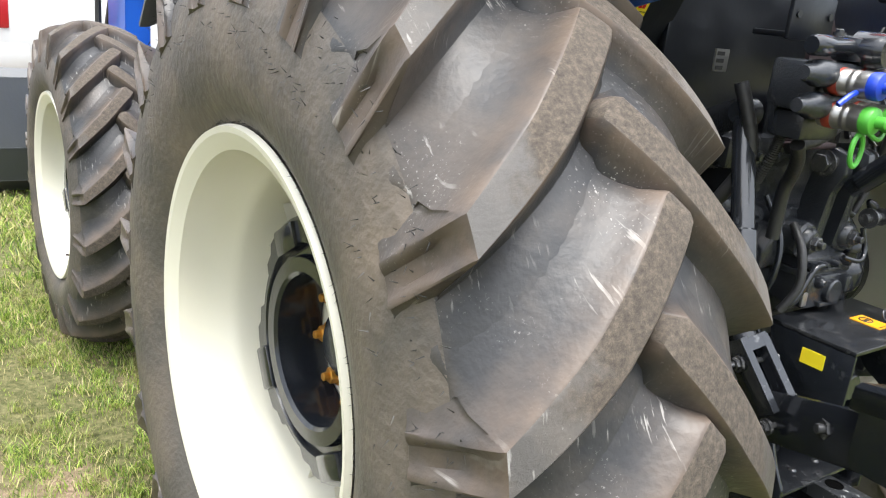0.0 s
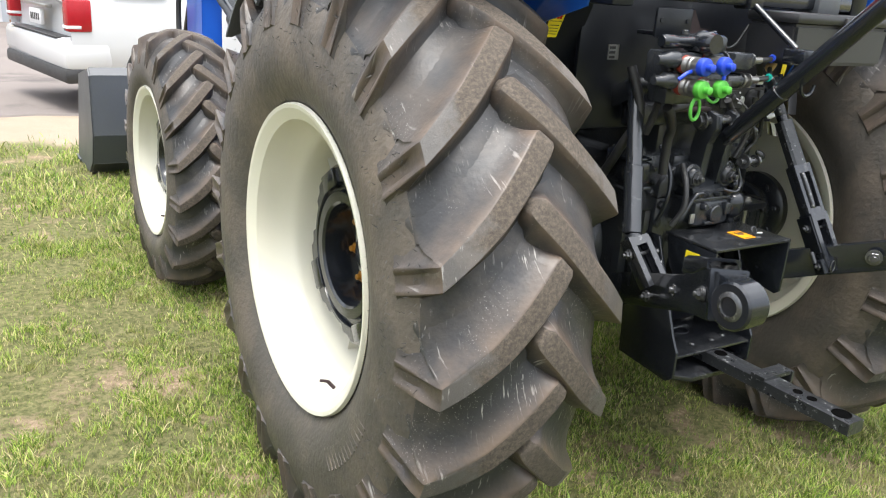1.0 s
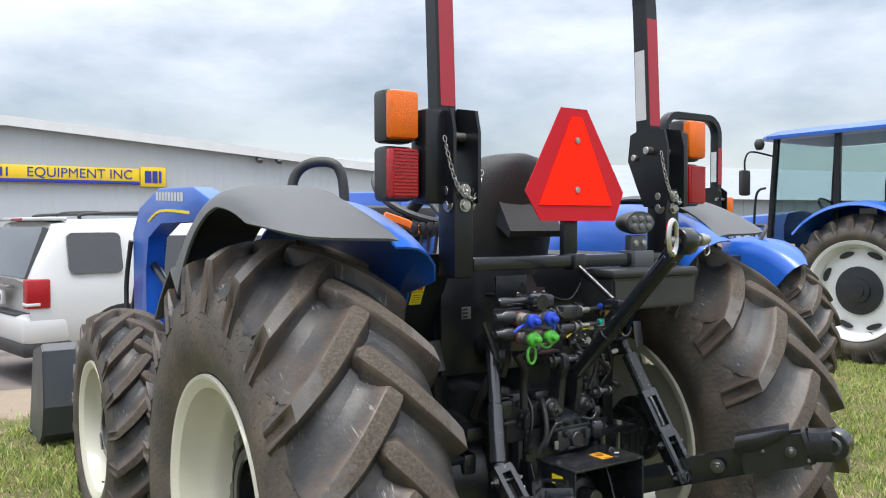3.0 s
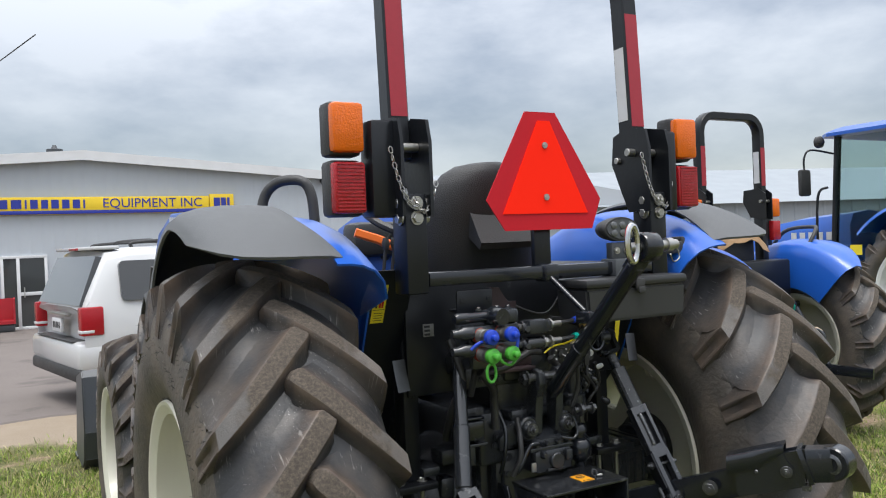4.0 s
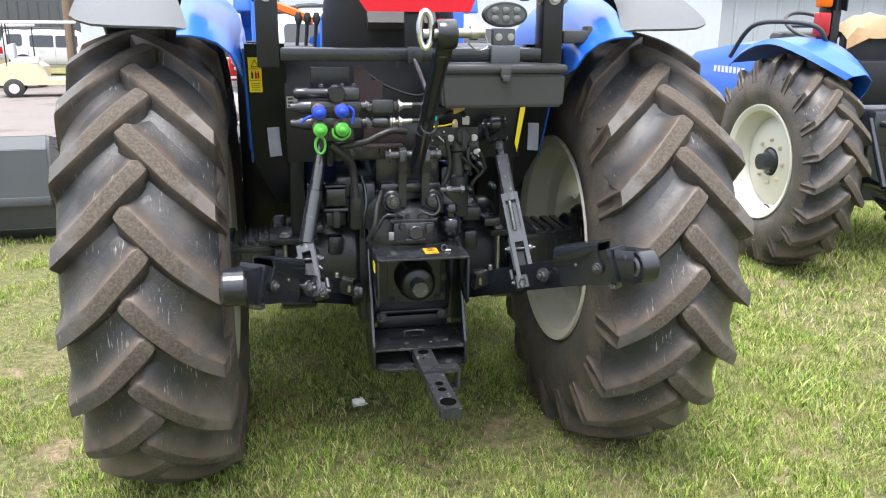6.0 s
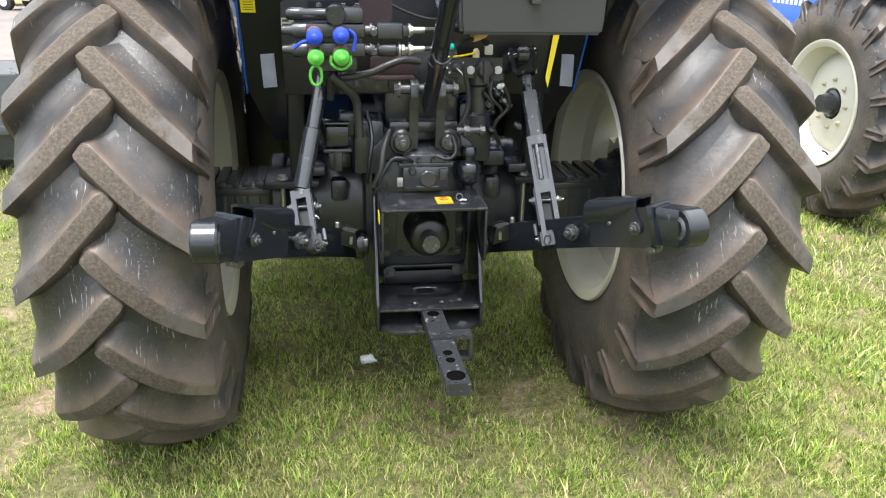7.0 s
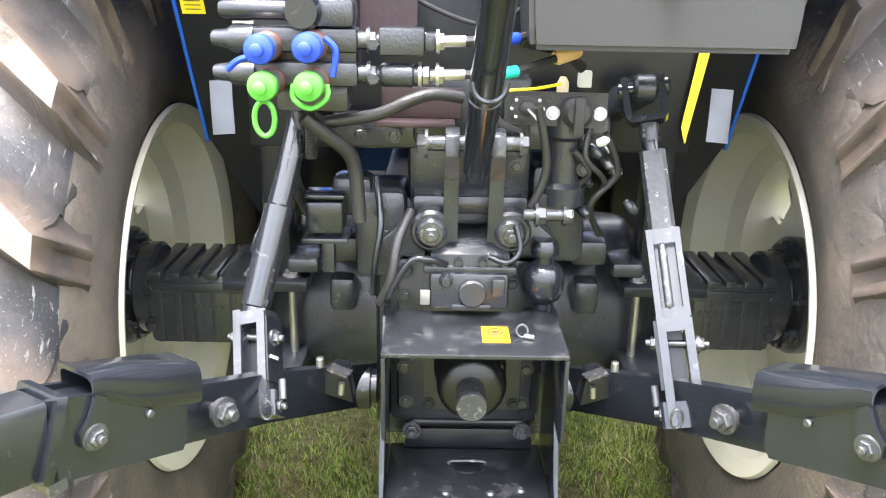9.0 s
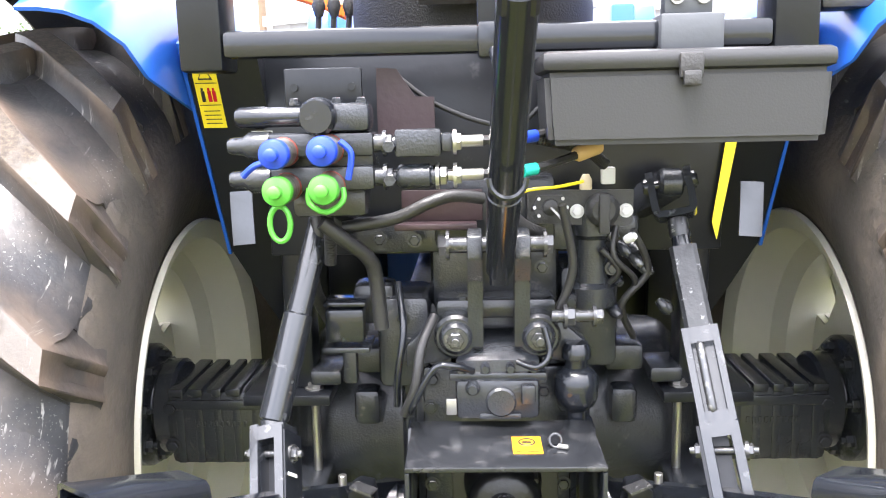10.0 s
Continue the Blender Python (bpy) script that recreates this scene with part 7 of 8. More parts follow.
def make_rops_tractor():
    t = thing("tractor", "smaller blue tractor with roll bar and cream wheels", "tractor", pose(3.43, 1.85, 0), group="tractors in a row")
    for s in (-1, 1):
        wheel(t, "rear_wheel", (s * 0.66, 0, 0.66), s, 0.68, 0.37, 0.36, 20, 10, 1, "flat", 0.82, floor=-0.656, lug_h=0.036)
        wheel(t, "front_wheel", (s * 0.66, 1.75, 0.42), s, 0.43, 0.26, 0.24, 18, 10, 1, "flat", 0.6, floor=-0.416, lug_h=0.026)
        f = plain_fender(t, s, 0.42, 0.82, 0.76, 0.02, 0.66, 48, 128, taper=0.20)
        part("handrail", tube(B(), [(s * 0.80, 0.50, 1.30), (s * 0.78, 0.30, 1.50), (s * 0.73, 0.0, 1.53), (s * 0.60, -0.12, 1.50), (s * 0.52, -0.12, 1.40)], 0.015), M_dkplastic, f)
        bm = B()
        bx(bm, s * 0.285, s * 0.345, 0.10, 0.18, 0.90, 1.78, 0.006)
        post = part("rops_post", bm, M_black, t)
        bm = B()
        for o in (-0.036, 0.036):
            prism(bm, [(0.06, 1.60), (0.06, 1.80), (0.12, 1.84), (0.26, 1.83), (0.27, 1.74), (0.20, 1.62)], 0, s * 0.315 + o - 0.004, s * 0.315 + o + 0.004)
        part("hinge_plate", bm, M_black, post)
        part("hinge_pin", cyl(B(), (s * 0.315 - 0.06, 0.09, 1.74), (s * 0.315 + 0.06, 0.09, 1.74), 0.012), M_zinc, post)
        lb = part("lamp_bracket", bx(B(), s * 0.35, s * 0.40, 0.11, 0.17, 1.40, 1.74, 0.006), M_black, t)
        part("amber_lens", bx(B(), s * 0.37, s * 0.455, 0.07, 0.14, 1.62, 1.76, 0.014), M_amber, lb, "amber turn signal lens")
        part("red_lens", bx(B(), s * 0.37, s * 0.455, 0.07, 0.14, 1.44, 1.59, 0.012), M_redlens, lb, "red stop lamp lens")
        part("lower_link", bar(B(), [(s * 0.12, -0.1, 0.55), (s * 0.30, -0.75, 0.52)], 0.02, 0.07, (1, 0, 0), bev=0.1), M_gloss, t)
        part("lift_rod", cyl(B(), (s * 0.22, -0.22, 0.95), (s * 0.24, -0.45, 0.56), 0.02), M_gloss, t)
    pts = [(-0.315, 0.14, 1.78), (-0.315, 0.14, 2.20)]
    for a in range(0, 91, 15):
        q = radians(a)
        pts.append((-0.315 + 0.13 * (1 - math.cos(q)), 0.14, 2.25 + 0.13 * math.sin(q)))
    pts += [(-x, y, z) for x, y, z in pts[::-1]]
    hoop = part("rops_hoop", bar(B(), pts, 0.075, 0.055, (0, 1, 0), bev=0.18), M_black, t)
    for s in (-1, 1):
        part("red_tape", bx(B(), s * 0.315 - 0.022, s * 0.315 + 0.022, 0.099, 0.1015, 1.86, 2.15), M_redtape, hoop)
        part("warning_label", bx(B(), s * 0.2855, s * 0.2875, 0.115, 0.165, 1.88, 2.12), M_whitedecal, hoop)
    bm = B()
    bx(bm, -0.15, 0.15, -0.15, 1.3, 0.40, 0.95, 0.04)
    for s in (-1, 1):
        turned(bm, (s * 0.12, 0, 0.64), (s * 0.70, 0, 0.64), [(0, 0.15), (0.3, 0.13), (0.4, 0.10), (1, 0.09)], 24)
    part("transmission_housing", bm, M_cast, t)
    part("deck", bx(B(), -0.50, 0.50, -0.05, 1.0, 0.92, 0.98, 0.02), M_black, t)
    part("rear_panel", bx(B(), -0.36, 0.36, -0.08, 0.06, 1.02, 1.30, 0.02), M_black, t)
    bm = B()
    bx(bm, -0.20, 0.22, -0.24, -0.10, 0.78, 1.0, 0.02)
    for k in range(4):
        turned(bm, (-0.14 + 0.07 * k, -0.20, 0.92), (-0.14 + 0.07 * k, -0.30, 0.92), [(0, 0.022), (0.7, 0.022), (1, 0.014)], 14)
    part("remote_valve", bm, M_cast, t)
    part("green_hose", tube(B(), [(0.10, -0.2, 1.0), (0.14, -0.26, 0.98), (0.17, -0.22, 0.90)], 0.012), M_teal, t)
    part("drawbar", bar(B(), [(0, -0.1, 0.42), (0, -0.75, 0.40)], 0.06, 0.03, (1, 0, 0)), M_black, t)
    seat = part("seat", bx(B(), -0.22, 0.22, 0.12, 0.55, 1.10, 1.26, 0.05), M_vinyl, t)
    part("seat_back", bx(B(), -0.21, 0.21, 0.10, 0.22, 1.24, 1.52, 0.05), M_vinyl, seat)
    bm = B()
    rnd = random.Random(8)
    rows = []
    for i in range(9):
        u = -0.26 + i * 0.065
        rows.append([(u + rnd.gauss(0, 0.008), y + rnd.gauss(0, 0.010), z + rnd.gauss(0, 0.012) - 0.10 * (u / 0.26) ** 2) for y, z in ((0.02, 1.45), (0.05, 1.52), (0.11, 1.575), (0.19, 1.585), (0.26, 1.55), (0.28, 1.47))])
    part("seat_wrapping", sheet(bm, rows, 0.003), M_wrap, seat, "crumpled tan plastic wrapping")
    c, ax = Vector((0, 0.80, 1.50)), Vector((0, -0.5, 0.86)).normalized()
    u = Vector((1, 0, 0))
    v = ax.cross(u)
    part("steering_wheel", tube(tube(B(), [c + (u * math.cos(a) + v * math.sin(a)) * 0.19 for a in [2 * math.pi * k / 28 for k in range(29)]], 0.014, 8, 0), [c - u * 0.19, c, c + u * 0.19], 0.010, 8, 0), M_dkplastic, t)
    bm = B()
    rings(bm, [[Vector(p) for p in [(-w, y, 0.75), (-w, y, z - 0.14), (-w * 0.8, y, z - 0.03), (0, y, z), (w * 0.8, y, z - 0.03), (w, y, z - 0.14), (w, y, 0.75)]] for y, w, z in ((0.95, 0.26, 1.40), (1.5, 0.26, 1.38), (2.1, 0.25, 1.30), (2.3, 0.22, 1.20))])
    h = part("hood", bm, M_blue, t)
    part("dash_console", bx(B(), -0.22, 0.22, 0.85, 1.0, 0.98, 1.46, 0.04), M_dkplastic, t)
    bm = B()
    for k in range(8):
        bx(bm, -0.2625, -0.2605, 1.2 + k * 0.06, 1.24 + k * 0.06, 1.13, 1.18)
    part("hood_bars", bm, M_whitedecal, h)
    part("front_axle", bx(B(), -0.56, 0.56, 1.68, 1.82, 0.34, 0.48, 0.03), M_cast, t)
    return t


make_rops_tractor()


def roof_shell(rows):
    bm = B()
    rings(bm, rows)
    return bm


def make_cab_tractor():
    t = thing("tractor", "large blue tractor with a glazed cab and white wheels", "tractor", pose(8.18, 2.70, 0), group="tractors in a row")
    for s in (-1, 1):
        w = wheel(t, "rear_wheel", (s * 0.92, 0, 0.80), s, 0.86, 0.46, 0.555, 22, 10, 2, "flat", 0.95, floor=-0.796, paint=M_signw)
        bm = B()
        lathe_x(bm, [(0.085, 0.27), (0.10, 0.27), (0.105, 0.14), (0.13, 0.135), (0.135, 0.02)], s, 40)
        part("hub_plate", bm, M_cast, w)
        # eight hand holes between wavy disc and rim, their shade painted as black pads
        for k in range(8):
            a0 = 2 * math.pi * (k + 0.5) / 8
            bm = B()
            rings(bm, [[Vector((s * o, -(0.425 + 0.030 * math.sin(q)) * math.cos(a0 + 0.20 * math.cos(q)), (0.425 + 0.030 * math.sin(q)) * math.sin(a0 + 0.20 * math.cos(q)))) for q in [2 * math.pi * i / 16 for i in range(16)]] for o in (0.05, 0.082)])
            part("hand_hole", bm, M_ink, w)
        wheel(t, "front_wheel", (s * 0.86, 2.3, 0.60), s, 0.63, 0.36, 0.36, 20, 10, 2, "flat", 0.8, floor=-0.596, paint=M_signw)
        plain_fender(t, s, 0.62, 1.16, 0.98, 0.0, 0.80, 40, 140)
    part("transmission_housing", bx(B(), -0.22, 0.22, -0.3, 1.6, 0.5, 1.1, 0.05), M_cast, t)
    # cab posts, roof and glass
    zs, zr = 1.15, 2.62
    bm = B()
    posts = [(-0.74, -0.35), (-0.76, 0.42), (-0.70, 1.36), (0.74, -0.35), (0.76, 0.42), (0.70, 1.36)]
    bx(bm, -0.74, 0.74, -0.36, -0.30, 1.10, 1.18, 0.01)
    cab = part("cab_frame", bm, M_black, t)
    for x, y in posts:
        part("cab_post", bar(B(), [(x, y, zs - (0.25 if y > 1 else 0)), (x * 0.97, y - (0.10 if y > 1 else 0), zr)], 0.055, 0.07, (1, 0, 0), bev=0.2), M_black, cab)
    rows = []
    for y, k in ((-0.55, 0.86), (-0.48, 1.0), (0.5, 1.02), (1.30, 1.0), (1.45, 0.84)):
        rows.append([Vector((0.84 * k * q, y, 2.64 + 0.12 * (1 - abs(q) ** 3))) for q in [-1, -0.9, -0.6, 0, 0.6, 0.9, 1]] + [Vector((0.84 * k * q, y, 2.60)) for q in [1, 0, -1]])
    part("cabroof_shell", roof_shell(rows), M_blue, cab, "blue cab roof")
    for s in (-1, 1):
        part("side_glass", prism(B(), [(0.46, 1.18), (1.32, 0.95), (1.24, 2.58), (0.44, 2.58)], 0, s * 0.742, s * 0.748), M_glass, cab)
        part("rear_side_glass", prism(B(), [(-0.30, 1.70), (0.38, 1.55), (0.38, 2.58), (-0.32, 2.58)], 0, s * 0.742, s * 0.748), M_glass, cab)
    part("rear_glass", bx(B(), -0.68, 0.68, -0.354, -0.348, 1.5, 2.58), M_glass, cab)
    part("windshield", bx(B(), -0.66, 0.66, 1.30, 1.306, 1.25, 2.58), M_glass, cab)
    part("cab_floor", bx(B(), -0.70, 0.70, -0.35, 1.35, 0.95, 1.05, 0.03), M_black, cab)
    part("cab_seat", bx(bx(B(), -0.25, 0.25, 0.1, 0.6, 1.35, 1.55, 0.06), -0.24, 0.24, 0.02, 0.16, 1.5, 2.1, 0.06), M_vinyl, cab)
    part("safety_belt", bar(B(), [(-0.30, 0.3, 1.62), (-0.28, 0.1, 1.40)], 0.05, 0.02, (1, 0, 0)), M_yellow, cab)
    part("decal", bx(B(), -0.7535, -0.7495, 0.95, 1.10, 1.18, 1.30), M_yellow, cab)
    part("decal", bx(B(), -0.7535, -0.7495, -0.05, 0.15, 1.64, 1.72), M_whitedecal, cab)
    part("steering_wheel", tube(B(), [(0.18 * math.cos(a), 0.95 + 0.12 * math.sin(a), 1.75 + 0.12 * math.sin(a)) for a in [2 * math.pi * k / 20 for k in range(21)]], 0.014, 8, 0), M_dkplastic, cab)
    part("mirror_arm", tube(B(), [(-0.72, 1.30, 2.40), (-0.98, 1.42, 2.45), (-1.06, 1.45, 2.35), (-1.06, 1.45, 2.2)], 0.012), M_black, cab)
    part("mirror", bx(B(), -1.16, -0.97, 1.42, 1.48, 1.90, 2.22, 0.03), M_dkplastic, cab)
    part("grab_rail", tube(B(), [(-0.78, 1.40, 1.2), (-0.84, 1.46, 1.3), (-0.84, 1.44, 1.9), (-0.76, 1.36, 2.0)], 0.016), M_black, cab)
    part("cab_lamp", turned(B(), (-0.82, 1.36, 2.55), (-0.82, 1.44, 2.55), [(0, 0.03), (0.4, 0.07), (1, 0.07)], 20), M_dkplastic, cab)
    bm = B()
    rings(bm, [[Vector(p) for p in [(-w, y, 0.8), (-w, y, z - 0.18), (-w * 0.8, y, z - 0.04), (0, y, z), (w * 0.8, y, z - 0.04), (w, y, z - 0.18), (w, y, 0.8)]] for y, w, z in ((1.35, 0.38, 1.72), (2.2, 0.37, 1.66), (3.1, 0.35, 1.52), (3.3, 0.30, 1.40))])
    h = part("hood", bm, M_blue, t)
    bm = B()
    for k in range(5):
        bx(bm, -0.383, -0.3795, 1.6 + k * 0.13, 1.68 + k * 0.13, 1.36, 1.46)
    part("hood_bars", bm, M_whitedecal, h)
    part("front_axle", bx(B(), -0.7, 0.7, 2.2, 2.4, 0.5, 0.68, 0.04), M_cast, t)
    part("step", bx(bx(B(), -0.95, -0.62, 0.75, 1.15, 0.45, 0.49, 0.01), -0.95, -0.62, 0.75, 1.15, 0.78, 0.82, 0.01), M_black, t)
    return t


make_cab_tractor()


# ---------------------------------------------------------------- white car and far vehicles
def make_suv(m, paint, label, group=""):
    """A boxy sport utility car, tail at x = 0, nose towards +x, its near side at y = 0."""
    e = thing("car", label, "car", m, group)
    W = 1.96

    def sec(x, zl, zb, zr, tuck, roofin):
        c = W / 2
        pts = [(0.10, zl), (0.02, zl + 0.10), (0.0, (zl + zb) / 2), (0.015, zb), (0.02 + tuck * 0.5, (zb + zr) / 2), (tuck, zr - 0.10), (tuck + 0.06, zr - 0.03), (roofin, zr)]
        full = pts + [(W - y, z) for y, z in pts[::-1]]
        return [Vector((x, y, z)) for y, z in full]
    xs = [(0.10, 0.45, 1.00, 1.04, 0.06, 0.5), (0.02, 0.42, 1.02, 1.12, 0.08, 0.5), (0.10, 0.40, 1.05, 1.30, 0.10, 0.45), (0.30, 0.36, 1.06, 1.72, 0.14, 0.45), (0.55, 0.34, 1.06, 1.745, 0.15, 0.5), (1.6, 0.30, 1.05, 1.765, 0.15, 0.5), (2.7, 0.30, 1.04, 1.74, 0.16, 0.5), (3.3, 0.30, 1.03, 1.40, 0.15, 0.5), (3.65, 0.30, 1.02, 1.10, 0.08, 0.4), (4.5, 0.30, 0.96, 1.0, 0.08, 0.4), (4.82, 0.35, 0.80, 0.86, 0.12, 0.4)]
    bm = B()
    rings(bm, [sec(*x) for x in xs])
    body = part("body", bm, paint, e, sharp=50)
    # glass, lamps, arches
    def pane(name, x0, x1, z0, z1, mat, lean=0.10, proud=0.012, skew=0.0):
        bm = B()
        y0, y1 = 0.035, 0.035 + lean
        prof = [(x0, z0, y0), (x1, z0, y0), (x1 + skew * 0.3, z1, y1), (x0 + skew, z1, y1)]
        lo = [bm.verts.new((x, y + 0.05, z)) for x, z, y in prof]
        hi = [bm.verts.new((x, y - proud - 0.012, z)) for x, z, y in prof]
        bm.faces.new(hi)
        bm.faces.new(lo[::-1])
        for i in range(4):
            bm.faces.new((lo[i], lo[(i + 1) % 4], hi[(i + 1) % 4], hi[i]))
        es = [ed for ed in bm.edges if (ed.verts[0] in lo) != (ed.verts[1] in lo)]
        bmesh.ops.bevel(bm, geom=es, offset=0.06, segments=4, affect="EDGES", profile=0.5)
        return part(name, bm, mat, body)
    pane("quarter_glass", 0.40, 0.94, 1.17, 1.60, M_carglass, 0.09)
    pane("rear_door_glass", 1.22, 2.1, 1.11, 1.56, M_carglass, 0.09)
    pane("front_door_glass", 2.18, 3.0, 1.10, 1.55, M_carglass, 0.09)
    bm = B()
    v = [bm.verts.new(p) for p in ((0.012, 0.14, 1.14), (0.012, W - 0.14, 1.14), (0.215, W - 0.22, 1.66), (0.215, 0.22, 1.66))]
    u = [bm.verts.new(p) for p in ((0.105, 0.14, 1.12), (0.105, W - 0.14, 1.12), (0.30, W - 0.22, 1.64), (0.30, 0.22, 1.64))]
    bm.faces.new(v)
    bm.faces.new(u[::-1])
    for i in range(4):
        bm.faces.new((v[i], u[i], u[(i + 1) % 4], v[(i + 1) % 4]))
    part("rear_glass", bm, M_carglass, body)
    for y0, y1 in ((-0.012, 0.12), (W - 0.12, W + 0.012)):
        l = part("tail_lamp", bx(B(), -0.012, 0.21, y0, y1, 0.83, 1.13, 0.02), M_redlens, body, "red tail lamp with a clear lower strip")
        part("clear_strip", bx(B(), -0.016, 0.11, y0 - 0.004, y1 + 0.004, 0.86, 0.89, 0.004), M_whitedecal, l)
    part("rear_bumper", bx(B(), -0.055, 0.40, -0.008, W + 0.008, 0.46, 0.76, 0.07), paint, body)
    part("bumper_step", bx(B(), -0.045, 0.10, 0.25, W - 0.25, 0.752, 0.766, 0.005), M_dkplastic, body)
    part("bumper_valance", bx(B(), -0.06, 0.42, 0.0, W, 0.34, 0.49, 0.04), M_dkplastic, body)
    part("number_plate", bx(B(), -0.008, 0.03, 0.80, 1.16, 0.83, 0.98, 0.006), M_whitedecal, body, "plate covered by plain bars")
    bm = B()
    for k in range(5):
        bx(bm, -0.012, -0.006, 0.84 + k * 0.06, 0.87 + k * 0.06, 0.87, 0.94)
    part("plate_bars", bm, M_ink, body)
    part("tailgate_trim", bx(B(), -0.012, 0.06, 0.62, 1.34, 1.01, 1.045, 0.01), M_zinc, body)
    part("spoiler", bx(B(), 0.20, 0.46, 0.22, W - 0.22, 1.725, 1.765, 0.014), paint, body)
    part("brake_light", bx(B(), 0.192, 0.215, 0.80, 1.16, 1.73, 1.755, 0.004), M_redlens, body)
    for y in (0.27, W - 0.27):
        part("roof_rail", tube(B(), [(0.60, y, 1.745), (0.68, y, 1.80), (1.6, y, 1.82), (2.5, y, 1.79), (2.6, y, 1.74)], 0.018, 8), M_dkplastic, body)
    for x in (0.85, 2.1):
        part("cross_rail", tube(B(), [(x, 0.27, 1.80), (x, 0.5, 1.825), (x, W - 0.5, 1.825), (x, W - 0.27, 1.80)], 0.016, 8), M_dkplastic, body)
    for x in (1.55, 2.5):
        part("door_handle", bar(B(), [(x, -0.022, 0.98), (x + 0.2, -0.022, 0.985)], 0.02, 0.03, (0, 1, 0), bev=0.3), paint, body)
    bm = B()
    for x in (1.14, 2.14, 3.05):
        bx(bm, x, x + 0.006, -0.004, 0.012, 0.42, 1.08)
    bx(bm, 1.14, 3.05, -0.004, 0.012, 0.42, 0.428)
    part("door_seam", bm, M_ink, body)
    for x in (0.93, 3.72):
        for y, s in ((0.10, -1), (W - 0.10, 1)):
            # solid black disc in the body side paints the wheel well's shade
            part("wheel_arch", turned(B(), (x, y + s * 0.098, 0.40), (x, y - s * 0.12, 0.40), [(0, 0.425), (0.02, 0.43), (1, 0.43)], 40), M_ink, body)
            w = part("wheel", turned(B(), (x, y + s * 0.115, 0.36), (x, y - s * 0.12, 0.36), [(0, 0.30), (0.05, 0.345), (0.12, 0.36), (0.9, 0.36), (1, 0.34)], 40), M_cartyre, e)
            part("rim", turned(B(), (x, y + s * 0.122, 0.36), (x, y, 0.36), [(0, 0.10), (0.02, 0.235), (0.1, 0.24), (1, 0.24)], 32), M_alloy, w)
    return e


make_suv(pose(-0.69, 6.50, ground_z(6.9) - 0.02, 0, 0, 10) @ Matrix.Diagonal((1, 1, 0.96, 1)), M_white, "white sport utility car parked on the asphalt")


def make_skid_steer():
    e = thing("skid_steer", "grey and yellow skid steer with a wide bucket", "loader", pose(-2.75, 20.2, ground_z(20.2) + 0.012, 0, 0, 22))
    # built facing -y
    body = part("body", bx(B(), -0.55, 0.55, 0.0, 1.9, 0.35, 1.05, 0.06), M_dkgrey, e)
    bm = B()
    for x in (-0.5, 0.5):
        bar(bm, [(x, 0.0, 0.9), (x, 0.08, 2.0), (x, 1.3, 2.05), (x, 1.5, 1.0)], 0.07, 0.07, (1, 0, 0), bev=0.2)
    bx(bm, -0.55, 0.55, 0.05, 1.35, 1.98, 2.08, 0.03)
    part("cab_frame", bm, M_dkgrey, body)
    part("cab_glass", bx(B(), -0.45, 0.45, 0.02, 0.03, 1.0, 1.95), M_winglass, body)
    part("cab_back", bx(B(), -0.46, 0.46, 1.2, 1.3, 1.0, 1.98), M_winglass, body)
    for s in (-1, 1):
        part("lift_arm", bar(B(), [(s * 0.72, 1.8, 1.45), (s * 0.72, 0.3, 1.25), (s * 0.70, -0.35, 0.75), (s * 0.66, -0.55, 0.25)], 0.12, 0.20, (1, 0, 0), bev=0.1), M_skyellow, e)
        part("cylinder", cyl(B(), (s * 0.60, 0.0, 1.0), (s * 0.60, -0.5, 0.5), 0.04), M_zinc, e)
        for y in (0.35, 1.45):
            w = part("wheel", turned(B(), (s * 0.58, y, 0.40), (s * 0.86, y, 0.40), [(0, 0.36), (0.1, 0.40), (0.9, 0.40), (1, 0.34)], 28), M_cartyre, e)
            part("rim", turned(B(), (s * 0.84, y, 0.40), (s * 0.875, y, 0.40), [(0, 0.22), (0.6, 0.21), (1, 0.1)], 24), M_skyellow, w)
    bm = B()
    out = [(-0.60, 0.02), (-1.25, 0.02), (-0.85, 0.50), (-0.62, 0.52)]
    for x in (-0.95, 0.93):
        prism(bm, out, 0, x, x + 0.02)
    bx(bm, -0.95, 0.95, -0.63, -0.60, 0.02, 0.53)
    bx(bm, -0.95, 0.95, -1.25, -0.60, 0.012, 0.03)
    part("bucket", bm, M_dkgrey, e)


make_skid_steer()


def make_red_tub():
    e = thing("red_bucket", "red steel loader bucket with a black base", "bucket", pose(-1.40, 23.4, ground_z(23.4) + 0.012))
    bm = B()
    prism(bm, [(0.0, 0.30), (0.0, 0.92), (0.25, 0.95), (0.40, 0.60), (0.62, 0.45), (0.60, 0.25), (0.30, 0.22)], 0, -0.42, -0.38)
    prism(bm, [(0.0, 0.30), (0.0, 0.92), (0.25, 0.95), (0.40, 0.60), (0.62, 0.45), (0.60, 0.25), (0.30, 0.22)], 0, 0.38, 0.42)
    bx(bm, -0.42, 0.42, 0.0, 0.62, 0.22, 0.30)
    bx(bm, -0.42, 0.42, 0.56, 0.62, 0.22, 0.92)
    part("shell", bm, M_redpaint, e)
    part("base", bx(B(), -0.40, 0.40, 0.05, 0.55, 0.0, 0.22, 0.05), M_dkgrey, e)


make_red_tub()


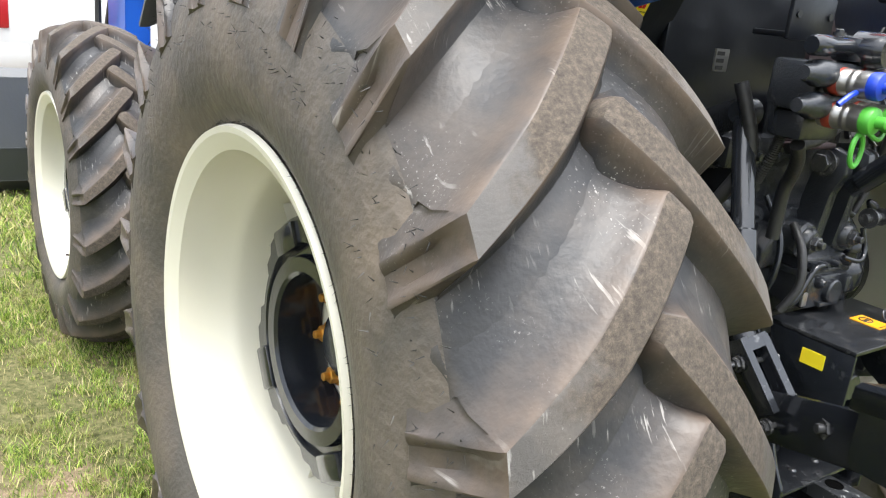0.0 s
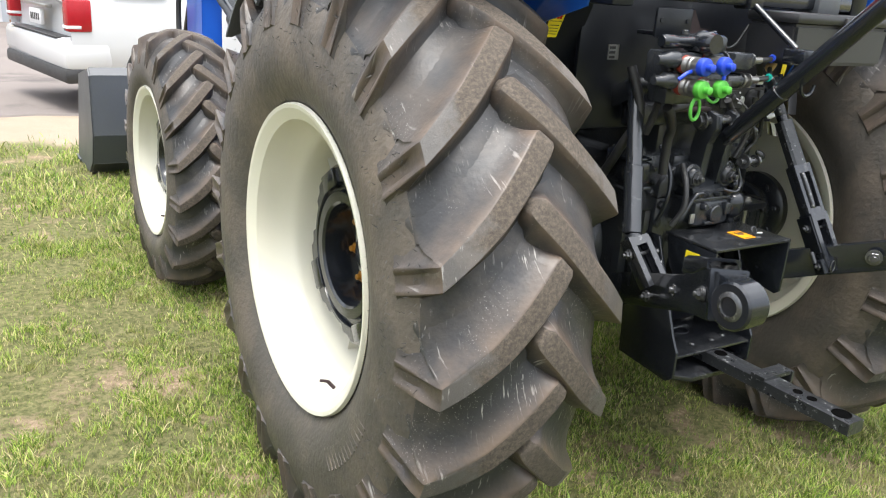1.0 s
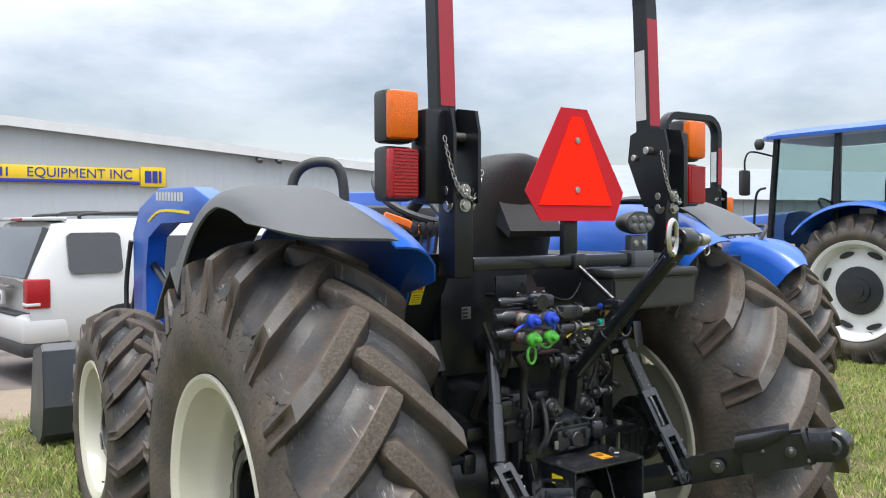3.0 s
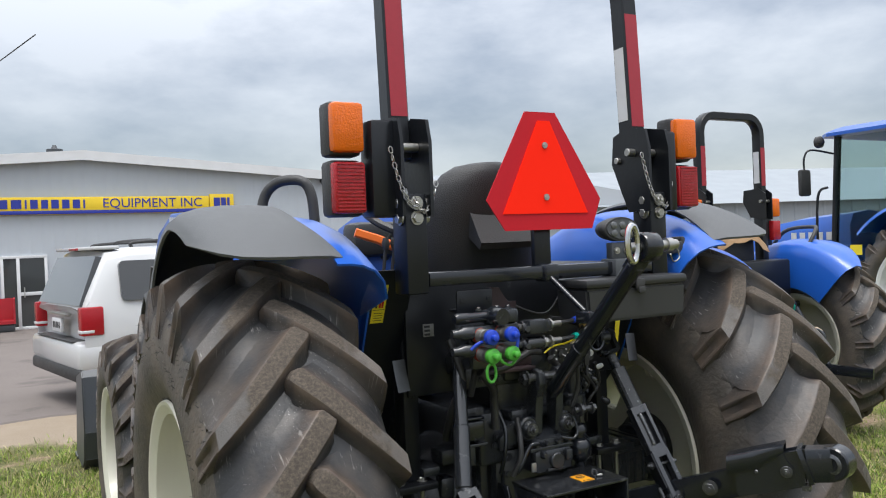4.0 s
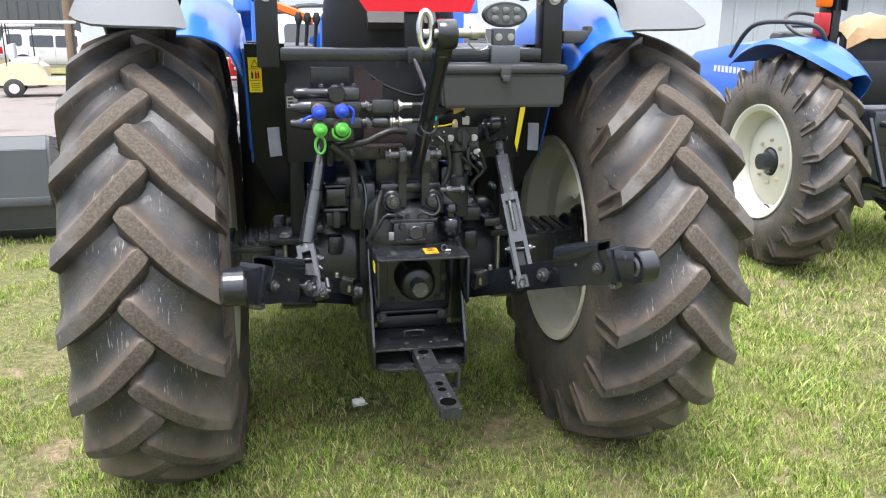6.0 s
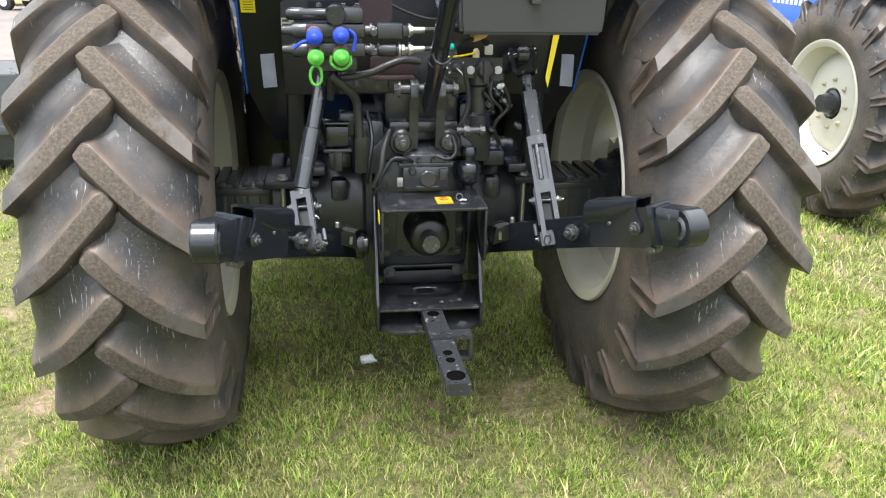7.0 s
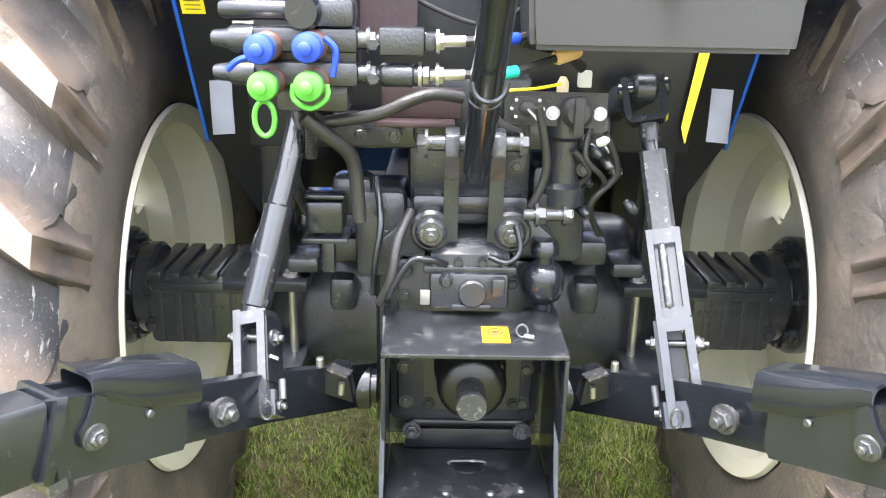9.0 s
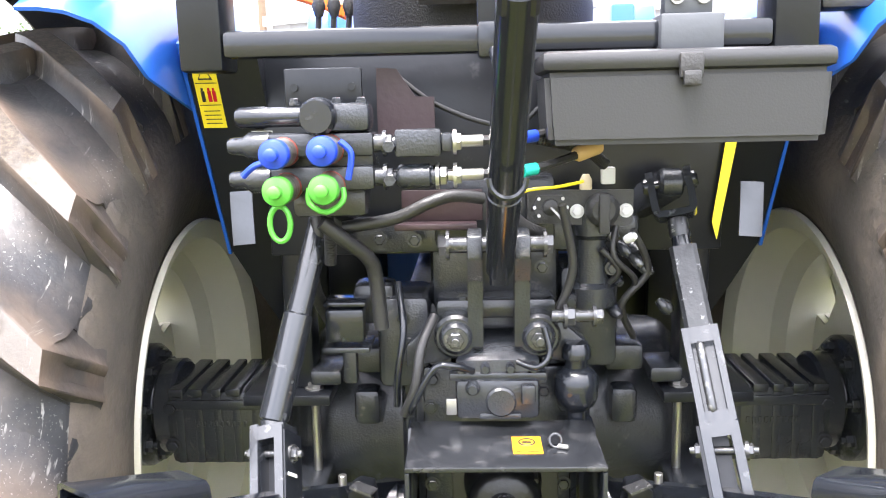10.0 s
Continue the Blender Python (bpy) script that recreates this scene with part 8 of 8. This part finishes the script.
def make_loose_bucket():
    e = thing("loader_bucket", "dark grey loader bucket standing on the grass", "bucket", pose(-1.95, 3.05, 0, 0, 0, 4))
    out = [(0.0, 0.66), (0.05, 0.74), (0.30, 0.70), (0.70, 0.05), (0.68, 0.005), (0.22, 0.005), (0.08, 0.10), (-0.02, 0.32)]
    for x in (-1.85, -0.02):
        part("end_plate", prism(B(), out, 0, x, x + 0.02), M_dkgrey, e)
    shell = out[4:] + out[:3]
    for (y0, z0), (y1, z1) in zip(shell, shell[1:]):
        bm = B()
        bar(bm, [(-1.83, (y0 + y1) / 2, (z0 + z1) / 2), (-0.02, (y0 + y1) / 2, (z0 + z1) / 2)], math.hypot(y1 - y0, z1 - z0) + 0.012, 0.014, (0, y1 - y0, z1 - z0))
        part("shell_plate", bm, M_dkgrey, e)
    part("back_rib", bx(B(), -1.83, -0.02, -0.035, -0.018, 0.28, 0.34, 0.004), M_dkgrey, e)


make_loose_bucket()


def make_cart(x, y, label, paint, turn):
    e = thing("golf_cart", label, "golf cart", pose(x, y, ground_z(y) + 0.012, 0, 0, turn))
    bm = B()
    rings(bm, [[Vector((xx, -w, 0.30)), Vector((xx, -w, z)), Vector((xx, w, z)), Vector((xx, w, 0.30))] for xx, w, z in ((-1.1, 0.45, 0.72), (-0.8, 0.55, 0.82), (-0.2, 0.58, 0.80), (0.0, 0.58, 0.42), (0.5, 0.58, 0.42), (0.75, 0.55, 0.78), (1.15, 0.45, 0.62))])
    body = part("body", bm, paint, e)
    part("seat", bx(bx(B(), -0.75, -0.15, -0.5, 0.5, 0.80, 0.93, 0.04), -0.8, -0.66, -0.5, 0.5, 0.9, 1.25, 0.04), M_whitedecal, body)
    part("roof", bx(B(), -0.95, 0.75, -0.58, 0.58, 1.72, 1.79, 0.03), M_whitedecal, body)
    for xx in (-0.85, 0.65):
        for yy in (-0.52, 0.52):
            part("roof_post", cyl(B(), (xx, yy, 0.75), (xx, yy, 1.74), 0.018, seg=10), M_dkplastic, body)
    for xx in (-0.75, 0.8):
        for s in (-1, 1):
            w = part("wheel", turned(B(), (xx, s * 0.42, 0.23), (xx, s * 0.62, 0.23), [(0, 0.20), (0.1, 0.23), (0.9, 0.23), (1, 0.2)], 24), M_cartyre, e)
            part("rim", turned(B(), (xx, s * 0.61, 0.23), (xx, s * 0.63, 0.23), [(0, 0.12), (1, 0.11)], 20), M_whitedecal, w)


make_cart(-5.95, 19.2, "tan golf cart with a white roof", M_tanpaint, 12)
make_cart(-8.2, 23.5, "tan golf cart parked further back", M_tanpaint, -20)
make_suv(pose(-14.5, 26.0, ground_z(26) + 0.012), M_redpaint, "red car parked beyond the lot")
make_suv(pose(-11.2, 33.0, ground_z(33)), M_white, "white car parked far behind the carts")


def make_backlot():
    e = thing("dark_shed", "low dark building beyond the lot", "building", pose(-22, 45, ground_z(45)))
    part("wall", ribbed_wall(B(), 0, 14, 0, 0, lambda x: 3.2, 0.5, 0.04), M_dkgrey, e)
    part("roof", prism(B(), [(-0.3, 3.2), (14.3, 3.2), (14.3, 3.4), (7, 4.6), (-0.3, 3.4)], 1, 0.05, 8), M_dkgrey, e)
    p = thing("utility_pole", "weathered wooden utility pole", "pole", pose(-7.0, 26.6, ground_z(26.6)))
    part("pole", cyl(B(), (0, 0, 0), (0, 0, 10), 0.16, 0.11, 16), M_bark, p)
    part("cross_arm", bx(B(), -1.2, 1.2, -0.06, 0.06, 9.2, 9.32, 0.01), M_bark, p)
    for x in (-1.1, 0.2, 1.1):
        part("insulator", turned(B(), (x, 0, 9.32), (x, 0, 9.5), [(0, 0.03), (0.4, 0.06), (1, 0.04)], 12), M_dkgrey, p)
    w = thing("power_lines", "three dark overhead wires", "wires", pose(-7.0, 26.6, 0))
    for x, z in ((-1.1, 9.1), (0.2, 9.3), (1.1, 9.1)):
        part("wire", tube(B(), [(x, 0, z), (x + 6.0, -6, z - 0.5), (x + 14, -14, z - 0.7), (x + 40, -40, z)], 0.012, 5, 8), M_hose, w)
    q = thing("utility_pole", "far utility pole with a cross arm", "pole", pose(62, 90, ground_z(90)))
    part("pole", cyl(B(), (0, 0, 0), (0, 0, 11), 0.17, 0.12, 12), M_bark, q)
    part("cross_arm", bx(B(), -1.2, 1.2, -0.06, 0.06, 10.0, 10.15), M_bark, q)


make_backlot()


def make_tree(x, y, h, seed):
    rnd = random.Random(seed)
    e = thing("tree", "leafy green broadleaf tree far behind the sheds", "tree", pose(x, y, ground_z(y)), group="far trees")
    bm = B()
    tube(bm, [(0, 0, 0), (0.1, 0, h * 0.3), (0, 0.1, h * 0.6)], 0.22, 8)
    for k in range(7):
        a = rnd.uniform(0, 6.28)
        z = h * rnd.uniform(0.3, 0.55)
        tube(bm, [(0, 0, z), (math.cos(a) * h * 0.15, math.sin(a) * h * 0.15, z + h * 0.15), (math.cos(a) * h * 0.28, math.sin(a) * h * 0.28, z + h * 0.28)], 0.08, 6, 3)
    part("trunk", bm, M_bark, e)
    n = 2600
    vs, fs = [], []
    lobes = [(rnd.gauss(0, h * 0.16), rnd.gauss(0, h * 0.16), h * rnd.uniform(0.5, 0.92), h * rnd.uniform(0.10, 0.2)) for _ in range(14)]
    for i in range(n):
        lx, ly, lz, lr = rnd.choice(lobes)
        d = Vector((rnd.gauss(0, 1), rnd.gauss(0, 1), rnd.gauss(0, 1))).normalized() * lr * rnd.uniform(0.6, 1.1)
        c = Vector((lx, ly, lz)) + d
        u = Vector((rnd.gauss(0, 1), rnd.gauss(0, 1), rnd.gauss(0, 1))).normalized() * 0.16
        v = Vector((rnd.gauss(0, 1), rnd.gauss(0, 1), rnd.gauss(0, 1))).normalized() * 0.13
        b = len(vs)
        vs += [c - u, c + v, c + u, c - v]
        fs.append((b, b + 1, b + 2, b + 3))
    me = bpy.data.meshes.new("crown")
    me.from_pydata([tuple(v) for v in vs], [], fs)
    me.materials.append(M_leaf)
    ob = new("crown", me)
    ob.parent = e
    ob["kind"] = "stuff"


for k, (x, y, h) in enumerate(((38, 78, 9), (44, 80, 8), (49, 77, 9.5), (-30, 70, 9), (-24, 72, 8), (-36, 66, 10), (-16, 75, 8), (70, 84, 9), (78, 82, 8))):
    make_tree(x, y, h, k)

bm_l = B()
rl_ = random.Random(8)
lps_l = []
for z, k in ((0, 0.5), (0.006, 1.0), (0.015, 0.75), (0.026, 0.85), (0.034, 0.35)):
    lps_l.append([Vector((-0.145 + (0.034 * math.cos(a) + rl_.uniform(-0.012, 0.012)) * k, 0.155 + (0.018 * math.sin(a) + rl_.uniform(-0.012, 0.012)) * k, 0.012 + z + rl_.uniform(-0.004, 0.006))) for a in [2 * math.pi * i / 9 for i in range(9)]])
rings(bm_l, lps_l)
litter = part("litter", bm_l, M_paper)
tagged(litter, "crumpled scrap of white paper on the grass", "litter")


# ---------------------------------------------------------------- grass
def make_grass():
    rng = np.random.default_rng(11)

    def patch(x, y):
        """Large and small swards against bare soil."""
        out = np.empty(len(x))
        for i in range(len(x)):
            u, w = x[i] + 61.3, y[i] + 47.9
            out[i] = noise.noise((u * 0.9, w * 0.9, 3.1)) * 0.5 + noise.noise((u * 3.1, w * 3.1, 7.7)) * 0.6 + noise.noise((u * 9.0, w * 9.0, 1.7)) * 0.4
        return out

    def field(x0, x1, y0, y1, n, hmin, hmax, wid, cut, tuft=14):
        # blades stand in tufts with a few strays between
        m = n // tuft
        cx, cy = np.repeat(rng.uniform(x0, x1, m), tuft), np.repeat(rng.uniform(y0, y1, m), tuft)
        n = m * tuft
        spread = np.where(rng.random(n) < 0.85, 0.012, 0.05) * wid / 0.0017
        x, y = cx + rng.normal(0, 1, n) * spread, cy + rng.normal(0, 1, n) * spread
        size = np.repeat(rng.uniform(0.6, 1.25, m), tuft)
        p = patch(cx[::tuft], cy[::tuft])
        p = np.repeat(p + rng.normal(0, 0.13, m), tuft)
        bias = np.clip((x + 0.95) * 0.75, -0.46, 0.06) + 0.12 * np.clip((x - 0.2) / 1.2, 0, 1) + 0.30 * np.clip((-0.4 - y) / 0.8, 0, 1) * np.clip((x + 1.1) / 0.5, 0, 1) + 0.12 * np.clip((y - 0.6) / 1.2, 0, 1)
        # trodden bare spots
        for bx_, by_, br_ in ((-1.60, 0.85, 0.42), (-1.15, 1.45, 0.26), (-1.75, 1.75, 0.30), (0.36, -0.25, 0.17), (0.66, 0.16, 0.15)):
            bias = bias - 0.30 * np.clip(1.3 - np.hypot(x - bx_, y - by_) / br_, 0, 1)
        keep = (p + bias) > cut
        keep &= y < 5.3 + 0.35 * np.sin(x * 1.7) + rng.normal(0, 0.18, n)
        x, y, p, size = x[keep], y[keep], p[keep], size[keep]
        n = len(x)
        h = rng.uniform(hmin, hmax, n) * size * (0.75 + 0.5 * np.clip(p + 0.4, 0, 1))
        a = rng.uniform(0, 2 * np.pi, n)
        b = rng.uniform(0, 2 * np.pi, n)
        lean = rng.uniform(0.2, 1.6, n) * h
        w = wid * rng.uniform(0.6, 1.3, n)
        ca, sa = np.cos(a) * w, np.sin(a) * w
        cb, sb = np.cos(b) * lean, np.sin(b) * lean
        z = np.zeros(n)
        v = np.stack([np.stack([x - ca, y - sa, z - 0.004], 1), np.stack([x + ca, y + sa, z - 0.004], 1), np.stack([x + ca * 0.7 + cb * 0.4, y + sa * 0.7 + sb * 0.4, h * 0.62], 1), np.stack([x - ca * 0.7 + cb * 0.4, y - sa * 0.7 + sb * 0.4, h * 0.62], 1), np.stack([x + cb, y + sb, h], 1)], 1)
        return v.reshape(-1, 3), n
    sets = [field(-3.2, 2.2, -1.9, 2.6, 90000, 0.004, 0.016, 0.0010, -2.0, 5), field(-3.2, 2.2, -1.9, 2.6, 530000, 0.008, 0.028, 0.0015, -0.24, 16), field(-3.2, 2.2, -1.9, 2.6, 52000, 0.022, 0.046, 0.0030, 0.22, 26), field(-5.0, 6.0, 2.4, 5.9, 150000, 0.016, 0.050, 0.0032, -0.15, 8), field(-8.0, 9.0, -7.5, -1.7, 110000, 0.02, 0.055, 0.0042, -0.25, 8), field(-8.0, -3.0, -1.9, 5.0, 50000, 0.02, 0.055, 0.0042, -0.25, 8), field(1.6, 9.0, -2.6, 3.2, 140000, 0.018, 0.05, 0.0030, -0.18, 8)]
    verts = np.concatenate([s[0] for s in sets])
    n = sum(s[1] for s in sets)
    base = (np.arange(n) * 5)[:, None]
    quads = base + np.array([0, 1, 2, 3])
    tris = base + np.array([3, 2, 4])
    me = bpy.data.meshes.new("grass")
    me.vertices.add(len(verts))
    me.vertices.foreach_set("co", verts.ravel())
    me.loops.add(n * 7)
    me.loops.foreach_set("vertex_index", np.concatenate([quads, tris], 1).ravel())
    me.polygons.add(n * 2)
    starts = np.stack([np.arange(n) * 7, np.arange(n) * 7 + 4], 1).ravel()
    me.polygons.foreach_set("loop_start", starts)
    me.update()
    me.validate()
    me.materials.append(M_blade)
    tagged(new("grass", me), "short green and straw-coloured grass blades", "grass", kind="stuff")


make_grass()


# ---------------------------------------------------------------- overhead wires by the building
for a, b in (((-8.98, 42.0, 3.96), (-0.24, 21.9, 7.49)), ((-6.88, 38.0, 5.35), (-1.56, 24.6, 7.76))):
    a, b = Vector(a), Vector(b)
    w = part("overhead_wire", tube(B(), [a, a.lerp(b, 0.5) - Vector((0, 0, 0.05)), b], 0.016, 6), M_ink)
    tagged(w, "thin black overhead wire against the clouds", "wire", group="overhead wires")
